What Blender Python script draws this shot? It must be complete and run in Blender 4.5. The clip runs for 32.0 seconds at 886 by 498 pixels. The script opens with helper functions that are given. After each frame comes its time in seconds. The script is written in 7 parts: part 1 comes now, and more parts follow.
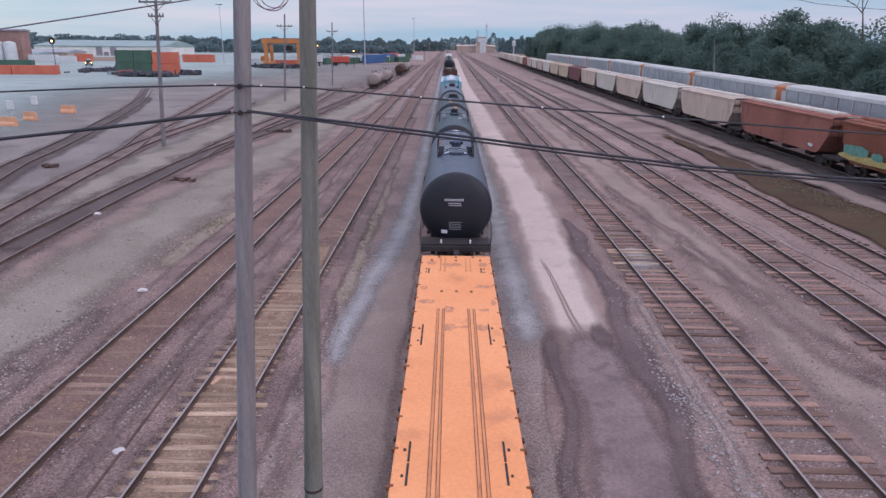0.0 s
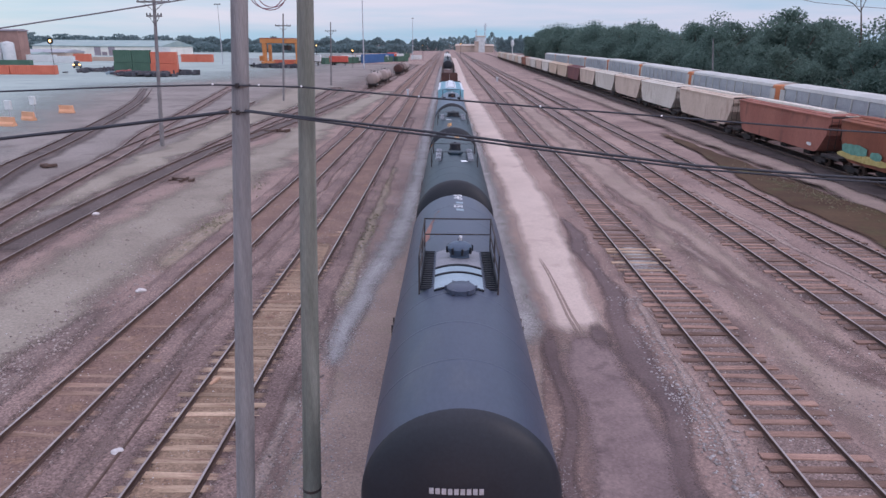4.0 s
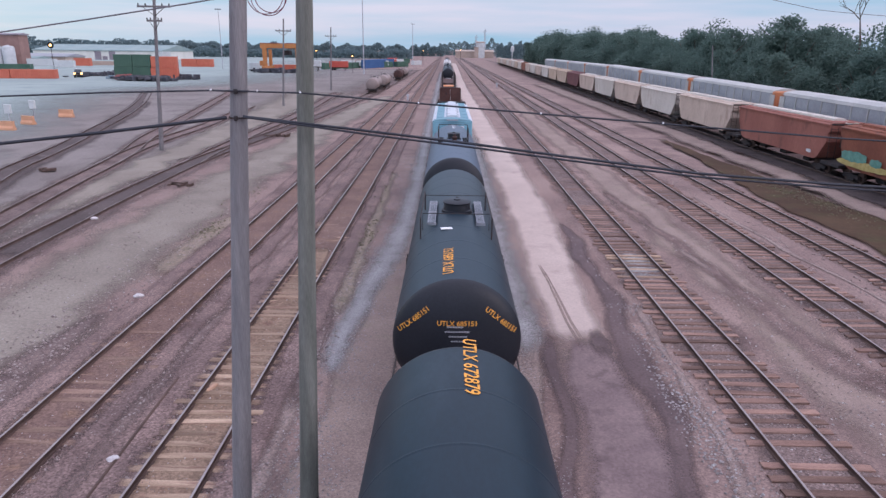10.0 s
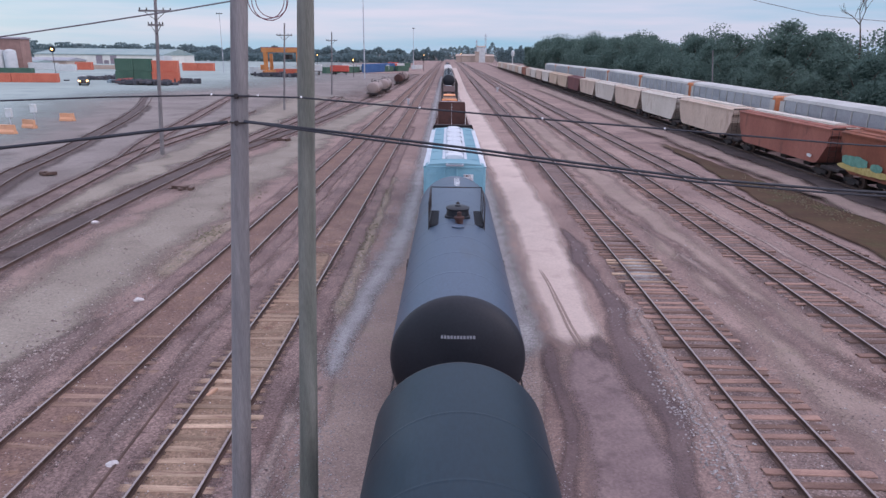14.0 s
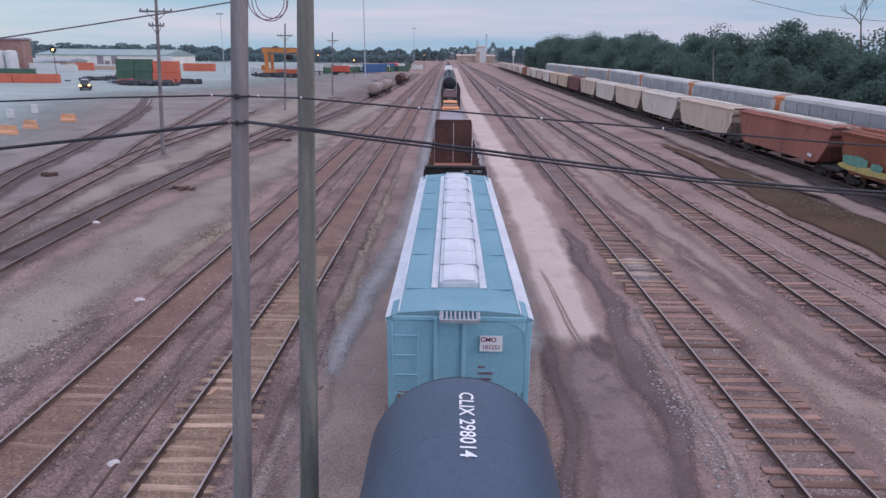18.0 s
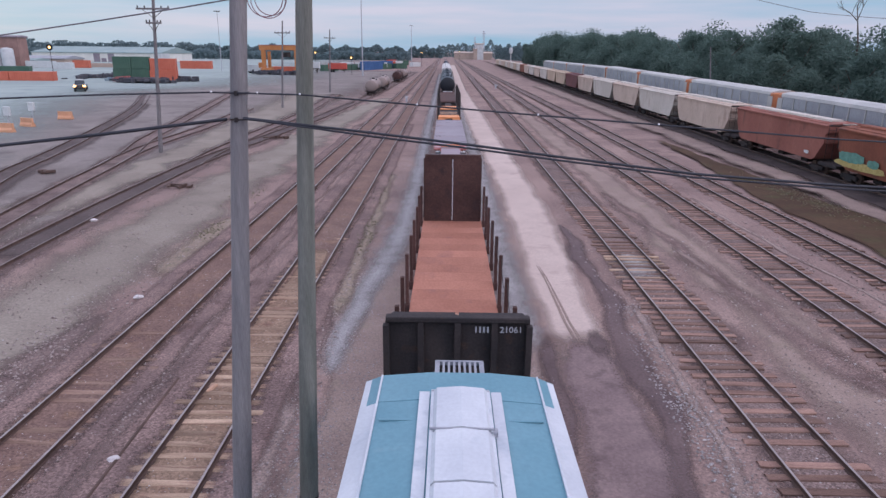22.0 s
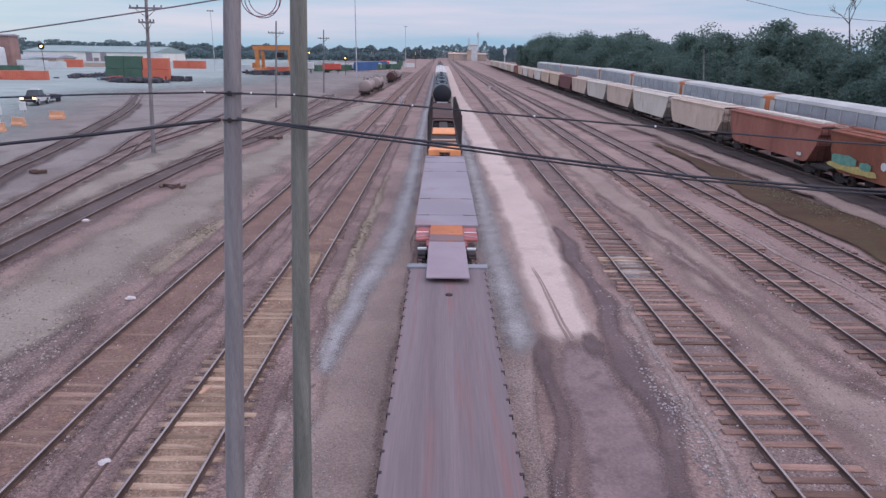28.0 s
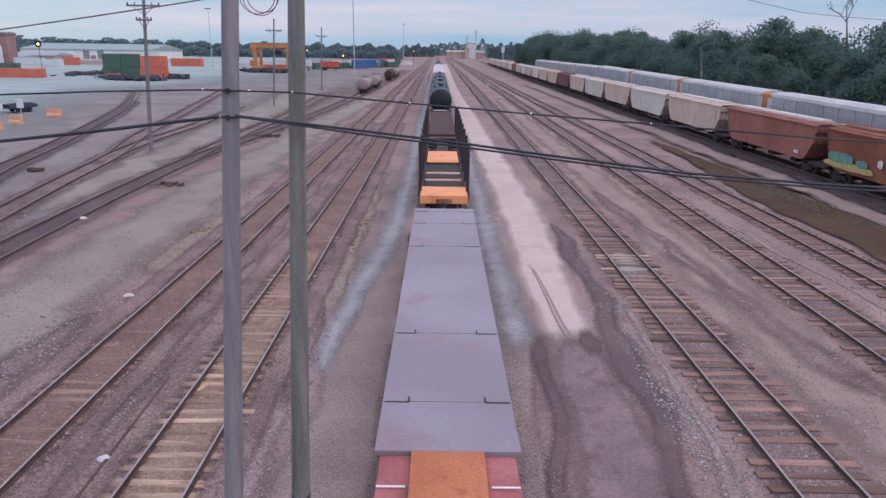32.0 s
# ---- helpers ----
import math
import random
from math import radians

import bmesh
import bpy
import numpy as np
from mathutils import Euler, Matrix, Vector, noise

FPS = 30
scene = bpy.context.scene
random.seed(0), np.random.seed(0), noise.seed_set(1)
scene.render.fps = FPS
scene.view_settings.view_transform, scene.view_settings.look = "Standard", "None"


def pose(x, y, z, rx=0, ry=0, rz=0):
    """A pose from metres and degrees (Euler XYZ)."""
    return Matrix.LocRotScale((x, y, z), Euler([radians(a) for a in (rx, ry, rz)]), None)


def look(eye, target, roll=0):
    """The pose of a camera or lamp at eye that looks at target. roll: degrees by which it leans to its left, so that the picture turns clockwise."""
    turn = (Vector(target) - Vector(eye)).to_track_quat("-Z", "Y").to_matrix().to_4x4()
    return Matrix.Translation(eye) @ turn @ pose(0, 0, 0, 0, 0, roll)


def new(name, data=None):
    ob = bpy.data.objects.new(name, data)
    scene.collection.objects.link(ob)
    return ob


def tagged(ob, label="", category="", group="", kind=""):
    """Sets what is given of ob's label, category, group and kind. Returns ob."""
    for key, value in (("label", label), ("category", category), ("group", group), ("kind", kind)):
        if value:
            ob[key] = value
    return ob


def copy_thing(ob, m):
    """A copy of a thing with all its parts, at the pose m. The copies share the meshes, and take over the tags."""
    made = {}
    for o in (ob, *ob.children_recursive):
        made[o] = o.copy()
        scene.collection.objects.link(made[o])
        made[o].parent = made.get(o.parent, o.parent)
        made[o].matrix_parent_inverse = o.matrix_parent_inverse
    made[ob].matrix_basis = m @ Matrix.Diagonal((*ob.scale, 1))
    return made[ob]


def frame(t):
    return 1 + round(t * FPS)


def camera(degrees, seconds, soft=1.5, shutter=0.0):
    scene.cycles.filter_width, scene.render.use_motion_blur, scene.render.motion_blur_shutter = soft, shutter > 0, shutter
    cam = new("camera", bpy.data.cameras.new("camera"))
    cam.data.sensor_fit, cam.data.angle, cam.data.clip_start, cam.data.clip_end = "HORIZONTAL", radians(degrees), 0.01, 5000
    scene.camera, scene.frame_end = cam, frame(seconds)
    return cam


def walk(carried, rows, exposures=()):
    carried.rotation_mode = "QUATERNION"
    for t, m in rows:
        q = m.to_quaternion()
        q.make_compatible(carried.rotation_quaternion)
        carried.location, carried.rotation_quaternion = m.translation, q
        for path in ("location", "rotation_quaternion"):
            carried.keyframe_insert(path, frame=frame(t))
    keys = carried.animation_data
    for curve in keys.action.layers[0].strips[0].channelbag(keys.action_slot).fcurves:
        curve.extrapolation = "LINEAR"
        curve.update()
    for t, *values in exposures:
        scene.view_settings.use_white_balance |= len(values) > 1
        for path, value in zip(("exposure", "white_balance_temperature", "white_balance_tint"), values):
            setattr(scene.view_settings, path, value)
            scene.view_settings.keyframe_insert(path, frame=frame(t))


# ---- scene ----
cam = camera(68.6, 32.0, soft=1.45)
# seconds, eye x y z, tilt down, turn to the right, lean
PATH = [
    (0, -0.006, -0.010, 9.478, 17.496, -0.676, 0.523),
    (0.5, -0.012, 0.022, 9.479, 17.537, -0.633, 0.539),
    (1, -0.015, 0.036, 9.480, 17.496, -0.619, 0.554),
    (1.5, -0.013, 0.059, 9.479, 17.528, -0.606, 0.552),
    (2, -0.010, 0.063, 9.476, 17.522, -0.584, 0.523),
    (2.5, -0.006, 0.054, 9.472, 17.534, -0.577, 0.507),
    (3, 0.001, 0.026, 9.469, 17.515, -0.580, 0.466),
    (3.5, 0.006, 0.013, 9.471, 17.538, -0.587, 0.457),
    (5.5, 0.003, -0.006, 9.477, 17.490, -0.609, 0.472),
    (6, -0.000, 0.007, 9.478, 17.477, -0.599, 0.515),
    (6.5, -0.005, 0.036, 9.477, 17.442, -0.584, 0.532),
    (7, -0.010, 0.057, 9.478, 17.391, -0.564, 0.560),
    (7.5, -0.010, 0.063, 9.480, 17.323, -0.570, 0.573),
    (8, -0.011, 0.085, 9.480, 17.266, -0.567, 0.599),
    (8.5, -0.012, 0.110, 9.481, 17.238, -0.544, 0.619),
    (9, -0.007, 0.114, 9.482, 17.179, -0.568, 0.623),
    (9.5, 0.001, 0.099, 9.483, 17.118, -0.546, 0.631),
    (10, 0.003, 0.104, 9.482, 17.082, -0.526, 0.664),
    (10.5, 0.005, 0.101, 9.483, 17.025, -0.530, 0.642),
    (11, 0.003, 0.104, 9.484, 16.959, -0.530, 0.645),
    (11.5, -0.008, 0.130, 9.487, 16.941, -0.518, 0.698),
    (12, -0.015, 0.156, 9.490, 16.893, -0.524, 0.752),
    (12.5, -0.020, 0.172, 9.491, 16.868, -0.529, 0.765),
    (13, -0.015, 0.158, 9.491, 16.806, -0.541, 0.742),
    (13.5, -0.010, 0.145, 9.491, 16.761, -0.549, 0.732),
    (14, -0.007, 0.140, 9.490, 16.731, -0.563, 0.723),
    (14.5, -0.004, 0.139, 9.488, 16.710, -0.596, 0.788),
    (16.5, -0.001, 0.144, 9.490, 16.653, -0.564, 0.687),
    (17, 0.002, 0.130, 9.488, 16.662, -0.581, 0.726),
    (17.5, 0.006, 0.114, 9.489, 16.665, -0.586, 0.683),
    (18, 0.014, 0.095, 9.493, 16.721, -0.641, 0.650),
    (18.5, 0.011, 0.098, 9.496, 16.764, -0.617, 0.617),
    (19, 0.004, 0.110, 9.496, 16.758, -0.513, 0.648),
    (19.5, 0.003, 0.083, 9.494, 16.818, -0.518, 0.584),
    (20, 0.016, 0.010, 9.491, 16.833, -0.552, 0.482),
    (20.5, 0.023, -0.027, 9.488, 16.862, -0.551, 0.493),
    (21, 0.019, -0.022, 9.488, 16.931, -0.528, 0.510),
    (21.5, 0.016, -0.015, 9.489, 16.940, -0.495, 0.547),
    (22, 0.013, 0.008, 9.487, 16.940, -0.441, 0.608),
    (22.5, 0.011, 0.026, 9.485, 16.933, -0.397, 0.649),
    (23, 0.007, 0.029, 9.484, 16.912, -0.362, 0.585),
    (23.5, -0.006, 0.081, 9.485, 16.938, -0.297, 0.657),
    (24, -0.011, 0.092, 9.487, 16.907, -0.272, 0.688),
    (24.5, -0.006, 0.080, 9.486, 16.888, -0.247, 0.712),
    (25, 0.001, 0.064, 9.486, 16.881, -0.226, 0.693),
    (25.5, 0.001, 0.044, 9.488, 16.856, -0.182, 0.699),
    (27.5, 0.000, 0.043, 9.485, 16.831, 0.044, 0.824),
    (28, -0.013, 0.079, 9.485, 16.859, 0.138, 0.869),
    (28.5, -0.016, 0.095, 9.483, 16.831, 0.186, 0.875),
    (29, -0.017, 0.108, 9.486, 16.848, 0.245, 0.955),
    (29.5, -0.016, 0.127, 9.486, 16.894, 0.284, 0.949),
    (30, -0.014, 0.115, 9.488, 16.906, 0.306, 0.973),
    (30.5, -0.015, 0.084, 9.488, 16.944, 0.328, 0.952),
    (31, -0.011, 0.066, 9.485, 16.978, 0.329, 0.928),
    (31.5, -0.003, 0.039, 9.485, 17.001, 0.318, 0.953),
    (32, 0.001, 0.012, 9.481, 17.030, 0.316, 0.893),
]


def aim(x, y, z, tilt, turn, lean):
    a, b = radians(tilt), radians(turn)
    eye = Vector((x, y, z))
    return look(eye, eye + Vector((math.sin(b) * math.cos(a), math.cos(b) * math.cos(a), -math.sin(a))), lean)


walk(cam, [(t, aim(*row)) for t, *row in PATH], [(0, 0.02, 6500, 10), (2.2, 0.04, 6500, 10), (3.2, 0.12, 6500, 10), (6, 0.19, 6500, 10), (14.5, 0.15, 6500, 10), (17, 0.09, 6500, 10), (18, -0.03, 6500, 10), (19, -0.11, 6500, 10), (21, -0.10, 6500, 10), (22, 0.0, 6500, 10), (23, 0.07, 6500, 10), (26, 0.08, 6500, 10), (32, 0.04, 6500, 10)])

# ---- world and sun: an overcast evening sky, blue above, pink through the cloud ----
SUN_UP, SUN_ROT = radians(14), radians(-60)
world = bpy.data.worlds.new("world")
scene.world = world
world.use_nodes = True
wt = world.node_tree
wt.nodes.clear()


def wnode(kind, **kw):
    n = wt.nodes.new(kind)
    for k, v in kw.items():
        n.inputs[k].default_value = v
    return n


w_out, w_bg = wnode("ShaderNodeOutputWorld"), wnode("ShaderNodeBackground", Strength=1.0)
sky = wt.nodes.new("ShaderNodeTexSky")
sky.sky_type, sky.sun_disc, sky.sun_elevation, sky.sun_rotation = "NISHITA", False, SUN_UP, SUN_ROT
sky_dim = wnode("ShaderNodeVectorMath")
sky_dim.operation = "SCALE"
sky_dim.inputs["Scale"].default_value = 0.09
w_co = wnode("ShaderNodeTexCoord")
w_map = wnode("ShaderNodeMapping", Scale=(1.3, 1.3, 16.0))
w_noise = wnode("ShaderNodeTexNoise", Scale=1.6, Detail=5.0, Roughness=0.55)
w_ramp = wnode("ShaderNodeValToRGB")
w_ramp.color_ramp.elements[0].position, w_ramp.color_ramp.elements[1].position = 0.345, 0.69
w_ramp.color_ramp.elements[0].color = (0.30, 0.535, 0.775, 1)
w_ramp.color_ramp.elements[1].color = (0.655, 0.655, 0.855, 1)
w_mix = wt.nodes.new("ShaderNodeMix")
w_mix.data_type = "RGBA"
w_mix.inputs["Factor"].default_value = 0.82
wt.links.new(sky.outputs[0], sky_dim.inputs[0])
wt.links.new(w_co.outputs["Generated"], w_map.inputs["Vector"])
wt.links.new(w_map.outputs[0], w_noise.inputs["Vector"])
# bluer over the lot
w_dir = wnode("ShaderNodeSeparateXYZ")
w_side = wnode("ShaderNodeMath")
w_side.operation = "MULTIPLY_ADD"
w_side.inputs[1].default_value = 0.26
wt.links.new(w_co.outputs["Generated"], w_dir.inputs[0])
w_left = wnode("ShaderNodeMath")
w_left.operation, w_left.inputs[1].default_value = "MINIMUM", 0.0
wt.links.new(w_dir.outputs["X"], w_left.inputs[0])
wt.links.new(w_left.outputs[0], w_side.inputs[0])
wt.links.new(w_noise.outputs["Fac"], w_side.inputs[2])
# a pink bank of cloud low over the horizon
w_bank = wnode("ShaderNodeValToRGB")
w_bank.color_ramp.interpolation = "EASE"
for at, v in ((0.012, 0.0), (0.036, 0.11), (0.052, 0.09), (0.085, 0.0)):
    e = w_bank.color_ramp.elements.new(at)
    e.color = (v, v, v, 1)
w_bank.color_ramp.elements[0].color = w_bank.color_ramp.elements[-1].color = (0, 0, 0, 1)
w_sum = wnode("ShaderNodeMath")
wt.links.new(w_dir.outputs["Z"], w_bank.inputs["Fac"])
wt.links.new(w_side.outputs[0], w_sum.inputs[0])
wt.links.new(w_bank.outputs[0], w_sum.inputs[1])
wt.links.new(w_sum.outputs[0], w_ramp.inputs["Fac"])
wt.links.new(sky_dim.outputs[0], w_mix.inputs["A"])
wt.links.new(w_ramp.outputs[0], w_mix.inputs["B"])
# an overcast sky is brighter and whiter towards its zenith
w_sep = wnode("ShaderNodeSeparateXYZ")
w_up = wnode("ShaderNodeMapRange", **{"From Min": 0.08, "From Max": 0.9, "To Min": 0.0, "To Max": 1.0})
w_top = wt.nodes.new("ShaderNodeMix")
w_top.data_type = "RGBA"
w_top.inputs["B"].default_value = (1.215, 1.20, 1.555, 1)
wt.links.new(w_co.outputs["Generated"], w_sep.inputs[0])
wt.links.new(w_sep.outputs["Z"], w_up.inputs["Value"])
wt.links.new(w_up.outputs[0], w_top.inputs["Factor"])
wt.links.new(w_mix.outputs["Result"], w_top.inputs["A"])
wt.links.new(w_top.outputs["Result"], w_bg.inputs["Color"])
wt.links.new(w_bg.outputs[0], w_out.inputs[0])

sun = new("sun", bpy.data.lights.new("sun", "SUN"))
sun.data.energy, sun.data.angle, sun.data.color = 0.8, radians(30), (1.0, 0.83, 0.84)
sun.rotation_euler = (radians(62), 0, radians(60))

# ---- materials ----
def shader(name):
    m = bpy.data.materials.new(name)
    m.use_nodes = True
    return m, m.node_tree, m.node_tree.nodes["Principled BSDF"]


def mat(name, a, b, scale=0.8, rough=0.75, metal=0.0, fine=22.0, grain=0.25, bump=0.15, spread=0.0, stain=None, stain_at=0.62, stretch=(1, 1, 1), spec=0.35, pebble=0.0, stones=17.0):
    """Two colours blended by large noise, fine grain, bump, and stains with their own shape."""
    m, nt, bsdf = shader(name)
    N, L = nt.nodes.new, nt.links.new
    co = N("ShaderNodeTexCoord")
    mp = N("ShaderNodeMapping")
    mp.inputs["Scale"].default_value = stretch
    info = N("ShaderNodeObjectInfo")
    shift = N("ShaderNodeVectorMath")
    shift.operation = "MULTIPLY_ADD"
    shift.inputs[1].default_value = (1, 1, 1)
    rnd = N("ShaderNodeVectorMath")
    rnd.operation = "SCALE"
    rnd.inputs[0].default_value = (37, 53, 29)
    L(info.outputs["Random"], rnd.inputs["Scale"])
    L(co.outputs["Object"], shift.inputs[0])
    L(rnd.outputs[0], shift.inputs[2])
    L(shift.outputs[0], mp.inputs["Vector"])
    big = N("ShaderNodeTexNoise")
    big.inputs["Scale"].default_value, big.inputs["Detail"].default_value = scale, 6
    small = N("ShaderNodeTexNoise")
    small.inputs["Scale"].default_value, small.inputs["Detail"].default_value = fine, 4
    L(mp.outputs[0], big.inputs["Vector"])
    L(mp.outputs[0], small.inputs["Vector"])
    ramp = N("ShaderNodeValToRGB")
    ramp.color_ramp.elements[0].position, ramp.color_ramp.elements[1].position = 0.36, 0.64
    ramp.color_ramp.elements[0].color, ramp.color_ramp.elements[1].color = (*a, 1), (*b, 1)
    L(big.outputs["Fac"], ramp.inputs["Fac"])
    colour = ramp.outputs[0]
    if stain:
        st = N("ShaderNodeTexNoise")
        st.inputs["Scale"].default_value, st.inputs["Detail"].default_value = scale * 2.3, 7
        L(mp.outputs[0], st.inputs["Vector"])
        sr = N("ShaderNodeMapRange")
        sr.inputs["From Min"].default_value, sr.inputs["From Max"].default_value = stain_at - 0.03, stain_at + 0.15
        L(st.outputs["Fac"], sr.inputs["Value"])
        mx = N("ShaderNodeMix")
        mx.data_type = "RGBA"
        mx.inputs["B"].default_value = (*stain, 1)
        L(sr.outputs[0], mx.inputs["Factor"])
        L(colour, mx.inputs["A"])
        colour = mx.outputs["Result"]
    gr = N("ShaderNodeMapRange")
    gr.inputs["From Min"].default_value, gr.inputs["From Max"].default_value = 0.25, 0.75
    gr.inputs["To Min"].default_value, gr.inputs["To Max"].default_value = 1 - grain, 1 + grain
    L(small.outputs["Fac"], gr.inputs["Value"])
    mul = N("ShaderNodeVectorMath")
    mul.operation = "SCALE"
    L(colour, mul.inputs[0])
    if spread:
        sp = N("ShaderNodeMapRange")
        sp.inputs["To Min"].default_value, sp.inputs["To Max"].default_value = 1 - spread, 1 + spread
        L(info.outputs["Random"], sp.inputs["Value"])
        pm = N("ShaderNodeMath")
        pm.operation = "MULTIPLY"
        L(gr.outputs[0], pm.inputs[0])
        L(sp.outputs[0], pm.inputs[1])
        L(pm.outputs[0], mul.inputs["Scale"])
    else:
        L(gr.outputs[0], mul.inputs["Scale"])
    colour = mul.outputs[0]
    if pebble:
        # single stones of uneven tone, in patches
        vo = N("ShaderNodeTexVoronoi")
        vo.inputs["Scale"].default_value = stones
        L(mp.outputs[0], vo.inputs["Vector"])
        one = N("ShaderNodeSeparateColor")
        L(vo.outputs["Color"], one.inputs[0])
        tone = N("ShaderNodeMapRange")
        tone.inputs["To Min"].default_value, tone.inputs["To Max"].default_value = 1 - pebble, 1 + pebble
        L(one.outputs[0], tone.inputs["Value"])
        pm2 = N("ShaderNodeVectorMath")
        pm2.operation = "SCALE"
        L(colour, pm2.inputs[0])
        L(tone.outputs[0], pm2.inputs["Scale"])
        colour = pm2.outputs[0]
    L(colour, bsdf.inputs["Base Color"])
    bsdf.inputs["Metallic"].default_value = metal
    bsdf.inputs["Specular IOR Level"].default_value = spec
    rr = N("ShaderNodeMapRange")
    rr.inputs["To Min"].default_value, rr.inputs["To Max"].default_value = max(rough - 0.12, 0.02), min(rough + 0.12, 1)
    L(big.outputs["Fac"], rr.inputs["Value"])
    L(rr.outputs[0], bsdf.inputs["Roughness"])
    if bump:
        bp = N("ShaderNodeBump")
        bp.inputs["Strength"].default_value, bp.inputs["Distance"].default_value = bump, 0.03
        L(small.outputs["Fac"], bp.inputs["Height"])
        L(bp.outputs[0], bsdf.inputs["Normal"])
    return m


def glow(name, c, power):
    m, nt, bsdf = shader(name)
    bsdf.inputs["Base Color"].default_value = (*c, 1)
    bsdf.inputs["Emission Color"].default_value = (*c, 1)
    bsdf.inputs["Emission Strength"].default_value = power
    return m


def plain(name, c, rough=0.6, metal=0.0):
    return mat(name, c, tuple(min(1, v * 1.18) for v in c), 1.5, rough, metal, 30, 0.12, 0.05)


M_GROUND = mat("yard_dirt", (0.224, 0.154, 0.140), (0.312, 0.223, 0.198), 0.16, 0.92, 0, 9.0, 0.22, 0.5, stain=(0.165, 0.112, 0.104), stain_at=0.57, spec=0.2, pebble=0.24, stones=24.0)
M_FIELD = mat("pale_dirt", (0.222, 0.186, 0.158), (0.286, 0.245, 0.208), 0.22, 0.93, 0, 7.0, 0.14, 0.35, stain=(0.203, 0.167, 0.142), stain_at=0.6, spec=0.2, pebble=0.14)
M_SHOULDER = mat("grey_gravel", (0.236, 0.175, 0.158), (0.302, 0.232, 0.209), 0.5, 0.93, 0, 18.0, 0.3, 0.8, stain=(0.188, 0.135, 0.123), stain_at=0.58, spec=0.2, pebble=0.30, stones=26.0)
M_FILL_TAN = mat("sandy_fill", (0.212, 0.139, 0.100), (0.286, 0.199, 0.145), 0.6, 0.93, 0, 14.0, 0.25, 0.5, stain=(0.20, 0.115, 0.085), stain_at=0.58, spec=0.2, pebble=0.25)
M_FILL_RED = mat("rusty_fill", (0.158, 0.098, 0.083), (0.218, 0.142, 0.118), 0.5, 0.93, 0, 14.0, 0.25, 0.5, stain=(0.235, 0.145, 0.100), stain_at=0.60, spec=0.2, pebble=0.25)
M_MOSS = mat("weedy_dirt", (0.225, 0.174, 0.138), (0.285, 0.226, 0.182), 0.8, 0.93, 0, 14.0, 0.3, 0.5, stain=(0.185, 0.152, 0.108), stain_at=0.57, spec=0.2, pebble=0.3)
M_BED = mat("oily_ballast", (0.147, 0.106, 0.099), (0.222, 0.161, 0.148), 0.4, 0.93, 0, 16.0, 0.35, 0.9, stain=(0.100, 0.068, 0.066), stain_at=0.58, spec=0.2, pebble=0.36, stones=22.0)
M_TIE_MID = mat("dull_tie", (0.205, 0.128, 0.098), (0.330, 0.222, 0.172), 1.2, 0.92, 0, 26.0, 0.3, 0.6, spread=0.3, stretch=(0.35, 3, 1), stain=(0.165, 0.098, 0.076), stain_at=0.55)
M_ROAD = mat("limestone_road", (0.475, 0.378, 0.340), (0.545, 0.442, 0.398), 0.35, 0.9, 0, 12.0, 0.08, 0.2, stain=(0.42, 0.325, 0.295), stain_at=0.60, spec=0.2, pebble=0.06)
M_WET = mat("damp_dirt", (0.104, 0.070, 0.071), (0.150, 0.104, 0.102), 0.5, 0.8, 0, 14.0, 0.25, 0.4, stain=(0.150, 0.108, 0.104), stain_at=0.60, pebble=0.18, stones=24.0)
M_DAMP = mat("drying_mud", (0.177, 0.124, 0.125), (0.236, 0.171, 0.167), 0.6, 0.8, 0, 10.0, 0.14, 0.25, stain=(0.124, 0.087, 0.087), stain_at=0.57, pebble=0.12)
M_STONE = mat("grey_ballast", (0.272, 0.256, 0.256), (0.350, 0.334, 0.336), 0.7, 0.9, 0, 18.0, 0.25, 0.8, stain=(0.25, 0.235, 0.24), stain_at=0.56, pebble=0.28, stones=26.0)
M_BALLAST = mat("dirty_ballast", (0.158, 0.109, 0.102), (0.250, 0.174, 0.158), 0.4, 0.93, 0, 14.0, 0.42, 0.9, stain=(0.128, 0.083, 0.076), stain_at=0.58, spec=0.2, pebble=0.36, stones=22.0)
M_LOT = mat("worn_pavement", (0.261, 0.313, 0.300), (0.326, 0.384, 0.363), 0.05, 0.85, 0, 3.0, 0.1, 0.1, stain=(0.229, 0.274, 0.267), stain_at=0.57)
M_GREY = mat("grey_dirt", (0.190, 0.160, 0.150), (0.250, 0.217, 0.204), 0.12, 0.93, 0, 7.0, 0.16, 0.35, stain=(0.162, 0.134, 0.126), stain_at=0.57, spec=0.2, pebble=0.14)
M_SOOT = mat("oily_dirt", (0.092, 0.071, 0.069), (0.132, 0.103, 0.099), 0.25, 0.93, 0, 9.0, 0.2, 0.4, stain=(0.185, 0.150, 0.140), stain_at=0.60, spec=0.15, pebble=0.2)
M_PUDDLE = mat("muddy_water", (0.070, 0.043, 0.031), (0.105, 0.069, 0.046), 0.25, 0.75, 0, 4.0, 0.12, 0.03, stain=(0.084, 0.075, 0.041), stain_at=0.56, spec=0.04)
M_CINDER_SHADE = mat("cinders_and_car_shade", (0.057, 0.046, 0.047), (0.097, 0.078, 0.075), 0.6, 0.95, 0, 14.0, 0.35, 0.6, stain=(0.115, 0.088, 0.078), stain_at=0.66, spec=0.1)
M_PACK = mat("packed_dirt", (0.245, 0.180, 0.160), (0.318, 0.240, 0.208), 0.45, 0.92, 0, 16.0, 0.16, 0.4, stain=(0.262, 0.212, 0.168), stain_at=0.60, spec=0.2, pebble=0.16, stones=26.0)
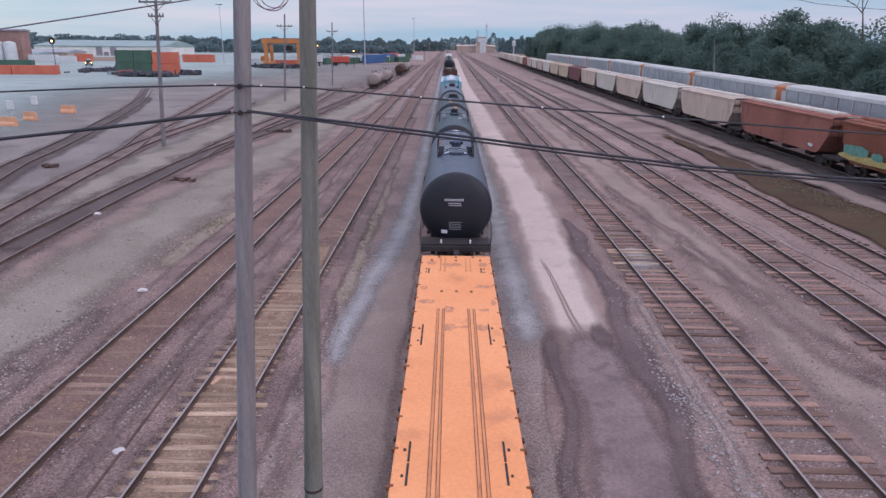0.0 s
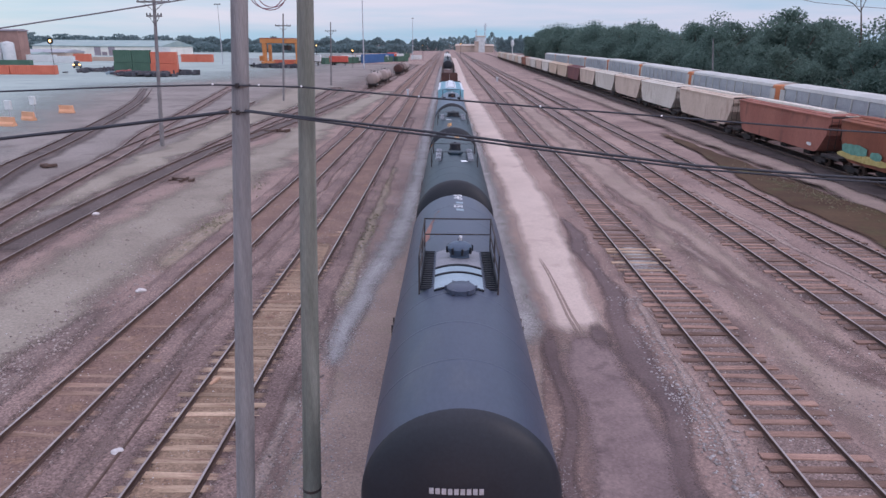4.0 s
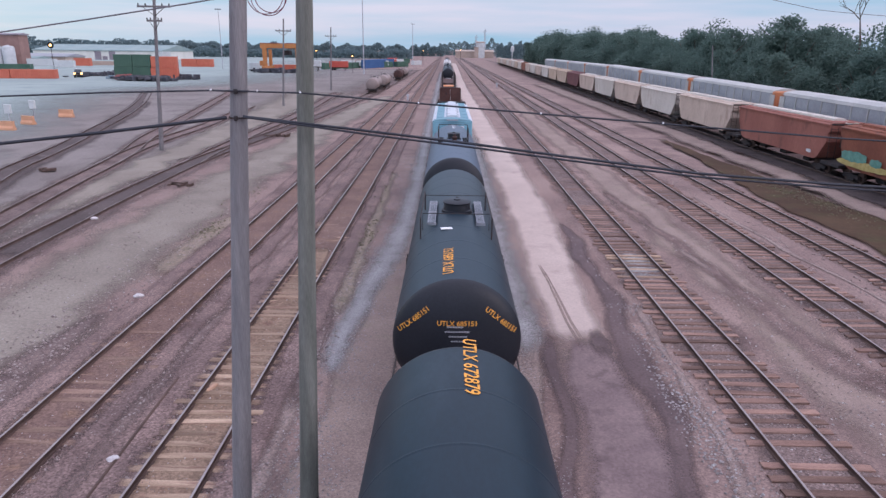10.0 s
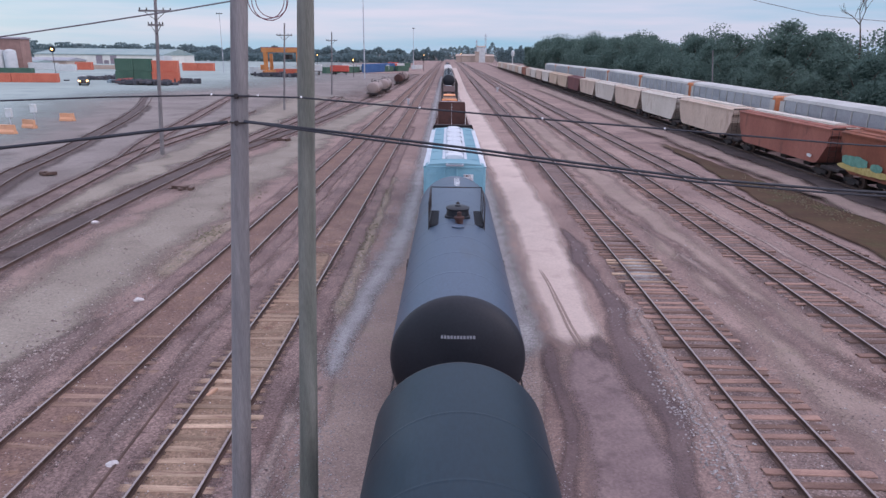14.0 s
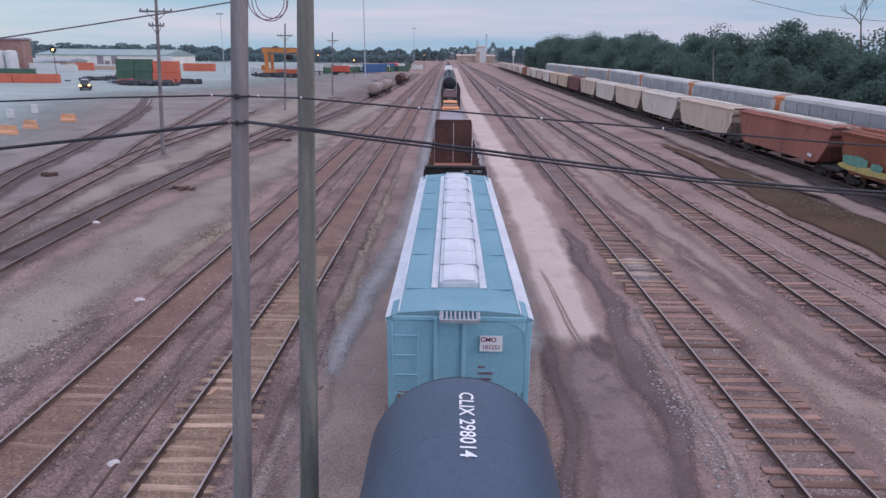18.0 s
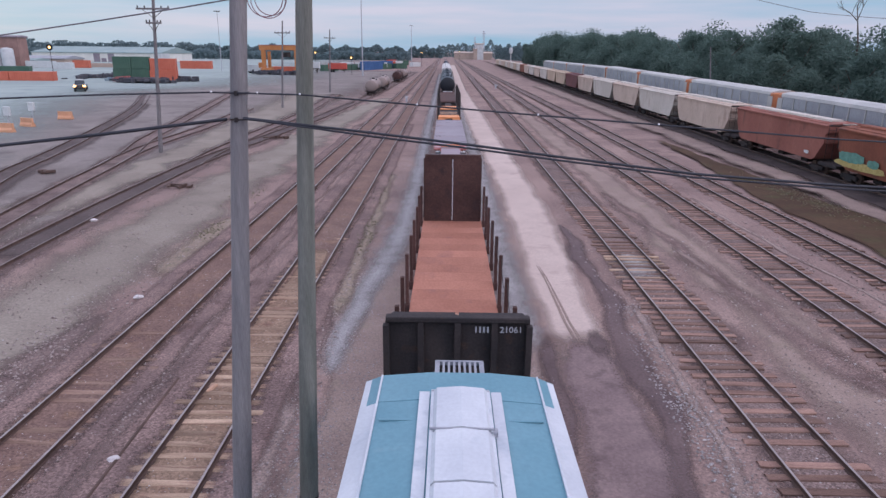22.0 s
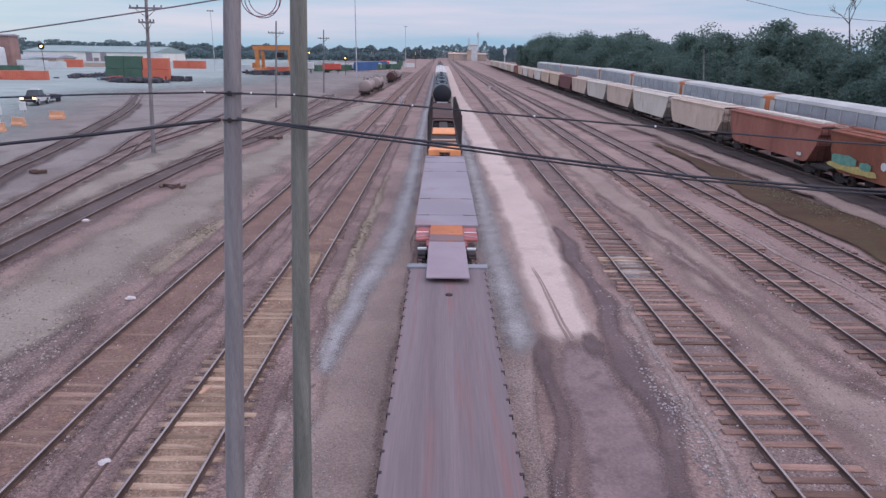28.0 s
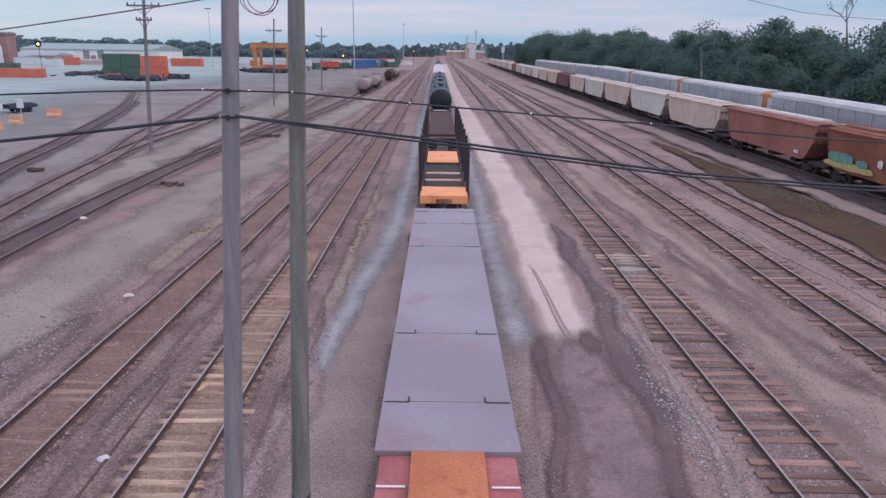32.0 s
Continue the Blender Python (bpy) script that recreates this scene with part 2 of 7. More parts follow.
M_TIE = mat("weathered_tie", (0.172, 0.102, 0.082), (0.278, 0.172, 0.138), 1.2, 0.92, 0, 26.0, 0.3, 0.6, spread=0.42, stretch=(0.35, 3, 1), stain=(0.115, 0.069, 0.058))
M_TIE_PALE = mat("bleached_tie", (0.262, 0.176, 0.122), (0.438, 0.316, 0.230), 1.2, 0.92, 0, 26.0, 0.3, 0.6, spread=0.32, stretch=(0.35, 3, 1), stain=(0.230, 0.132, 0.099), stain_at=0.55)
M_RAIL = mat("rail_side", (0.085, 0.055, 0.047), (0.14, 0.09, 0.075), 2, 0.8, 0.2, 30, 0.25, 0.3)
M_HEAD_OLD = mat("dull_rail_head", (0.205, 0.165, 0.160), (0.29, 0.24, 0.23), 1, 0.5, 0.6, 20, 0.15, 0.05)
M_HEAD = mat("rail_head", (0.34, 0.285, 0.275), (0.43, 0.37, 0.355), 1, 0.36, 0.85, 20, 0.1, 0.05)
M_POLE = mat("grey_timber", (0.215, 0.205, 0.215), (0.30, 0.285, 0.29), 1.6, 0.93, 0, 24, 0.2, 0.5, stretch=(4, 4, 0.25), spec=0.15)
M_POLE_G = mat("mossy_timber", (0.150, 0.158, 0.138), (0.235, 0.238, 0.215), 1.6, 0.93, 0, 24, 0.22, 0.5, stretch=(4, 4, 0.3), spec=0.15)
M_POLE_FAR = mat("old_pole", (0.17, 0.16, 0.165), (0.23, 0.215, 0.22), 1.0, 0.9, 0, 8, 0.15, 0.2)
M_WIRE = plain("cable_sheath", (0.028, 0.030, 0.040), 0.6)
M_WIRE_L = plain("bare_wire", (0.16, 0.15, 0.17), 0.5, 0.4)
M_COIL = plain("coiled_wire", (0.18, 0.06, 0.09), 0.5)
M_CLIP = plain("porcelain", (0.75, 0.75, 0.78), 0.3)
M_ORANGE = mat("yellow_deck_paint", (0.80, 0.31, 0.125), (0.86, 0.36, 0.16), 0.35, 0.62, 0, 12, 0.08, 0.08, stain=(0.60, 0.235, 0.11), stain_at=0.60)
M_SMUDGE = mat("smudged_deck_paint", (0.56, 0.235, 0.125), (0.68, 0.28, 0.14), 3.0, 0.7, 0, 14, 0.2, 0.05, stain=(0.42, 0.20, 0.13), stain_at=0.5)
M_RUST = mat("rust", (0.16, 0.06, 0.035), (0.27, 0.11, 0.06), 1.5, 0.9, 0.1, 20, 0.3, 0.3)
M_TANK = mat("black_tank_paint", (0.009, 0.022, 0.034), (0.015, 0.032, 0.048), 0.3, 0.42, 0, 16, 0.15, 0.05, stain=(0.026, 0.044, 0.060), stain_at=0.58, stretch=(1, 0.4, 1), spec=0.27)
M_TANK_G = mat("grey_tank_paint", (0.052, 0.080, 0.125), (0.072, 0.102, 0.152), 0.3, 0.42, 0, 16, 0.12, 0.05, stain=(0.05, 0.062, 0.085), stretch=(1, 0.4, 1))
M_TANK_2 = mat("slate_tank_paint", (0.045, 0.057, 0.090), (0.064, 0.077, 0.114), 0.3, 0.42, 0, 16, 0.12, 0.05, stain=(0.085, 0.09, 0.11), stretch=(1, 0.4, 1))
M_HEAD_K = mat("fittings_and_shaded_ends", (0.012, 0.014, 0.020), (0.02, 0.022, 0.03), 0.5, 0.5, 0, 16, 0.15, 0.05)
M_DARK = mat("dark_steel", (0.030, 0.026, 0.028), (0.055, 0.045, 0.045), 1.2, 0.8, 0.1, 18, 0.25, 0.2, stain=(0.09, 0.05, 0.036), stain_at=0.63)
M_GRATE = mat("galvanised_grating", (0.42, 0.43, 0.47), (0.55, 0.55, 0.59), 2, 0.55, 0.4, 30, 0.2, 0.2)
M_WALK = mat("dull_grating", (0.27, 0.28, 0.32), (0.36, 0.37, 0.41), 2, 0.6, 0.2, 30, 0.2, 0.2)
M_PALE = mat("pale_steel_plate", (0.235, 0.31, 0.37), (0.31, 0.385, 0.44), 1.0, 0.5, 0.1, 20, 0.12, 0.05)
M_PALE_D = mat("scuffed_steel_plate", (0.19, 0.195, 0.225), (0.26, 0.262, 0.29), 0.9, 0.6, 0.1, 16, 0.15, 0.06, stain=(0.13, 0.13, 0.15), stain_at=0.6)
M_WHITE = mat("white_paint", (0.72, 0.72, 0.75), (0.82, 0.82, 0.84), 0.8, 0.6, 0, 18, 0.06, 0.05, stain=(0.58, 0.56, 0.57), stain_at=0.66)
M_WHITE_H = mat("dull_white_roof", (0.50, 0.53, 0.58), (0.60, 0.63, 0.67), 0.8, 0.6, 0, 18, 0.06, 0.05, stain=(0.42, 0.47, 0.53), stain_at=0.60)
M_YELL = plain("yellow_lettering", (0.80, 0.36, 0.06), 0.6)
M_HOP = mat("blue_hopper_paint", (0.20, 0.42, 0.52), (0.27, 0.50, 0.60), 0.4, 0.6, 0, 14, 0.08, 0.06, stain=(0.22, 0.33, 0.40), stain_at=0.63)
M_HOP_D = mat("blue_roof_paint", (0.125, 0.275, 0.34), (0.17, 0.325, 0.39), 0.5, 0.6, 0, 14, 0.08, 0.06, stain=(0.24, 0.35, 0.40), stain_at=0.64)
M_MAROON = mat("rusted_maroon", (0.060, 0.030, 0.027), (0.10, 0.052, 0.046), 0.7, 0.85, 0.05, 14, 0.25, 0.15, stain=(0.045, 0.028, 0.03))
M_DECK = mat("red_brown_deck", (0.325, 0.136, 0.094), (0.415, 0.186, 0.132), 0.45, 0.9, 0, 14, 0.14, 0.2, spread=0.07, stain=(0.27, 0.125, 0.105), stretch=(1, 0.5, 1))
M_PLY = mat("plywood", (0.47, 0.29, 0.20), (0.58, 0.38, 0.27), 1.5, 0.85, 0, 22, 0.15, 0.1, stretch=(1, 0.25, 1))
M_DECK_D = mat("worn_dark_deck", (0.158, 0.124, 0.133), (0.205, 0.164, 0.172), 0.9, 0.8, 0, 14, 0.12, 0.15, stain=(0.225, 0.128, 0.125), stain_at=0.56, stretch=(2.2, 0.05, 1))
M_DECK_G = mat("grey_steel_deck", (0.252, 0.215, 0.245), (0.310, 0.275, 0.308), 0.25, 0.62, 0.1, 14, 0.1, 0.08, stain=(0.27, 0.20, 0.215), stain_at=0.58)
M_RED = mat("faded_red_paint", (0.30, 0.085, 0.085), (0.40, 0.145, 0.14), 0.6, 0.75, 0, 16, 0.18, 0.12, stain=(0.22, 0.09, 0.075))
M_RUST_O = mat("orange_rust", (0.42, 0.145, 0.065), (0.52, 0.195, 0.095), 0.8, 0.85, 0, 16, 0.18, 0.12, stain=(0.33, 0.10, 0.05))
M_ORANGE_C = mat("orange_paint", (0.50, 0.19, 0.06), (0.58, 0.24, 0.09), 0.4, 0.65, 0, 8, 0.1, 0.05)
M_GLASS = mat("dark_window", (0.03, 0.04, 0.05), (0.05, 0.06, 0.07), 1, 0.12, 0, 10, 0.05, 0)
M_PRIMER = mat("worn_red_primer", (0.20, 0.095, 0.08), (0.30, 0.14, 0.11), 1.4, 0.7, 0, 18, 0.2, 0.05, stain=(0.10, 0.075, 0.09), stain_at=0.52)
M_TYRE = plain("tyre_rubber", (0.025, 0.025, 0.027), 0.85)
M_LAMP = glow("lit_lamp", (1.0, 0.55, 0.18), 5)
M_LAMP_R = glow("lit_red_lamp", (1.0, 0.18, 0.08), 6)
M_BARK = mat("bark", (0.085, 0.068, 0.058), (0.14, 0.115, 0.10), 2, 0.95, 0, 12, 0.3, 0.5, stretch=(3, 3, 0.6))


def leaf_mat(name, a, b):
    m, nt, bsdf = shader(name)
    N, L = nt.nodes.new, nt.links.new
    geo, info = N("ShaderNodeNewGeometry"), N("ShaderNodeObjectInfo")
    add = N("ShaderNodeMath")
    add.operation = "MULTIPLY_ADD"
    add.inputs[1].default_value = 0.6
    L(geo.outputs["Random Per Island"], add.inputs[0])
    half = N("ShaderNodeMath")
    half.operation = "MULTIPLY"
    half.inputs[1].default_value = 0.4
    L(info.outputs["Random"], half.inputs[0])
    L(half.outputs[0], add.inputs[2])
    ramp = N("ShaderNodeValToRGB")
    ramp.color_ramp.elements[0].color, ramp.color_ramp.elements[1].color = (*a, 1), (*b, 1)
    L(add.outputs[0], ramp.inputs["Fac"])
    L(ramp.outputs[0], bsdf.inputs["Base Color"])
    bsdf.inputs["Roughness"].default_value = 0.75
    bsdf.inputs["Specular IOR Level"].default_value = 0.2
    thin = N("ShaderNodeBsdfTranslucent")
    L(ramp.outputs[0], thin.inputs["Color"])
    both = N("ShaderNodeMixShader")
    both.inputs[0].default_value = 0.52
    L(bsdf.outputs[0], both.inputs[1])
    L(thin.outputs[0], both.inputs[2])
    L(both.outputs[0], nt.nodes["Material Output"].inputs["Surface"])
    return m


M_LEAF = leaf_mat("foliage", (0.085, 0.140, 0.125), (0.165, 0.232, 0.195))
# distant leaves are paler and bluer: haze put into the base colour
M_LEAF_FAR = leaf_mat("hazed_foliage", (0.145, 0.210, 0.225), (0.215, 0.285, 0.295))


# ---- mesh helpers ----
def box(bm, cx, cy, cz, sx, sy, sz, bev=0.0, rz=0.0, rx=0.0):
    m = Matrix.Translation((cx, cy, cz)) @ Euler((radians(rx), 0, radians(rz))).to_matrix().to_4x4() @ Matrix.Diagonal((sx, sy, sz, 1))
    vs = bmesh.ops.create_cube(bm, size=1, matrix=m)["verts"]
    if bev:
        es = list({e for v in vs for e in v.link_edges})
        bmesh.ops.bevel(bm, geom=es, offset=bev, segments=1, affect="EDGES", profile=0.7)


def rod(bm, p, q, r, n=8, r2=None):
    p, q = Vector(p), Vector(q)
    d = q - p
    m = Matrix.Translation((p + q) / 2) @ d.to_track_quat("Z", "Y").to_matrix().to_4x4()
    bmesh.ops.create_cone(bm, cap_ends=True, segments=n, radius1=r, radius2=r if r2 is None else r2, depth=d.length, matrix=m)


def lathe(bm, prof, n, m=Matrix()):
    """Turns a profile of (radius, height) round the z axis of m."""
    rings = []
    for r, h in prof:
        if r < 1e-5:
            rings.append([bm.verts.new(m @ Vector((0, 0, h)))])
        else:
            rings.append([bm.verts.new(m @ Vector((r * math.cos(2 * math.pi * i / n), r * math.sin(2 * math.pi * i / n), h))) for i in range(n)])
    for a, b in zip(rings, rings[1:]):
        for i in range(n):
            j = (i + 1) % n
            if len(a) == 1 and len(b) > 1:
                bm.faces.new((a[0], b[i], b[j]))
            elif len(b) == 1 and len(a) > 1:
                bm.faces.new((a[i], b[0], a[j]))
            elif len(a) > 1:
                bm.faces.new((a[i], b[i], b[j], a[j]))


def prism(bm, poly, y0, y1):
    """Extrudes an x-z outline along y."""
    a = [bm.verts.new((x, y0, z)) for x, z in poly]
    b = [bm.verts.new((x, y1, z)) for x, z in poly]
    n = len(poly)
    for i in range(n):
        j = (i + 1) % n
        bm.faces.new((a[i], a[j], b[j], b[i]))
    bm.faces.new(a[::-1])
    bm.faces.new(b)


def tube(bm, pts, r, n=6):
    """A round cable through points."""
    pts = [Vector(p) for p in pts]
    rings = []
    for i, p in enumerate(pts):
        d = (pts[min(i + 1, len(pts) - 1)] - pts[max(i - 1, 0)]).normalized()
        u = d.cross(Vector((0, 0, 1)))
        u = (u if u.length > 1e-4 else Vector((1, 0, 0))).normalized()
        w = u.cross(d)
        rings.append([bm.verts.new(p + r * (math.cos(2 * math.pi * k / n) * u + math.sin(2 * math.pi * k / n) * w)) for k in range(n)])
    for a, b in zip(rings, rings[1:]):
        for k in range(n):
            bm.faces.new((a[k], b[k], b[(k + 1) % n], a[(k + 1) % n]))


def mesh_of(name, bm, material, smooth=False):
    bmesh.ops.recalc_face_normals(bm, faces=bm.faces)
    me = bpy.data.meshes.new(name)
    bm.to_mesh(me)
    bm.free()
    me.materials.append(material)
    if smooth:
        me.polygons.foreach_set("use_smooth", [True] * len(me.polygons))
        me.set_sharp_from_angle(angle=radians(38))
    return me


def part(name, bm, material, parent, label="", smooth=False, at=None):
    ob = new(name, mesh_of(name, bm, material, smooth) if isinstance(bm, bmesh.types.BMesh) else bm)
    ob.parent = parent
    if at is not None:
        ob.matrix_basis = at
    return tagged(ob, label)


def thing(name, label, category, at=None, group="", kind=""):
    ob = new(name)
    ob.empty_display_size = 0.3
    if at is not None:
        ob.matrix_basis = at
    return tagged(ob, label, category, group, kind)


def solid(name, bm, material, label, category="", kind="", group="", smooth=False, at=None):
    ob = new(name, mesh_of(name, bm, material, smooth))
    if at is not None:
        ob.matrix_basis = at
    return tagged(ob, label, category, group, kind)


def B():
    return bmesh.new()


def from_lists(name, verts, faces, material):
    me = bpy.data.meshes.new(name)
    me.from_pydata(verts, [], faces)
    me.materials.append(material)
    return me


# ---- ground ----
def drift(y):
    """The whole rail corridor eases to the left down the yard."""
    return -0.004 * (math.hypot(y - 48, 30) + y - 48)


def heading(y):
    return math.degrees(math.atan(0.004 * ((y - 48) / math.hypot(y - 48, 30) + 1)))


def ragged(m, big=0.9, fine=22.0, k1=0.8, k2=0.4):
    """Lets a sheet's cover thin out in ragged patches towards its rim."""
    nt = m.node_tree
    N, L = nt.nodes.new, nt.links.new
    at = N("ShaderNodeAttribute")
    at.attribute_name = "cover"
    co = N("ShaderNodeTexCoord")
    total = at.outputs["Fac"]
    for scale, k in ((big, k1), (fine, k2)):
        no = N("ShaderNodeTexNoise" if k == k1 else "ShaderNodeTexVoronoi")
        no.inputs["Scale"].default_value, no.inputs["Detail"].default_value = scale, 4 if k == k1 else 0
        L(co.outputs["Object"], no.inputs["Vector"])
        ma = N("ShaderNodeMath")
        ma.operation = "MULTIPLY_ADD"
        ma.inputs[1].default_value = k
        if k == k1:
            L(no.outputs["Fac"], ma.inputs[0])
        else:
            one = N("ShaderNodeSeparateColor")
            L(no.outputs["Color"], one.inputs[0])
            L(one.outputs[1], ma.inputs[0])
        L(total, ma.inputs[2])
        total = ma.outputs[0]
    mr = N("ShaderNodeMapRange")
    mid = 0.5 + 0.5 * (k1 + k2)
    mr.inputs["From Min"].default_value, mr.inputs["From Max"].default_value = mid - 0.62, mid + 0.58
    L(total, mr.inputs["Value"])
    L(mr.outputs[0], nt.nodes["Principled BSDF"].inputs["Alpha"])
    return m


for m in (M_GREY, M_SOOT, M_FIELD, M_ROAD, M_WET, M_DAMP, M_STONE, M_BALLAST, M_LOT, M_PUDDLE, M_SHOULDER, M_FILL_TAN, M_FILL_RED, M_MOSS, M_BED, M_CINDER_SHADE, M_PACK):
    ragged(m, 0.7, 22.0, 0.8, 0.18) if m in (M_ROAD, M_PUDDLE, M_CINDER_SHADE) else ragged(m)


def steps(y0, y1, first=0.8):
    ys, y = [y0], y0
    while y < y1:
        y = min(y1, y + max(first, abs(y) * 0.03))
        ys.append(y)
    return ys


def sheet(name, rows, z, material, label, kind="structure", wob=0.25, soft=0.35, category=""):
    """rows: y, x from, x to. A ragged-edged sheet of dirt, stone or paving."""
    ys = steps(rows[0][0], rows[-1][0])
    ks, a, b = zip(*rows)
    verts, cover, faces = [], [], []
    fr = (0.0, soft / 2, soft, 0.5, 1 - soft, 1 - soft / 2, 1.0)
    cv = (-0.35, 0.42, 1.2, 1.2, 1.2, 0.42, -0.35)
    n = len(fr)
    for i, y in enumerate(ys):
        ease = drift(y) if name in ("gravel_shoulder", "ballast_strip", "track_fill", "ballast_edge") else 0.0
        xa, xb = np.interp(y, ks, a) + ease, np.interp(y, ks, b) + ease
        xa += wob * noise.noise((y * 0.35, z * 900, 1.7)) * 2
        xb += wob * noise.noise((y * 0.35, z * 900, 8.1)) * 2
        end = 0 if i in (0, len(ys) - 1) else 0.55 if i in (1, len(ys) - 2) else 1
        for f, c in zip(fr, cv):
            verts.append((xa + (xb - xa) * f, y, z))
            cover.append((c + 0.35) * end - 0.35)
        if i:
            for k in range(n - 1):
                p = (i - 1) * n + k
                faces.append((p, p + 1, p + 1 + n, p + n))
    me = from_lists(name, verts, faces, material)
    me.attributes.new("cover", "FLOAT", "POINT").data.foreach_set("value", cover)
    return tagged(new(name, me), label, category, kind=kind)


def ground_sheet():
    xs = [-4000, -1200, -500, -200, -80, -40, -20, 0, 20, 40, 80, 200, 500, 1200, 4000]
    ys = [-300, -60, 0, 20, 40, 80, 160, 320, 700, 1500, 4500]
    verts = [(x, y, -0.01 - (0.9 if x > 34 and y < 700 else 0)) for y in ys for x in xs]
    n = len(xs)
    faces = [(j * n + i, j * n + i + 1, (j + 1) * n + i + 1, (j + 1) * n + i) for j in range(len(ys) - 1) for i in range(n - 1)]
    return tagged(new("ground", from_lists("ground", verts, faces, M_GROUND)), "brown gravelly dirt of the rail yard", "ground", kind="structure")


ground_sheet()
TX = 0.28
sheet("dirt_field", [(16, -60, -17.5), (40, -75, -18.6), (60, -90, -18.6), (100, -120, -17), (150, -150, -14), (210, -160, -12), (330, -150, -10)], 0.0015, M_GREY, "greyish trampled dirt round the curving tracks", wob=1.0, soft=0.12)
sheet("dirt_field", [(4, -18, -11.8), (20, -18.6, -12.2), (40, -19.6, -12.6), (60, -19.8, -12.4), (90, -18.8, -12.2), (140, -15, -11.5)], 0.004, M_FIELD, "pale trampled dirt between the tracks", wob=0.7)
sheet("dirt_field", [(20, -33, -21), (45, -27, -22.4), (70, -29, -22.4), (110, -34, -22), (150, -40, -20)], 0.005, M_FIELD, "pale dirt strip beside the curving tracks", wob=0.8)
sheet("pavement", [(34, -75, -33), (49, -100, -36.5), (61, -120, -39.5), (78, -160, -44), (95, -190, -48.5), (120, -230, -55), (146, -260, -58), (170, -300, -46), (190, -330, -36), (260, -430, -30), (420, -640, -34), (640, -800, -40), (860, -1000, -44)], 0.006, M_LOT, "pale worn pavement of the container yard", wob=1.8, soft=0.16)
sheet("gravel_road", [(19.9, 3.9, 5.4), (21, 3.45, 5.65), (23.5, 3.4, 5.8), (26.5, 3.3, 6.05), (31, 3.2, 6.25), (37, 3.3, 6.6), (45, 3.2, 6.6), (57, 2.95, 6.4), (75, 2.4, 6.1), (96, 1.9, 5.9), (130, 1.5, 5.2), (172, 1.0, 4.6), (290, 0.8, 4.4), (500, -0.6, 4.0)], 0.010, M_ROAD, "pale crushed-stone service road", wob=0.16, soft=0.26)
sheet("ballast_strip", [(19, 1.8, 3.6), (24, 1.6, 3.9), (30, 1.5, 3.8), (60, 1.4, 3.9), (150, 1.4, 3.9), (400, 1.4, 3.6)], 0.0092, M_STONE, "grey ballast between the track and the road", wob=0.08, soft=0.5)
sheet("gravel_shoulder", [(6, 1.5, 2.6), (13, 1.5, 2.75), (17, 1.5, 3.05), (21, 1.5, 3.5), (26, 1.5, 3.4), (32, 1.5, 3.1), (60, 1.5, 3.4), (200, 1.5, 3.2), (420, 1.5, 3.2)], 0.008, M_SHOULDER, "grey gravel shoulder beside the track", wob=0.12, soft=0.22)
sheet("damp_patch", [(6, 2.2, 3.1), (10, 2.4, 3.2), (12.7, 2.5, 3.25), (14.7, 2.65, 3.5), (16.3, 2.8, 3.65), (18.3, 2.95, 3.75), (20.0, 3.0, 3.95), (21.1, 3.3, 3.9)], 0.012, M_WET, "dark damp dirt along the wheel ruts", wob=0.2, soft=0.4)
sheet("damp_patch", [(6, 5.0, 6.1), (11, 5.1, 6.2), (13, 5.2, 6.35), (15, 5.25, 6.6), (18, 5.2, 6.8), (21, 5.5, 6.95), (24, 5.75, 7.0), (28, 5.75, 7.2), (31, 5.9, 7.3), (34, 6.0, 7.1), (36.5, 6.1, 6.8)], 0.0125, M_WET, "dark damp dirt beside the service road", wob=0.32, soft=0.38)
sheet("damp_patch", [(18.8, 4.7, 5.7), (20.2, 4.75, 5.7), (21.0, 4.85, 5.55), (21.9, 5.0, 5.4)], 0.0175, M_WET, "dark damp notch in the road's end", wob=0.1, soft=0.3)
sheet("damp_patch", [(18.6, 3.4, 4.4), (19.6, 3.5, 4.3), (20.7, 3.6, 4.2)], 0.0172, M_SHOULDER, "grey crumbled stone at the road's end", wob=0.1, soft=0.35)
sheet("drying_mud", [(6, 2.7, 5.6), (12, 2.9, 5.65), (14, 3.1, 5.65), (16, 3.35, 5.6), (18, 3.5, 5.55), (20, 3.85, 5.45), (20.9, 4.2, 4.95)], 0.016, M_DAMP, "drying mauve mud between the wheel ruts", wob=0.24, soft=0.26)
sheet("gravel_shoulder", [(7, 6.1, 7.3), (12, 6.3, 7.3), (14.5, 6.7, 7.4), (18, 7.0, 7.5), (24, 7.1, 7.6)], 0.014, M_SHOULDER, "grey gravel beside the track", wob=0.2, soft=0.4)
for dx in (0.0, 0.2):
    sheet("wheel_rut", [(19.6, 4.42 + dx, 4.60 + dx), (22.1, 4.28 + dx * 0.8, 4.42 + dx * 0.8), (26.4, 4.24 + dx * 0.5, 4.34 + dx * 0.5), (29, 4.1 + dx * 0.4, 4.16 + dx * 0.4)], 0.024, M_PACK, "shallow wheel rut in the road", wob=0.03, soft=0.48)
sheet("packed_strip", [(5, -4.3, -1.3), (12, -3.9, -1.3), (20, -3.5, -1.3), (30, -2.9, -1.3), (42, -2.4, -1.3)], 0.009, M_PACK, "packed pinkish dirt beside the train's track", wob=0.15, soft=0.2)
sheet("cinder_patch", [(15.5, -4.7, -3.9), (18.7, -4.75, -3.85), (20.4, -4.8, -4.0), (22.6, -4.85, -4.05), (24, -4.7, -4.2)], 0.018, M_BED, "dark cinders beside the bleached ties", wob=0.2, soft=0.4)
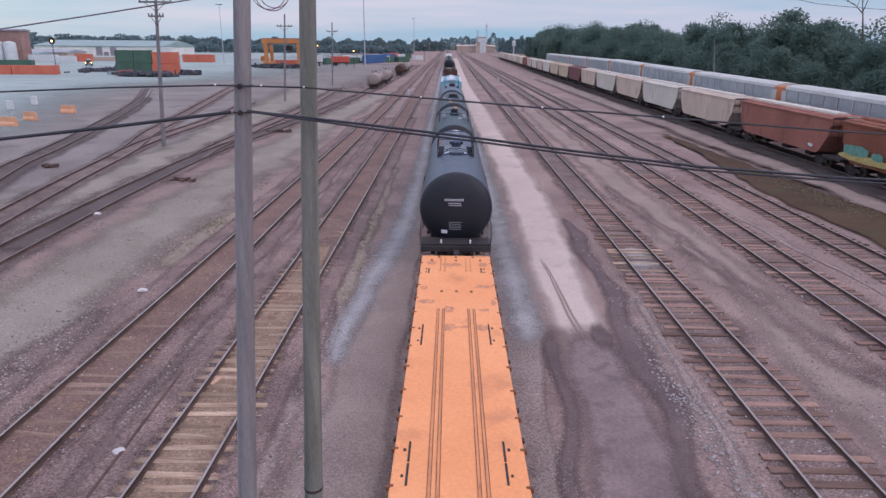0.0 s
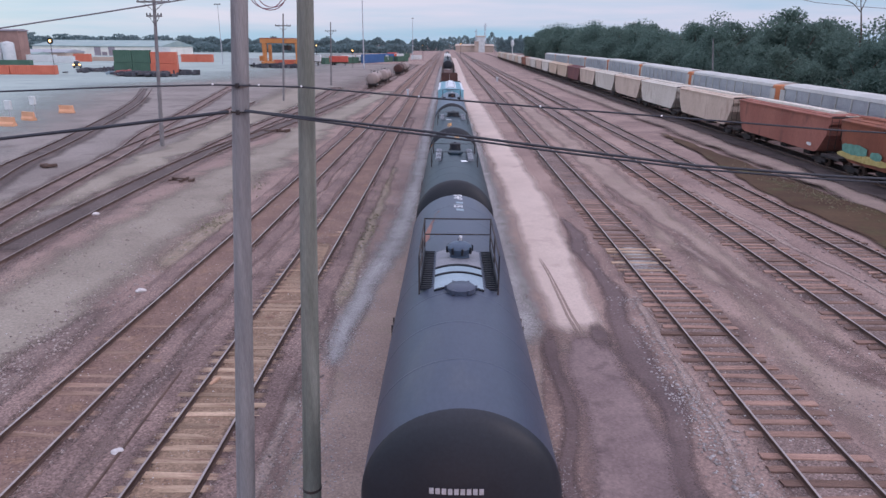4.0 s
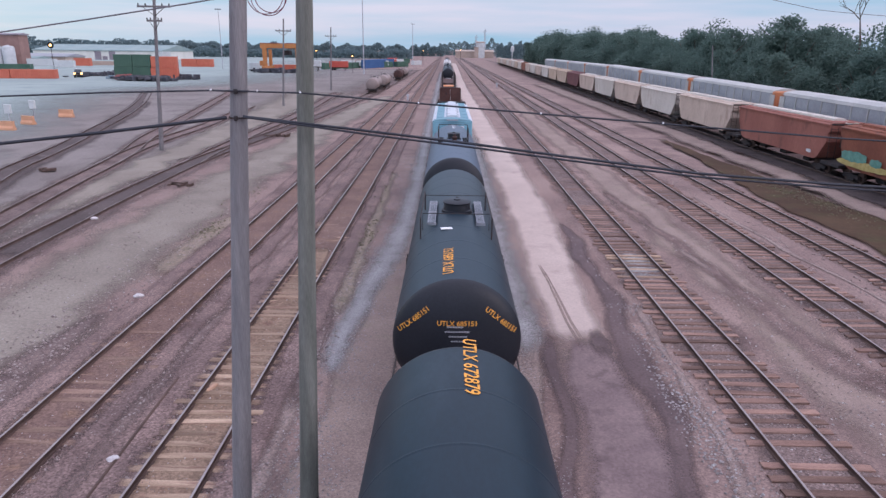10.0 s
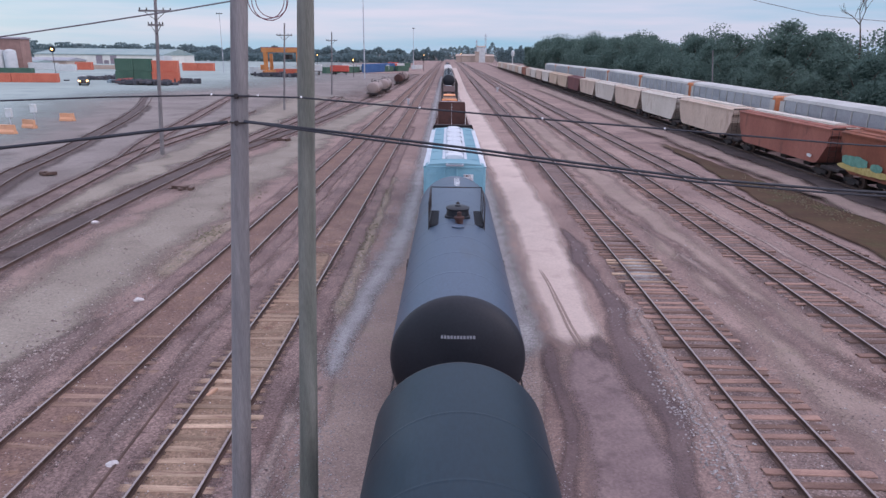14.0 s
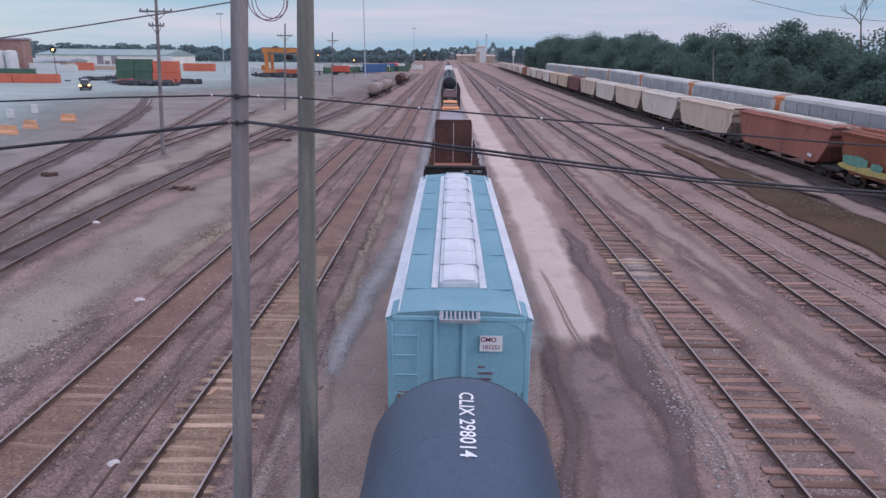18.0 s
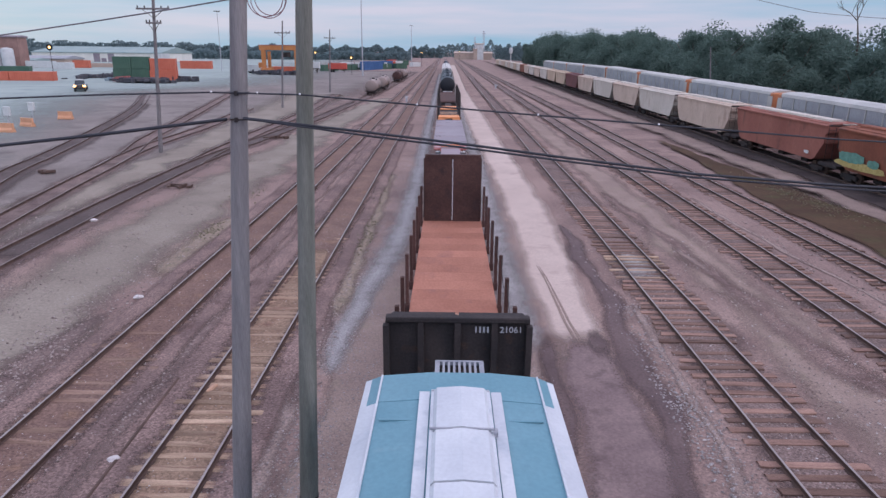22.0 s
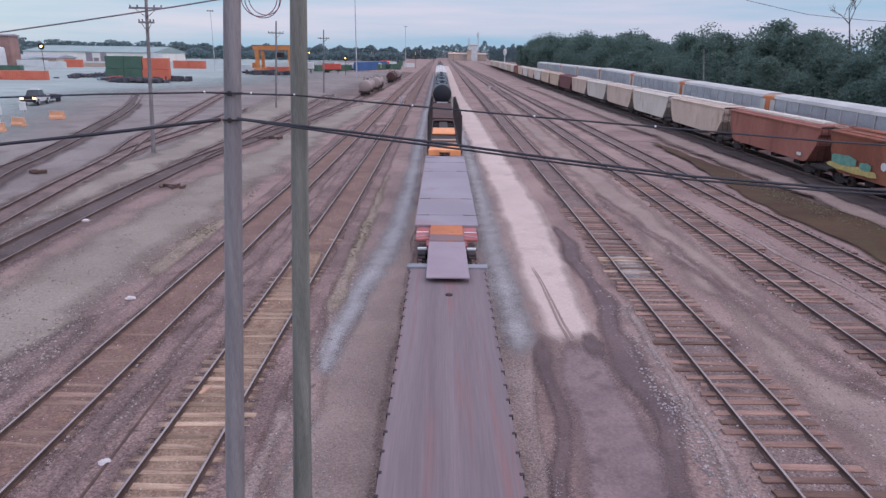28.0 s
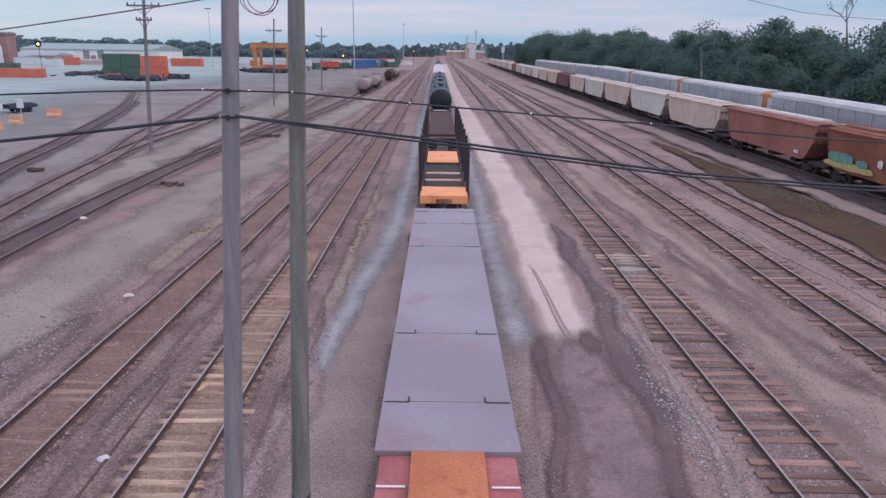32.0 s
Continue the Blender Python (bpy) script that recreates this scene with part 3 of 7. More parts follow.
sheet("cinder_patch", [(7, -15.5, -12.0), (13, -15.0, -11.9), (18, -14.0, -11.8), (23, -13.2, -11.9)], 0.012, M_BED, "dark cinders beside the track", wob=0.4, soft=0.45)
sheet("cinder_patch", [(7, -9.5, -7.2), (13, -9.3, -7.4), (19, -9.1, -7.6), (26, -8.8, -7.8)], 0.017, M_BED, "dark cinders between the tracks", wob=0.3, soft=0.45)
sheet("ballast_strip", [(17.4, -4.1, -3.0), (20.5, -4.25, -2.85), (23.7, -4.2, -2.55), (26.8, -4.1, -2.2), (31, -3.8, -1.5), (35.4, -3.4, -1.35), (45, -3.3, -1.3), (70, -3.4, -1.3), (300, -3.6, -1.3)], 0.0105, M_STONE, "spilled pale blue-grey ballast", wob=0.06, soft=0.5)
sheet("weedy_strip", [(22, -4.7, -3.8), (30, -5.0, -3.7), (40, -5.4, -3.8), (52, -5.2, -3.9)], 0.015, M_MOSS, "dirt thinly grown with dry weeds", wob=0.2, soft=0.35)
sheet("weedy_strip", [(26, -13.3, -11.8), (32, -13.4, -11.7), (38, -13.2, -11.9)], 0.015, M_MOSS, "dirt thinly grown with dry weeds", wob=0.3, soft=0.35)
sheet("weedy_strip", [(9, -5.0, -4.0), (13, -4.9, -3.8), (17, -4.7, -3.9)], 0.017, M_SHOULDER, "grey stones beside the track", wob=0.2, soft=0.35)
sheet("ballast_ridge", [(20, 17.6, 18.0), (25, 17.3, 17.7), (34, 16.7, 17.05), (44, 16.5, 16.8)], 0.016, M_SHOULDER, "thin pale ridge of ballast between the tracks", wob=0.15, soft=0.3)
sheet("damp_patch", [(16, 11.8, 14.4), (20, 11.4, 13.6), (25, 11.2, 12.9), (31, 11.1, 12.6), (37, 10.6, 12.0), (46, 10.6, 11.6)], 0.012, M_BALLAST, "damp hollow between the tracks", wob=0.3, soft=0.5)
sheet("ballast_strip", [(26.6, 7.5, 9.9), (28.2, 7.6, 10.0), (29.6, 7.9, 9.9), (31, 8.2, 9.7)], 0.026, M_STONE, "pale stone spilled over the ties", wob=0.2, soft=0.46)
sheet("ballast_strip", [(27.5, 11.9, 12.4), (29.5, 11.5, 12.2), (32, 11.3, 11.8)], 0.018, M_SHOULDER, "small spill of pale stone", wob=0.15, soft=0.45)
# weedy cinders turned black: the standing cars' shade is painted into them
sheet("cinder_bed", [(18, 27.4, 33), (40, 27.8, 33), (60, 28.3, 33), (90, 28.8, 33.2), (120, 29.2, 33.4), (300, 30.6, 34.4)], 0.0155, M_CINDER_SHADE, "black weedy cinders and painted shade under and along the standing cars", wob=0.4, soft=0.12)
sheet("water", [(24, 21.6, 27.0), (30, 21.4, 26.6), (36, 21.2, 26.2), (43, 21.4, 25.9), (51, 22.0, 25.3), (57, 22.8, 25.2), (64, 23.2, 24.6), (75, 23.6, 24.3)], 0.012, M_PUDDLE, "shallow brown puddle along the track", wob=0.35, soft=0.10)
sheet("dirt_field", [(8, 10.4, 14.5), (14, 10.3, 14.0), (30, 10.3, 13.8), (60, 10.4, 13.6), (140, 10.4, 13.4)], 0.005, M_PACK, "packed dirt and gravel between the tracks", wob=0.35)
sheet("dirt_field", [(20, 24.5, 28.6), (40, 25.5, 28.8), (80, 25, 29.5), (200, 23, 30)], 0.006, M_PACK, "pale packed dirt beside the hopper cars", wob=0.4)


# ---- tracks ----
RAIL = [(-0.065, 0.0), (-0.065, 0.012), (-0.012, 0.03), (-0.012, 0.11), (-0.036, 0.122), (-0.036, 0.146), (0.036, 0.146), (0.036, 0.122), (0.012, 0.11), (0.012, 0.03), (0.065, 0.012), (0.065, 0.0)]
HEAD = [(-0.030, 0.1465), (-0.026, 0.152), (0.026, 0.152), (0.030, 0.1465)]


def sweep(bm, outline, line, off):
    rings = []
    for i, (x, y) in enumerate(line):
        a, b = line[max(i - 1, 0)], line[min(i + 1, len(line) - 1)]
        d = Vector((b[0] - a[0], b[1] - a[1])).normalized()
        rings.append([bm.verts.new((x + d.y * (off + u), y - d.x * (off + u), w + 0.022)) for u, w in outline])
    n = len(outline)
    for a, b in zip(rings, rings[1:]):
        for k in range(n - (len(outline) == 4)):
            bm.faces.new((a[k], a[(k + 1) % n], b[(k + 1) % n], b[k]))


def along(line, step, start, stop):
    """Places every so many metres down a line: x, y, turn."""
    s, out = 0.0, []
    for (ax, ay), (bx, by) in zip(line, line[1:]):
        d = math.hypot(bx - ax, by - ay)
        while s < d:
            f = s / d
            y = ay + (by - ay) * f
            if start <= y < stop:
                out.append((ax + (bx - ax) * f, y, -math.degrees(math.atan2(bx - ax, by - ay))))
            s += step
        s -= d
    return out


def tie_mesh(name, material, seed):
    rnd, bm = random.Random(seed), B()
    box(bm, 0, 0, -0.06, 2.6, 0.25, 0.18, 0.012)
    for v in bm.verts:
        v.co += Vector((rnd.uniform(-0.05, 0.05), rnd.uniform(-0.014, 0.014), rnd.uniform(-0.008, 0.004)))
    return mesh_of(name, bm, material)


TIES = {k: [tie_mesh("tie", m, s) for s in range(4)] for k, m in (("dark", M_TIE), ("pale", M_TIE_PALE), ("mid", M_TIE_MID))}
TRACKS = []


def track(line, near, far_from, far_to, look_of, label, bury=0.0, bed=1.6, head=M_HEAD):
    """A track with two rails, single ties up to far_from and joined ties beyond."""
    root = thing("railway_track", label, "railway track", kind="structure")
    rnd = random.Random(len(TRACKS) + 3)
    TRACKS.append((root, line, near, far_from, look_of, bury))
    root.location.z = -0.0008 * len(TRACKS)
    for off in (-0.7525, 0.7525):
        bm, bh = B(), B()
        sweep(bm, RAIL, line, off)
        sweep(bh, HEAD, line, off)
        r = part("rail", bm, M_RAIL, root)
        part("rail_head", bh, head, r, "worn bright running surface")
    verts, faces = [], []
    for x, y, turn in along(line, 0.503, far_from, far_to):
        c, s = math.cos(radians(turn)), math.sin(radians(turn))
        k = len(verts)
        w = 1.3 + rnd.uniform(-0.06, 0.06)
        for u, v, z in ((-w, -0.11, 0.028), (w, -0.11, 0.028), (w, 0.11, 0.028), (-w, 0.11, 0.028), (-w, -0.11, -0.1), (w, -0.11, -0.1), (w, 0.11, -0.1), (-w, 0.11, -0.1)):
            verts.append((x + c * u - s * v, y + s * u + c * v, z - bury - 0.012))
        faces += [(k, k + 1, k + 2, k + 3), (k, k + 4, k + 5, k + 1), (k + 1, k + 5, k + 6, k + 2), (k + 2, k + 6, k + 7, k + 3), (k + 3, k + 7, k + 4, k)]
    if verts:
        tagged(part("ties", from_lists("ties", verts, faces, TIES[look_of][0].materials[0]), None, root), kind="stuff")
    if bed:
        rows = [(y, x - bed, x + bed) for x, y in line]
        sheet("ballast_bed", rows, 0.0128 + 0.0002 * len(TRACKS), M_BED if look_of == "dark" else M_BALLAST, "dark dirty ballast under a track", wob=0.25, soft=0.3)
    return root


def straight(x, slope=0.0, y0=4.0, y1=900.0):
    stops = [y0] + [y for y in (20, 32, 44, 56, 68, 80, 95, 110, 130, 155, 190, 240, 310, 400, 520, 680) if y0 < y < y1] + [y1]
    return [(x + math.tan(radians(slope)) * y + drift(y) * (1.0 if x < 5 else 0.6 if x < 25 else 0), y) for y in stops]


track(straight(TX, 0, -220), 0, 4, 200, "dark", "main yard track under the moving train")
track(straight(-6.2), 8, 44, 44, "pale", "rusty yard track with bleached wooden ties", 0.0)
track(straight(-10.3, 0.14), 8, 40, 40, "mid", "rusty yard track half buried in dirt", 0.014)
sheet("track_fill", [(16, -7.1, -5.3), (30, -7.1, -5.3), (120, -7.1, -5.3), (420, -7.1, -5.3)], 0.019, M_FILL_RED, "rusty brown dirt between the rails", wob=0.04, soft=0.14)
sheet("track_fill", [(4, -7.1, -5.3), (18, -7.1, -5.3), (24, -7.0, -5.4), (31, -6.8, -5.6)], 0.0215, M_FILL_TAN, "sandy dirt between the rails", wob=0.04, soft=0.2)
for xa, xb, z in ((-8.5, -7.0, 0.044), (-5.42, -4.2, 0.041)):
    sheet("ballast_edge", [(6, xa, xb), (20, xa, xb), (40, xa, xb), (90, xa, xb)], z, M_BALLAST, "loose ballast over the tie ends", wob=0.12, soft=0.34)
for xa, xb in ((-12.4, -11.1), (-9.5, -8.4)):
    sheet("ballast_edge", [(6, xa, xb), (20, xa + 0.04, xb + 0.04), (40, xa + 0.08, xb + 0.08), (90, xa + 0.2, xb + 0.2)], 0.034, M_BALLAST, "loose ballast over the tie ends", wob=0.12, soft=0.34)
sheet("track_fill", [(4, -11.2, -9.4), (60, -11.05, -9.25), (200, -10.7, -8.9), (420, -10.2, -8.4)], 0.021, M_FILL_RED, "rusty brown dirt between the rails", wob=0.04, soft=0.12)
track(straight(8.88), 8, 84, 260, "dark", "yard track on dark wooden ties")
track(straight(15.2, -0.08), 12, 84, 260, "dark", "yard track on dark wooden ties")
track(straight(19.92, -0.38), 18, 84, 260, "dark", "yard track on dark wooden ties")
track(straight(31.2, 0.35, 4, 700), 20, 20, 200, "dark", "track carrying the standing hopper cars")


def bend(pts):
    """A smooth line through a few plan points."""
    out, n = [], len(pts)
    for i in range(n - 1):
        p = [Vector(pts[max(0, min(n - 1, i + k))]) for k in (-1, 0, 1, 2)]
        for s in range(6):
            t = s / 6
            v = 0.5 * (2 * p[1] + (p[2] - p[0]) * t + (2 * p[0] - 5 * p[1] + 4 * p[2] - p[3]) * t * t + (3 * p[1] - p[0] - 3 * p[2] + p[3]) * t ** 3)
            out.append((v.x, v.y))
    return out + [tuple(pts[-1])]


CURVE_WAY = bend([(-19.6, 12), (-20.7, 28), (-21.3, 38), (-21.6, 46), (-21.75, 54), (-21.5, 61), (-20.9, 68), (-20.1, 78), (-19.4, 88), (-18.4, 110), (-17.3, 150), (-16.8, 200), (-16.5, 320)])
track(CURVE_WAY, 20, 20, 160, "dark", "curving yard track sunk in dirt", 0.02, 1.9, M_HEAD_OLD)
sheet("track_fill", [(y, x - 0.8, x + 0.8) for x, y in CURVE_WAY if 27 < y < 130], 0.032, M_SOOT, "dark oily dirt between the rails", wob=0.06, soft=0.25)
track(bend([(-22.4, 20), (-23.9, 29), (-25.5, 37), (-27.1, 45.5), (-29.3, 58), (-32.6, 70), (-35.6, 85), (-39.7, 105), (-47.4, 142), (-53, 170)]), 20, 20, 160, "dark", "curving yard track sunk in dirt", 0.02, 1.9, M_HEAD_OLD)
CINDER_WAY = bend([(-27, 30), (-30.5, 39), (-34.4, 50), (-36.1, 57), (-38.2, 65), (-42, 78), (-46.9, 94.5), (-54, 115), (-64, 140)])
track(CINDER_WAY, 20, 20, 140, "dark", "curving yard track in a dark cinder bed", 0.02, 0, M_HEAD_OLD)
sheet("cinder_bed", [(y, x - 1.7, x + 2.3) for x, y in CINDER_WAY if y < 120], 0.0165, M_SOOT, "dark oily dirt round the curving track", wob=0.3, soft=0.3)
sheet("track_fill", [(y, x - 0.85, x + 0.85) for x, y in CINDER_WAY], 0.032, M_SOOT, "dark oily dirt between the rails", wob=0.04, soft=0.1)
track(bend([(-21.75, 54), (-22.2, 60), (-22.4, 68), (-22.6, 78), (-22.5, 90), (-22.7, 102), (-23.6, 118), (-25.5, 150)]), 20, 20, 130, "dark", "siding branching from the curving track", 0.02, 1.9, M_HEAD_OLD)
track(bend([(-28.4, 53), (-29.6, 60), (-30.3, 68), (-30.6, 80), (-31.4, 90), (-33.4, 110)]), 20, 20, 100, "dark", "spur branching from the curving track", 0.02, 1.8, M_HEAD_OLD)


# ---- near poles and cables ----
def timber_pole(p, q, r0, r1, material, label):
    """p: foot, q: top."""
    root = thing("utility_pole", label, "utility pole", pose(*p))
    d, bm = Vector(q) - Vector(p), B()
    m = d.to_track_quat("Z", "Y").to_matrix().to_4x4()
    prof = [(0, 0)] + [(r0 + (r1 - r0) * f + 0.006 * noise.noise((f * 9, p[0], 0)), d.length * f) for f in np.linspace(0, 1, 24)] + [(0, d.length)]
    lathe(bm, prof, 20, m)
    part("shaft", bm, material, root, smooth=True)
    return root, d


lp, ld = timber_pole((-3.82, 10, -0.3), (-2.93, 10, 12.0), 0.176, 0.112, M_POLE, "weathered grey wooden utility pole")
rp, rd = timber_pole((-2.57, 10.15, -0.3), (-2.07, 10.15, 12.0), 0.176, 0.112, M_POLE_G, "weathered wooden pole with greenish moss")
for z, root, d in ((8.47, lp, ld), (8.86, lp, ld)):
    bm = B()
    c = d * ((z + 0.3) / d.z)
    lathe(bm, [(0.146, -0.012), (0.150, 0.0), (0.146, 0.012)], 16, Matrix.Translation(c))
    box(bm, c.x, c.y - 0.15, c.z, 0.05, 0.06, 0.07, 0.008)
    part("cable_clamp", bm, M_DARK, root, "steel band and clamp")
bm = B()
lathe(bm, [(0.173, -0.03), (0.176, 0), (0.173, 0.03)], 16, Matrix.Translation(rd * (1.9 / rd.z)))
part("band", bm, M_DARK, rp, "dark steel band")


def sag(pts, drop=0.0, per=8):
    out = []
    for (a, b) in zip(pts, pts[1:]):
        for k in range(per):
            f = k / per
            out.append(Vector(a).lerp(Vector(b), f) - Vector((0, 0, drop * 4 * f * (1 - f))))
    return out + [Vector(pts[-1])]


def cable(pts, r, label, material=M_WIRE, twin=0.0):
    root = thing("overhead_cable", label, "cable")
    bm = B()
    tube(bm, pts, r)
    part("strand", bm, material, root, smooth=True)
    if twin:
        bm = B()
        tube(bm, [p + Vector((0, -0.02, -twin * min(1, max(0.15, (p.x + 3.2) / 2)))) for p in pts], r * 0.8)
        part("strand", bm, material, root, smooth=True)
    return root


cable(sag([(-40, 9.7, 7.6), (-6.97, 9.84, 8.03), (-5.18, 9.84, 8.24), (-3.32, 9.84, 8.48)]), 0.028, "thick black bundled cable")
cable(sag([(-3.07, 9.84, 8.50), (-1.36, 9.84, 8.325), (0.32, 9.84, 8.14), (1.76, 9.84, 7.965), (3.73, 9.84, 7.74), (5.79, 9.84, 7.60), (9, 9.9, 7.45), (14, 10, 7.35)]), 0.021, "twin black cable slung across the tracks", twin=0.05)
upper = sag([(-30, 9.7, 8.45), (-6.83, 9.84, 8.74), (-5.1, 9.84, 8.82), (-3.51, 9.84, 8.87), (-2.2, 9.84, 8.85), (-0.47, 9.84, 8.72), (1.33, 9.84, 8.59), (3.13, 9.84, 8.47), (5.75, 9.84, 8.29), (14, 10, 7.9)])
up = cable(upper, 0.014, "thin black cable with white ties")
for x, z in ((-3.51, 8.88), (-2.83, 8.875), (-2.2, 8.86), (-0.47, 8.73), (1.33, 8.60), (3.13, 8.48)):
    bm = B()
    bmesh.ops.create_icosphere(bm, subdivisions=1, radius=0.017, matrix=Matrix.Translation((x, 9.82, z)))
    part("cable_tie", bm, M_CLIP, up, "white plastic tie")
cable(sag([(-30, 10, 6.3), (-6.65, 10, 9.64), (-5.28, 10, 9.84), (-3.85, 10, 10.06), (-2.9, 10, 10.22)]), 0.011, "thin grey service wire", M_WIRE_L)
cable(sag([(-2.1, 10.1, 11.9), (2.0, 10, 10.8), (5.2, 10, 10.08), (7.5, 10, 9.98), (14, 10, 9.9)], 0.03), 0.004, "faint thin wire against the sky", M_WIRE_L)
coil = thing("wire_coil", "loose loops of thin maroon wire hung between poles", "wire coil")
for k, (dx, dz, r) in enumerate(((0, 0, 0.25), (0.035, 0.02, 0.23), (-0.05, 0.03, 0.26))):
    bm = B()
    pts = [(-2.63 + dx + r * math.sin(a), 10 + 0.01 * k, 10.17 + dz - r * math.cos(a)) for a in np.linspace(0, 2 * math.pi, 33)]
    tube(bm, pts, 0.0065, 5)
    part("loop", bm, M_COIL, coil)
bm = B()
tube(bm, [(-3.1, 10, 10.62), (-2.63, 10, 10.43), (-2.2, 10.05, 10.6)], 0.006, 5)
part("tail", bm, M_COIL, coil)


# ---- railway cars ----
RAIL_TOP, SPEED = 0.17, 4.8
TRAIN = []


def on_main(y):
    """A place on the main track, turned along it."""
    return pose(TX + drift(y), y, RAIL_TOP, 0, 0, heading(y))


def letters(body, size):
    """Lettering as a flat mesh in the built-in font, centred, x to the right, y up."""
    cu = bpy.data.curves.new("lettering", "FONT")
    cu.body, cu.size, cu.align_x, cu.align_y, cu.resolution_u, cu.offset = body, size, "CENTER", "CENTER", 3, size * 0.012
    ob = new("lettering", cu)
    dg = bpy.context.evaluated_depsgraph_get()
    me = bpy.data.meshes.new_from_object(ob.evaluated_get(dg))
    bpy.data.objects.remove(ob)
    return [tuple(v.co) for v in me.vertices], [tuple(p.vertices) for p in me.polygons]


WORDS = {k: letters(k, 1.0) for k in ("UTLX 685151", "UTLX 672879", "CLIX 298014", "CMO", "101252", "21061", "SHP", "15")}


def put_text(word, parent, material, size, place, label=""):
    """place maps the letters' plane point (u, v) to the car's space."""
    vs, fs = WORDS[word]
    me = from_lists("lettering", [place(x * size, y * size) for x, y, _ in vs], fs, material)
    return part("lettering", me, None, parent, label)


def bars(parent, material, place, rows):
    """Unreadable small writing as plain bars: u from, u to, v, height."""
    verts, faces = [], []
    for ua, ub, v, h in rows:
        n = max(1, round((ub - ua) / (h * 0.95)))
        w = (ub - ua) / n
        for i in range(n):
            k, u0 = len(verts), ua + w * i
            u1 = u0 + w * (0.72 if n > 1 else 1)
            verts += [place(u0, v), place(u1, v), place(u1, v + h), place(u0, v + h)]
            faces.append((k, k + 1, k + 2, k + 3))
    return tagged(part("stencil", from_lists("stencil", verts, faces, material), None, parent), "small stencilled lines", kind="stuff")


def y_axis(y):
    return Matrix.Translation((0, y, TANK_Z)) @ Matrix.Rotation(radians(-90), 4, "X")


def wheel_mesh():
    bm = B()
    lathe(bm, [(0, -0.03), (0.12, -0.07), (0.36, -0.04), (0.42, -0.065), (0.42, 0.05), (0.455, 0.06), (0.455, 0.075), (0.36, 0.075), (0.12, 0.04), (0, 0.05)], 20, Matrix.Rotation(radians(90), 4, "Y"))
    return mesh_of("wheel", bm, M_RAIL, True)


def frame_mesh():
    bm = B()
    prism(bm, [(-0.07, 0.36), (0.07, 0.36), (0.07, 0.62), (-0.07, 0.62)], -0.95, 0.95)
    prism(bm, [(-0.09, 0.2), (0.09, 0.2), (0.09, 0.4), (-0.09, 0.4)], -0.42, 0.42)
    for s in (-0.86, 0.86):
        box(bm, 0, s, 0.45, 0.2, 0.3, 0.3, 0.03)
    return mesh_of("side_frame", bm, M_DARK)


WHEEL, SIDE_FRAME = wheel_mesh(), frame_mesh()


def bogie(parent, y):
    """A two-axle bogie."""
    bm = B()
    box(bm, 0, 0, 0.55, 2.1, 0.36, 0.3, 0.04)
    bo = part("bogie", bm, M_DARK, parent, "two-axle steel bogie", at=pose(0, y, 0))
    for x in (-1.0, 1.0):
        part("side_frame", SIDE_FRAME, None, bo, at=pose(x, 0, 0))
    for dy in (-0.86, 0.86):
        bm = B()
        rod(bm, (-0.95, dy, 0.46), (0.95, dy, 0.46), 0.075, 8)
        part("axle", bm, M_DARK, bo)
        for x in (-0.745, 0.745):
            part("wheel", WHEEL, None, bo, at=pose(x, dy, 0.46, 0, 0, 0 if x < 0 else 180))
    return bo


def coupler(parent, y, d):
    bm = B()
    box(bm, 0, y + d * 0.25, 0.86, 0.16, 0.7, 0.18, 0.02)
    box(bm, 0.03, y + d * 0.58, 0.86, 0.28, 0.24, 0.3, 0.05)
    part("coupler", bm, M_DARK, parent, "rusty knuckle coupler")


def car(name, label, category, s, half, moving=True, at=None, group=""):
    """An empty car on its bogies; s is its middle on the train's line."""
    root = thing(name, label, category, at if at is not None else on_main(s), group)
    if moving:
        TRAIN.append((root, s))
    for d in (-1, 1):
        bogie(root, d * (half - 2.3))
        coupler(root, d * half, d)
    return root


def ladder(bm, x, y, z0, z1, dx, dy, n):
    p, q = Vector((x, y, z0)), Vector((x + dx, y + dy, z0))
    for a in (p, q):
        rod(bm, a, a + Vector((0, 0, z1 - z0)), 0.022, 5)
    for k in range(n):
        z = z0 + (z1 - z0) * (k + 0.5) / n
        rod(bm, p + Vector((0, 0, z - z0)), q + Vector((0, 0, z - z0)), 0.016, 5)


TANK_R, TANK_Z = 1.60, 2.42


def top_z(x):
    return TANK_Z + math.sqrt(max(TANK_R ** 2 - x * x, 0.01))


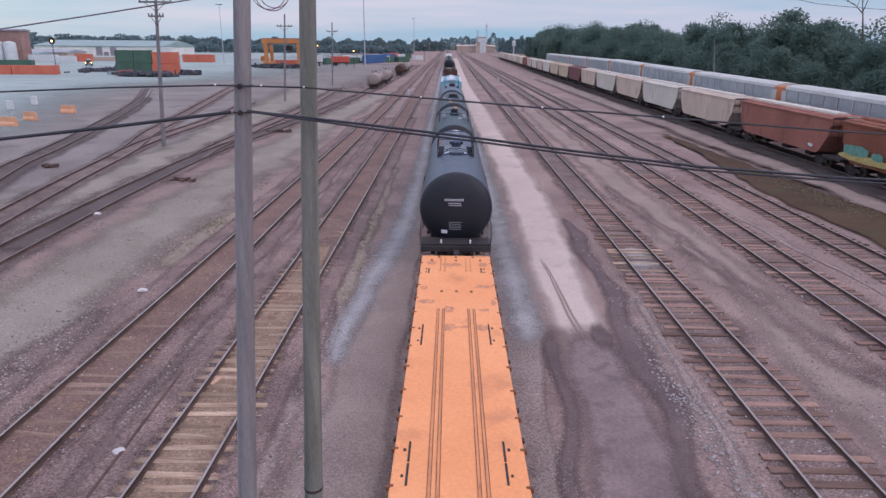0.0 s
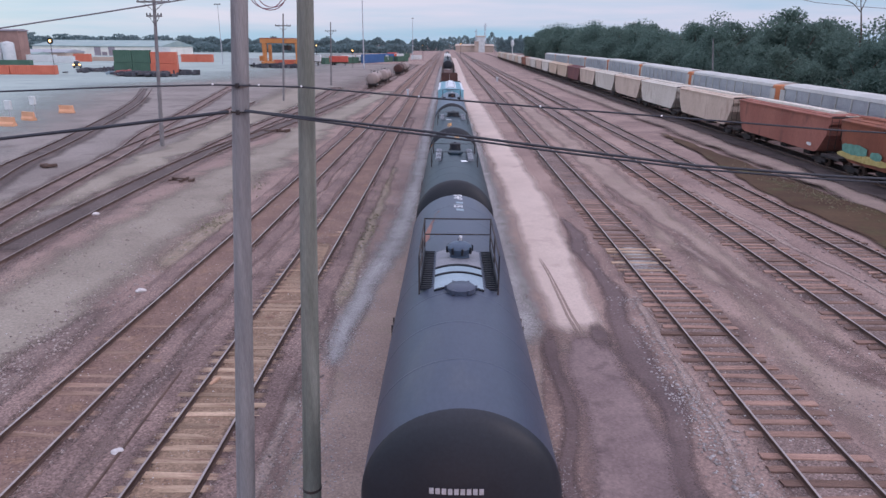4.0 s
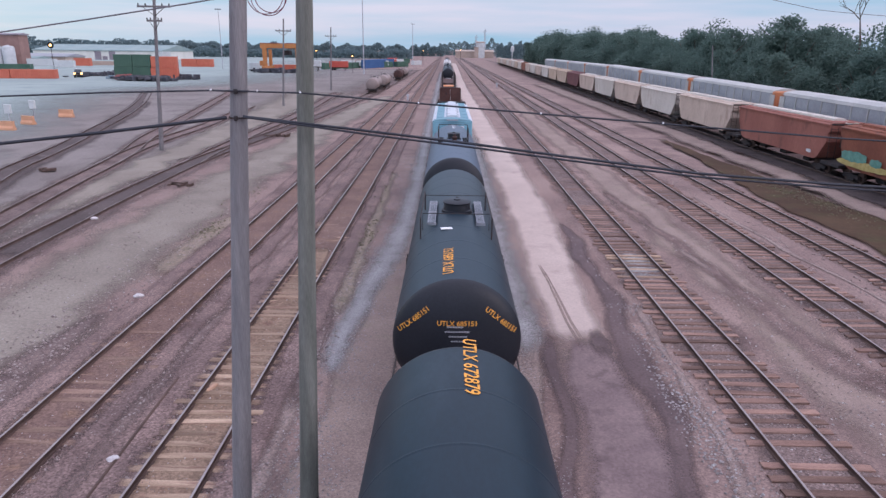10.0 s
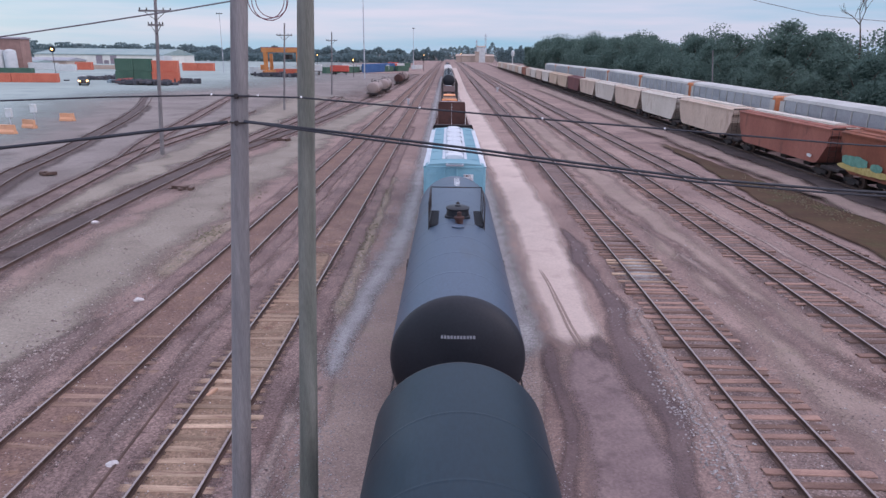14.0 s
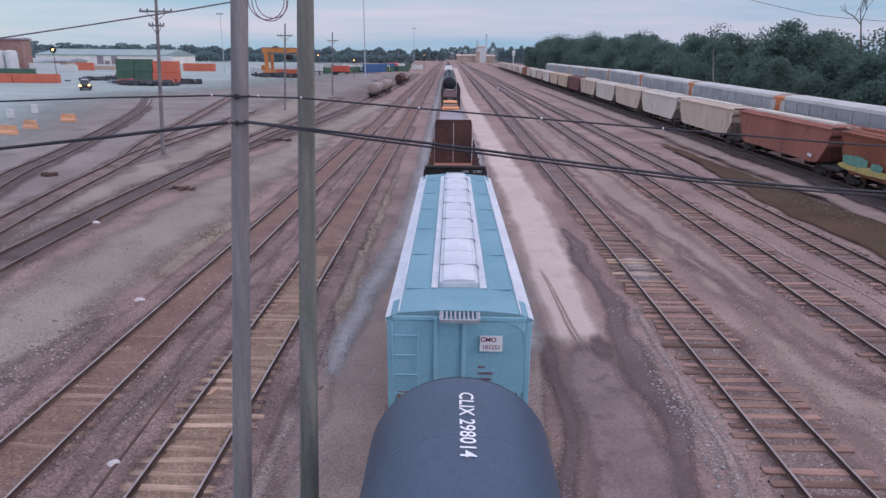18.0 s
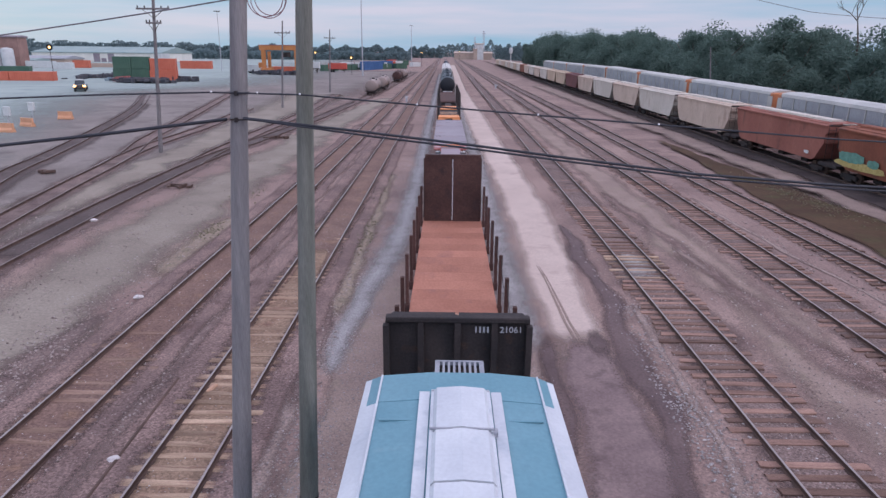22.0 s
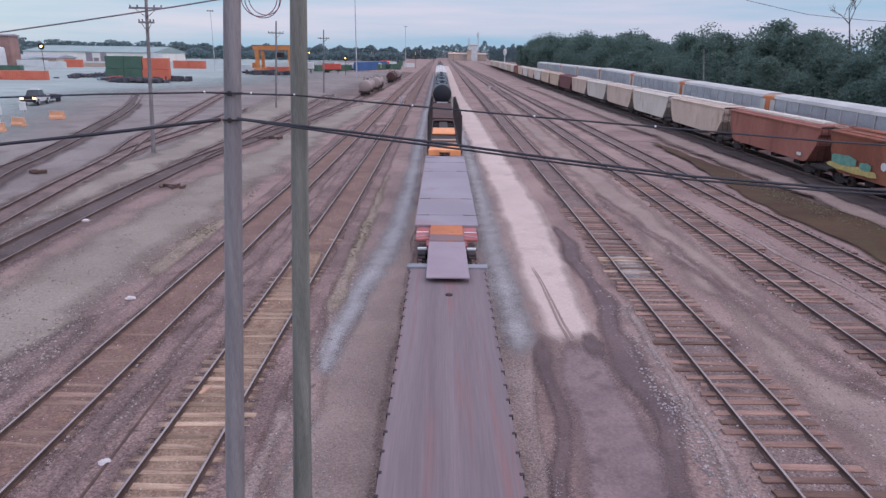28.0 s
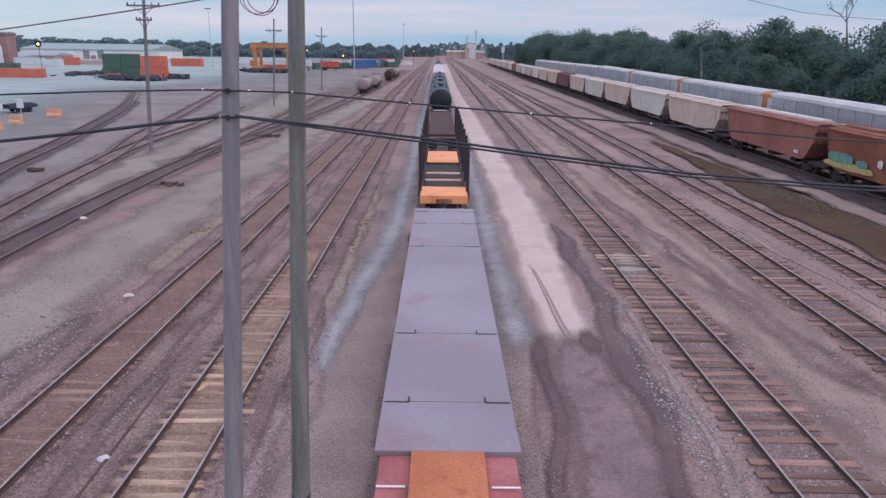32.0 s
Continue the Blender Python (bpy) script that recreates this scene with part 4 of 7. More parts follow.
def tank_car(s0, s1, shell, style, label, top_at=None, seed=0, moving=True, at=None, sill=M_DARK, group="", head=None):
    """Tank from s0 to s1 on the train's line; style 'rail' or 'grate' for the top platform."""
    rnd = random.Random(seed)
    s, h = (s0 + s1) / 2, (s1 - s0) / 2
    root = car("tank_car", label, "tank car", s, h + 0.95, moving, at, group)
    bm = B()
    prof = [(TANK_R, -h + 0.5), (TANK_R, -h + 0.56)]
    for k in range(1, 9):
        y = -h + 0.5 + (2 * h - 1.0) * k / 9
        prof += [(TANK_R, y - 0.06), (TANK_R, y - 0.015), (TANK_R + 0.003, y - 0.008), (TANK_R + 0.003, y + 0.008), (TANK_R, y + 0.015), (TANK_R, y + 0.06)]
    prof += [(TANK_R, h - 0.56), (TANK_R, h - 0.5)]
    lathe(bm, prof, 56, y_axis(0))
    part("tank_shell", bm, shell, root, smooth=True)
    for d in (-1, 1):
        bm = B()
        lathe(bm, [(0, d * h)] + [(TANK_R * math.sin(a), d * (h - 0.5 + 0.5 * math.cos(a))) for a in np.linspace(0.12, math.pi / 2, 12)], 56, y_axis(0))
        # near-black ends: the shade on their upright faces is in the colour
        part("tank_head", bm, head or M_HEAD_K, root, "" if head else "rounded tank end, its shade painted near-black", smooth=True)
        bm = B()
        box(bm, 0, d * (h + 0.3), 0.98, 3.0, 1.4, 0.26, 0.03)
        ep = part("end_platform", bm, sill, root)
        bm = B()
        box(bm, 0, d * (h + 0.9), 1.16, 2.9, 0.12, 0.10, 0.015)
        part("end_sill", bm, sill, ep)
        bm = B()
        box(bm, 0, d * (h - 1.6), 1.0, 2.3, 1.0, 0.5, 0.05)
        part("bolster", bm, sill, root)
        for x in (-0.62, 0.62):
            bm = B()
            box(bm, x, d * (h + 0.86), 1.27, 0.07, 0.08, 0.18, 0.01)
            part("bracket", bm, M_CLIP if seed == 1 else sill, ep)
        for x in (-1.5, 1.5):
            bm = B()
            tube(bm, [(x * 0.97, d * (h + 0.9), 0.75), (x, d * (h + 0.9), 1.6), (x, d * (h + 0.6), 1.98), (x, d * (h - 1.6), 1.98), (x, d * (h - 1.6), 1.2)], 0.022, 6)
            part("handrail", bm, M_DARK, root)
    bm = B()
    box(bm, 0, 0, 0.95, 0.7, 2 * h, 0.34, 0.03)
    for x in (-1.25, 1.25):
        box(bm, x, 0, 1.0, 0.12, 2 * h - 3, 0.16, 0.02)
    part("underframe", bm, M_DARK, root)
    # top fittings
    y0 = 0.0 if top_at is None else top_at - s
    ya, yb, rr = (1.1, -0.45, 0.74) if style == "grate" else (0.75, -1.75, 0.92) if shell is M_TANK_2 else (0.35, -1.15, 1.0)
    if seed == 3:
        ya, yb, rr = 0.5, 0.5, 1.2
    dome = B()
    if shell is M_TANK_2:
        # a low dished manway with a ring of clamp lugs
        m_at = Matrix.Translation((0.04, y0 + ya, top_z(0)))
        lathe(dome, [(0.27, -0.1), (0.25, 0.06), (0.30, 0.14), (0.33, 0.24), (0.30, 0.30), (0.20, 0.36), (0.10, 0.38), (0, 0.385)], 28, m_at)
        mw = part("manway_housing", dome, M_TANK_G, root, "low dished manway lid", smooth=True)
        for k in range(8):
            a = k * math.pi / 4 + 0.2
            bm = B()
            box(bm, 0.04 + 0.33 * math.cos(a), y0 + ya + 0.33 * math.sin(a), top_z(0) + 0.20, 0.06, 0.06, 0.17, 0.012, math.degrees(a))
            part("clamp_lug", bm, M_HEAD_K, mw)
        bm = B()
        lathe(bm, [(0.04, 0.2), (0.04, 0.46), (0.055, 0.47), (0.03, 0.52), (0, 0.52)], 10, m_at @ Matrix.Translation((0.02, 0.12, 0)))
        part("relief_valve", bm, M_GRATE, mw, "small pale-capped valve", smooth=True)
    else:
        lathe(dome, [(r * rr, h_) for r, h_ in [(0.44, -0.1), (0.44, 0.02), (0.39, 0.04), (0.37, 0.24), (0.40, 0.25), (0.41, 0.29), (0.34, 0.33), (0.10, 0.345), (0.09, 0.38), (0, 0.39)]], 26, Matrix.Translation((0.04, y0 + ya, top_z(0))))
        part("manway_housing", dome, M_HEAD_K, root, "round dark manway housing", smooth=True)
    if shell is M_TANK_G:
        bm = B()
        lathe(bm, [(0.13, -0.05), (0.13, 0.12), (0.17, 0.13), (0.17, 0.2), (0.08, 0.24), (0.07, 0.36), (0, 0.38)], 14, Matrix.Translation((0.08, y0 - 0.62, top_z(0))))
        part("outlet_valve", bm, M_MAROON, root, "dark red valve before the manway", smooth=True)
    bm = B()
    lathe(bm, [(0.33, 0), (0.33, 0.1), (0.28, 0.14), (0, 0.15)] if shell is not M_TANK_G else [(0.2, 0), (0.2, 0.05), (0, 0.07)], 22, Matrix.Translation((0.04, y0 + yb, top_z(0) - 0.01)))
    for k in range(6 if shell is not M_TANK_G else 0):
        a = k * math.pi / 3
        box(bm, 0.04 + 0.34 * math.cos(a), y0 + yb + 0.34 * math.sin(a), top_z(0) + 0.06, 0.06, 0.06, 0.12, 0.01)
    part("hatch_cover", bm, shell, root, smooth=True)
    bm = B()
    lathe(bm, [(0.05, 0), (0.05, 0.10), (0.08, 0.12), (0.04, 0.17), (0, 0.18)], 12, Matrix.Translation((0.06, y0 + 1.75, top_z(0))))
    part("vent_valve", bm, M_DARK, root, smooth=True)
    zt = top_z(0.72) + 0.14
    if style == "grate":
        gy = 0.35 if seed == 3 else -0.2
        for x in (-0.79, 0.79):
            bm = B()
            for k in range(7):
                box(bm, x - 0.114 + 0.038 * k, y0 + gy, zt, 0.026 if k in (0, 6) else 0.016, 3.1, 0.03)
            for y in (gy - 1.5, gy, gy + 1.5):
                box(bm, x, y0 + y, zt - 0.05, 0.3, 0.06, 0.07)
            part("walkway", bm, M_WALK, root, "pale galvanised walkway grating")
        for y in (-0.6, 2.2):
            bm = B()
            tube(bm, [(-1.1, y0 + y, top_z(1.1)), (-1.1, y0 + y, top_z(0) + 0.12), (1.1, y0 + y, top_z(0) + 0.12), (1.1, y0 + y, top_z(1.1))], 0.014, 6)
            part("safety_rail", bm, M_DARK, root, "thin dark safety rail")
        for x in (-1.12, 1.12):
            bm = B()
            tube(bm, [(x, y0 - 1.7, top_z(1.1)), (x, y0 - 1.7, top_z(0) + 0.25), (x, y0 + 2.2, top_z(0) + 0.25), (x, y0 + 2.2, top_z(1.1))], 0.022, 6)
            part("safety_rail", bm, M_DARK, root, "thin dark safety rail")
        bm = B()
        if seed == 3:
            box(bm, -0.3, y0 - 1.95, top_z(0.3) + 0.02, 0.36, 0.2, 0.015, 0, rz=10)
        else:
            box(bm, 0.42, y0 - 2.3, top_z(0.4) + 0.012, 0.34, 0.34, 0.015, 0, rz=12)
        part("placard", bm, M_WHITE, root, "white square placard")
    else:
        wy, wl = (0.15, 2.8) if shell is M_TANK_2 else (0.6, 2.0)
        for x in (-0.75, 0.75):
            bm = B()
            box(bm, x, y0 + wy, top_z(0.88) + 0.10, 0.32, wl, 0.05, 0.012)
            for k in range(20):
                box(bm, x, y0 + wy - wl / 2 + wl * (k + 0.5) / 20, top_z(0.88) + 0.135, 0.30, 0.035, 0.025)
            wk = part("walkway", bm, M_HEAD_K, root, "dark tread walkway beside the manway")
            bm = B()
            box(bm, x * 1.2, y0 + wy, top_z(0.88) + 0.17, 0.03, wl, 0.18, 0.006)
            part("toe_board", bm, M_HEAD_K, wk)
            for y in (-wl * 0.42, 0, wl * 0.42):
                bm = B()
                box(bm, x, y0 + wy + y, top_z(0.95) - 0.06, 0.3, 0.08, 0.34)
                part("support", bm, M_HEAD_K, wk)
        for z in (0.5, 0.95) if shell is M_TANK_2 else (0.95,):
            zr, bm = top_z(0.95) + z, B()
            tube(bm, [(-0.92, y0 + wy - wl / 2, zr), (-0.92, y0 + 2.1, zr), (0, y0 + 2.1, zr), (0.92, y0 + 2.1, zr), (0.92, y0 + wy - wl / 2, zr)], 0.02, 6)
            part("safety_rail", bm, M_DARK, root, "dark tubular safety rail")
        for x in (-0.92, 0.92):
            for y in (wy - wl / 2, wy + 0.2, 2.1):
                bm = B()
                rod(bm, (x, y0 + y, top_z(0.95) - 0.05), (x, y0 + y, top_z(0.95) + 0.97), 0.022, 6)
                part("rail_post", bm, M_DARK, root)
        arc = [(x, top_z(x) + 0.008) for x in np.linspace(-0.57, 0.57, 12)]
        for ya, yb, pm in ((-1.5, -0.62, M_PALE), (-0.52, -0.08, M_PALE), (0.02, 1.35, M_PALE_D)) if shell is M_TANK_2 else ():
            bm = B()
            lo = [bm.verts.new((x, y0 + ya, z)) for x, z in arc]
            hi = [bm.verts.new((x, y0 + yb, z)) for x, z in arc]
            for k in range(len(arc) - 1):
                bm.faces.new((lo[k], lo[k + 1], hi[k + 1], hi[k]))
            part("deck_plate", bm, pm, root, "pale blue-grey plate on the tank's back", smooth=True)
            bm = B()
            for (xa, za), (xb, zb) in zip(arc, arc[1:]):
                rod(bm, (xa, y0 + ya - 0.05, za + 0.01), (xb, y0 + ya - 0.05, zb + 0.01), 0.03, 6)
            part("plate_edge", bm, M_HEAD_K, root, smooth=True)
    for x in (-1.66, 1.66):
        bm = B()
        ladder(bm, x, y0 - 0.25, 1.0, TANK_Z + 0.05, 0, 0.5, 5)
        part("ladder", bm, M_DARK, root)
    return root


def on_top(x0, y0, along_y=True):
    """Writing on a tank's back, read from its near end."""
    return lambda u, v: (x0 - v, y0 + u, top_z(x0 - v) + 0.012)


def on_head(h, x0, z0, turn=0.0):
    c, sn = math.cos(radians(turn)), math.sin(radians(turn))

    def place(u, v):
        x, z = x0 + c * u - sn * v, z0 + sn * u + c * v
        r = min(math.hypot(x, z - TANK_Z) / TANK_R, 1)
        return (x, -(h - 0.5 + 0.5 * math.sqrt(max(1 - r * r, 0))) - 0.02, z)
    return place


t2 = tank_car(27.4, 43.0, M_TANK_2, "rail", "slate-black tank car with a railed top platform", 34.6, 1)
bars(t2, M_GRATE, on_head(7.8, 0, TANK_Z), [(-0.5, 0.35, 0.42, 0.10), (-0.34, 0.22, 0.30, 0.05), (-0.32, 0.24, 0.21, 0.05), (-0.3, 0.28, -0.55, 0.03), (-0.3, 0.2, -0.63, 0.03), (-0.3, 0.26, -0.71, 0.03), (-0.3, 0.22, -0.79, 0.03), (-0.3, 0.24, -0.87, 0.03)])
part("placard", from_lists("placard", [on_head(7.8, 0, TANK_Z)(u, v) for u, v in ((-0.64, -1.05), (-0.38, -1.08), (-0.36, -0.9), (-0.63, -0.88))], [(0, 1, 2, 3)], M_WHITE), None, t2, "small white placard")
put_text("SHP", t2, M_WHITE, 0.42, lambda u, v: (0.06 + v, 6.97 - u * 1.1, top_z(0.06 + v) + 0.012), "peeling white lettering")
put_text("15", t2, M_WHITE, 0.42, lambda u, v: (0.05 + v, 5.62 - u * 1.1, top_z(0.05 + v) + 0.012), "peeling white numerals")
for y in (6.13, 5.12):
    bars(t2, M_PALE, lambda u, v: (0.02 + v, y - u, top_z(0.02 + v) + 0.010), [(-0.12, 0.12, -0.02, 0.24)])
bm = B()
for k in range(14):
    ya, yb = 2.3 + 0.22 * k, 2.3 + 0.22 * (k + 1)
    edge_ = [(-1.12 + 0.022 * q ** 1.2, -0.84 + 0.012 * q + 0.06 * noise.noise((q * 0.6, 0, 3))) for q in (k, k + 1)]
    xs = [np.linspace(a_, b_ if q < 13 else a_ + 0.05, 5) for q, (a_, b_) in zip((k, k + 1), edge_)]
    for q in range(4):
        bm.faces.new([bm.verts.new((x, y, top_z(x) + 0.006)) for x, y in ((xs[0][q], ya), (xs[0][q + 1], ya), (xs[1][q + 1], yb), (xs[1][q], yb))])
bmesh.ops.remove_doubles(bm, verts=bm.verts, dist=1e-4)
part("primer_patch", bm, M_PRIMER, t2, "reddish primer patch")
t3 = tank_car(44.8, 59.6, M_TANK, "grate", "black tank car with pale grating walkways", 52.3, 2)
put_text("UTLX 672879", t3, M_YELL, 0.36, lambda u, v: (0.17 + v, 6.24 - u, top_z(0.17 + v) + 0.012), "yellow lettering along the back")
put_text("UTLX 672879", t3, M_YELL, 0.175, on_head(7.4, 0, TANK_Z + 0.75), "yellow lettering")
bars(t3, M_GRATE, on_head(7.4, 0, TANK_Z), [(-0.2, 0.1, 0.5, 0.05), (-0.25, 0.2, 0.38, 0.05), (-0.22, 0.16, 0.26, 0.05)])
t4 = tank_car(62.4, 78.4, M_TANK, "grate", "black tank car with yellow lettering and grating walkways", 69.5, 3)
put_text("UTLX 685151", t4, M_YELL, 0.38, on_top(-0.22, -6.02), "yellow lettering along the back")
for x0, z0, turn in ((0, 0.62, 0), (-1.06, 0.66, 40), (1.06, 0.66, -40)):
    put_text("UTLX 685151", t4, M_YELL, 0.17, on_head(8.0, x0, TANK_Z + z0, turn), "yellow lettering")
bars(t4, M_GRATE, on_head(8.0, 0, TANK_Z), [(-0.25, 0.15, 0.52, 0.04), (-0.3, 0.3, 0.4, 0.04), (-0.2, 0.25, 0.28, 0.04), (-0.15, 0.2, 0.16, 0.04)])
t5 = tank_car(80.8, 97.0, M_TANK_G, "rail", "blue-grey tank car with a railed top platform", 88.6, 4)
put_text("CLIX 298014", t5, M_WHITE, 0.33, lambda u, v: (0.06 + v, 6.2 - u, top_z(0.06 + v) + 0.012), "white lettering along the back")
bars(t5, M_WALK, on_head(8.1, 0, TANK_Z), [(-0.4, 0.4, 0.72, 0.075)])


# covered hopper of the moving train, and its standing relatives
def hopper_body(half, w, zb, zt, eave, standing=False):
    """Side outline with sloped ends, extruded across."""
    side = [(-half, zt), (half, zt), (half, zb + 0.9), (half - 2.6, zb + 0.1), (half - 3.6, zb - 0.55), (half - 5.2, zb - 0.55), (1.2, zb + 0.05), (0.6, zb - 0.55), (-0.6, zb - 0.55), (-1.2, zb + 0.05), (-half + 5.2, zb - 0.55), (-half + 3.6, zb - 0.55), (-half + 2.6, zb + 0.1), (-half, zb + 0.9)]
    if standing:
        side = [(-half, zt), (half, zt), (half, zt - 0.5), (half - 0.25, zt - 0.75), (half - 0.3, zb + 1.5), (half - 1.3, zb + 0.2), (half - 1.8, zb), (-half + 1.8, zb), (-half + 1.3, zb + 0.2), (-half + 0.3, zb + 1.5), (-half + 0.25, zt - 0.75), (-half, zt - 0.5)]
    bm = B()
    a = [bm.verts.new((-w, y, z)) for y, z in side]
    b = [bm.verts.new((w, y, z)) for y, z in side]
    n = len(side)
    for i in range(n):
        j = (i + 1) % n
        bm.faces.new((a[i], a[j], b[j], b[i]))
    bm.faces.new(a[::-1])
    bm.faces.new(b)
    return bm


def covered_hopper(s0, s1, body, roof, edge, label, signs=False, moving=True, at=None, posts=True, group="", hatches=12, w=1.57, zt=4.0):
    s, h = (s0 + s1) / 2, (s1 - s0) / 2
    root = car("hopper_car", label, "hopper car", s, h + 0.75, moving, at, group)
    part("body", hopper_body(h, w - 0.1, 1.35 if moving else 1.05, zt - 0.05, zt, not moving), body, root)
    bm = B()
    prism(bm, [(-w + 0.28, zt + 0.09), (-0.5, zt + 0.155), (0.5, zt + 0.155), (w - 0.28, zt + 0.09), (w - 0.28, zt - 0.04), (-w + 0.28, zt - 0.04)], -h, h)
    r = part("roof", bm, roof, root)
    bm = B()
    box(bm, 0, 0, 0, 0.7, 0.035, 0.02)
    seam = mesh_of("roof_seam", bm, roof)
    for y in np.linspace(-h + 1.4, h - 1.4, 6):
        for x in (-0.86, 0.86):
            part("roof_seam", seam, None, r, at=pose(x, y, zt + 0.128))
    for d in (-1, 1):
        bm = B()
        prism(bm, [(d * (w - 0.28), zt + 0.085), (d * w, zt - 0.02), (d * w, zt - 0.14), (d * (w - 0.28), zt - 0.06)], -h, h)
        part("eave", bm, edge if moving else body, root)
        bm = B()
        box(bm, d * (w - 0.28), 0, zt + 0.1, 0.03, 2 * h - 0.02, 0.05)
        part("roof_rib", bm, edge if moving else body, root)
    for d in (-1, 1):
        bm = B()
        box(bm, d * 0.43, 0.35, zt + 0.2, 0.05, 2 * h - 2.2, 0.12)
        side = part("hatch_coaming", bm, edge, root)
        bm = B()
        box(bm, d * 0.56, 0.35, zt + 0.17, 0.16, 2 * h - 2.0, 0.02)
        part("flange", bm, edge, side)
        bm = B()
        box(bm, 0, 0.35 + d * (h - 1.1), zt + 0.2, 0.9, 0.05, 0.12)
        part("end_coaming", bm, edge, root)
    step = (2 * h - 2.2) / hatches
    bm = B()
    prism(bm, [(-0.42, 0.0), (-0.36, 0.07), (0, 0.1), (0.36, 0.07), (0.42, 0.0)], -step / 2 + 0.02, step / 2 - 0.02)
    cover = mesh_of("hatch_cover", bm, edge)
    for k in range(hatches):
        y = 0.35 - (h - 1.1) + step * (k + 0.5)
        hc = part("hatch_cover", cover, None, root, at=pose(0, y, zt + 0.25))
        if moving and k % 2 == 0:
            bm = B()
            box(bm, 0, 0.49 * step, 0.075, 0.9, 0.028, 0.035)
            box(bm, 0.47, 0.49 * step, 0.02, 0.06, 0.1, 0.08)
            part("latch_bar", bm, M_WALK, hc)
    for d in (-1, 1):
        bm = B()
        for x in (-w + 0.1, w - 0.1) if moving else ():
            box(bm, x, d * (h - 0.06), (zt + 0.85) / 2, 0.13, 0.14, zt - 0.9, 0.02)
        for x in (-0.5, 0.1):
            box(bm, x, d * (h + 0.03), 3.1, 0.09, 0.07, 1.8, 0.01)
        box(bm, 0, d * (h - 0.02), zt - 0.02, 2 * w - 0.3, 0.1, 0.12, 0.02)
        box(bm, 0, d * (h + 0.1), 0.98, 2 * w - 0.1, 1.3, 0.24, 0.02)
        # standing cars get dark ends: shade of the gaps between cars, as colour
        part("end_frame", bm, body if moving else M_DARK, root)
        for x in (-1, 1) if moving else ():
            bm = B()
            prism(bm, [(x * (w - 0.16), zt - 0.08), (x * (w - 0.62), zt - 0.08), (x * (w - 0.34), zt - 0.17), (x * (w - 0.2), zt - 0.34), (x * (w - 0.16), zt - 0.62)], *sorted((d * (h - 0.05), d * (h + 0.02))))
            part("corner_gusset", bm, body, root)
        bm = B()
        ladder(bm, d * (w - 0.15) if d > 0 else -w + 0.15, d * (h + 0.1), 1.1, zt - 0.15, -0.55 if d > 0 else 0.55, 0, 6)
        # ladder darkened on standing cars for the same gap shade
        part("ladder", bm, body if moving else M_DARK, root)
        bm = B()
        box(bm, 0, d * (h + 0.47), zt + 0.12, 0.84, 0.05, 0.07)
        box(bm, 0, d * (h - 0.03), zt + 0.12, 0.84, 0.05, 0.07)
        for x in (-0.4, 0.4):
            box(bm, x, d * (h + 0.22), zt + 0.12, 0.04, 0.5, 0.07)
        tread = M_WALK if signs else edge
        grid = part("end_walkway", bm, tread, root)
        bm = B()
        box(bm, 0, 0, 0, 0.04, 0.5, 0.035)
        slat = mesh_of("slat", bm, tread)
        for k in range(9 if moving else 0):
            part("slat", slat, None, grid, at=pose(-0.36 + 0.09 * k, d * (h + 0.22), zt + 0.13))
        if moving:
            bm = B()
            prism(bm, [(-w + 0.01, zt - 0.02), (-w + 0.3, zt + 0.10), (-0.5, zt + 0.168), (0.5, zt + 0.168), (w - 0.3, zt + 0.10), (w - 0.01, zt - 0.02), (w - 0.01, zt - 0.06), (-w + 0.01, zt - 0.06)], *sorted((d * (h - 0.85), d * (h + 0.015))))
            part("roof_end", bm, roof, root)
    if posts:
        for d in (-1, 1):
            bm = B()
            for k in range(10):
                y = -h + 1.0 + (2 * h - 2) * k / 9
                box(bm, d * (w - 0.07), y, (zt + 1.5) / 2, 0.07, 0.09, zt - 1.6)
            box(bm, d * (w - 0.08), 0, 1.42, 0.1, 2 * h, 0.16, 0.01)
            part("side_ribs", bm, body, root)
    bm = B()
    box(bm, 0, 0, 0.9, 0.5, 2 * h, 0.3, 0.02)
    for y in (-h + 4.4, 0, h - 4.4):
        box(bm, 0, y, 0.62, 1.3, 1.1, 0.3, 0.04)
    part("centre_sill", bm, M_DARK, root)
    return root


h6 = covered_hopper(99.2, 115.4, M_HOP, M_HOP_D, M_WHITE_H, "blue covered hopper car with white hatches", True)
sign = B()
box(sign, 0.68, -8.18, 3.45, 0.48, 0.012, 0.36)
plate = part("sign_panel", sign, M_WHITE, h6, "white panel with dark lettering")
M_MAROON_TXT = plain("maroon_lettering", (0.16, 0.03, 0.06))
put_text("CMO", h6, M_MAROON_TXT, 0.15, lambda u, v: (0.62 + u, -8.192, 3.54 + v))
put_text("101252", h6, M_MAROON_TXT, 0.13, lambda u, v: (0.68 + u, -8.192, 3.37 + v))
bars(h6, M_MAROON_TXT, lambda u, v: (0.62 + u, -8.135, v), [(-0.2, -0.05, 2.85, 0.05), (-0.2, 0.12, 2.7, 0.05), (-0.2, 0.1, 2.56, 0.05), (-0.2, 0.25, 2.42, 0.05), (-0.2, 0.2, 2.28, 0.05), (-0.2, 0.34, 2.14, 0.05), (-0.2, 0.3, 2.0, 0.05)])


# bulkhead flatcar
def stake(root, x, y, z0, z1, material=M_MAROON, r=0.075):
    bm = B()
    box(bm, x, y, (z0 + z1) / 2, r * 1.5, r * 1.9, z1 - z0, 0.012)
    box(bm, x, y, z0 + 0.1, r * 2.2, r * 2.6, 0.3, 0.012)
    part("stake", bm, material, root)


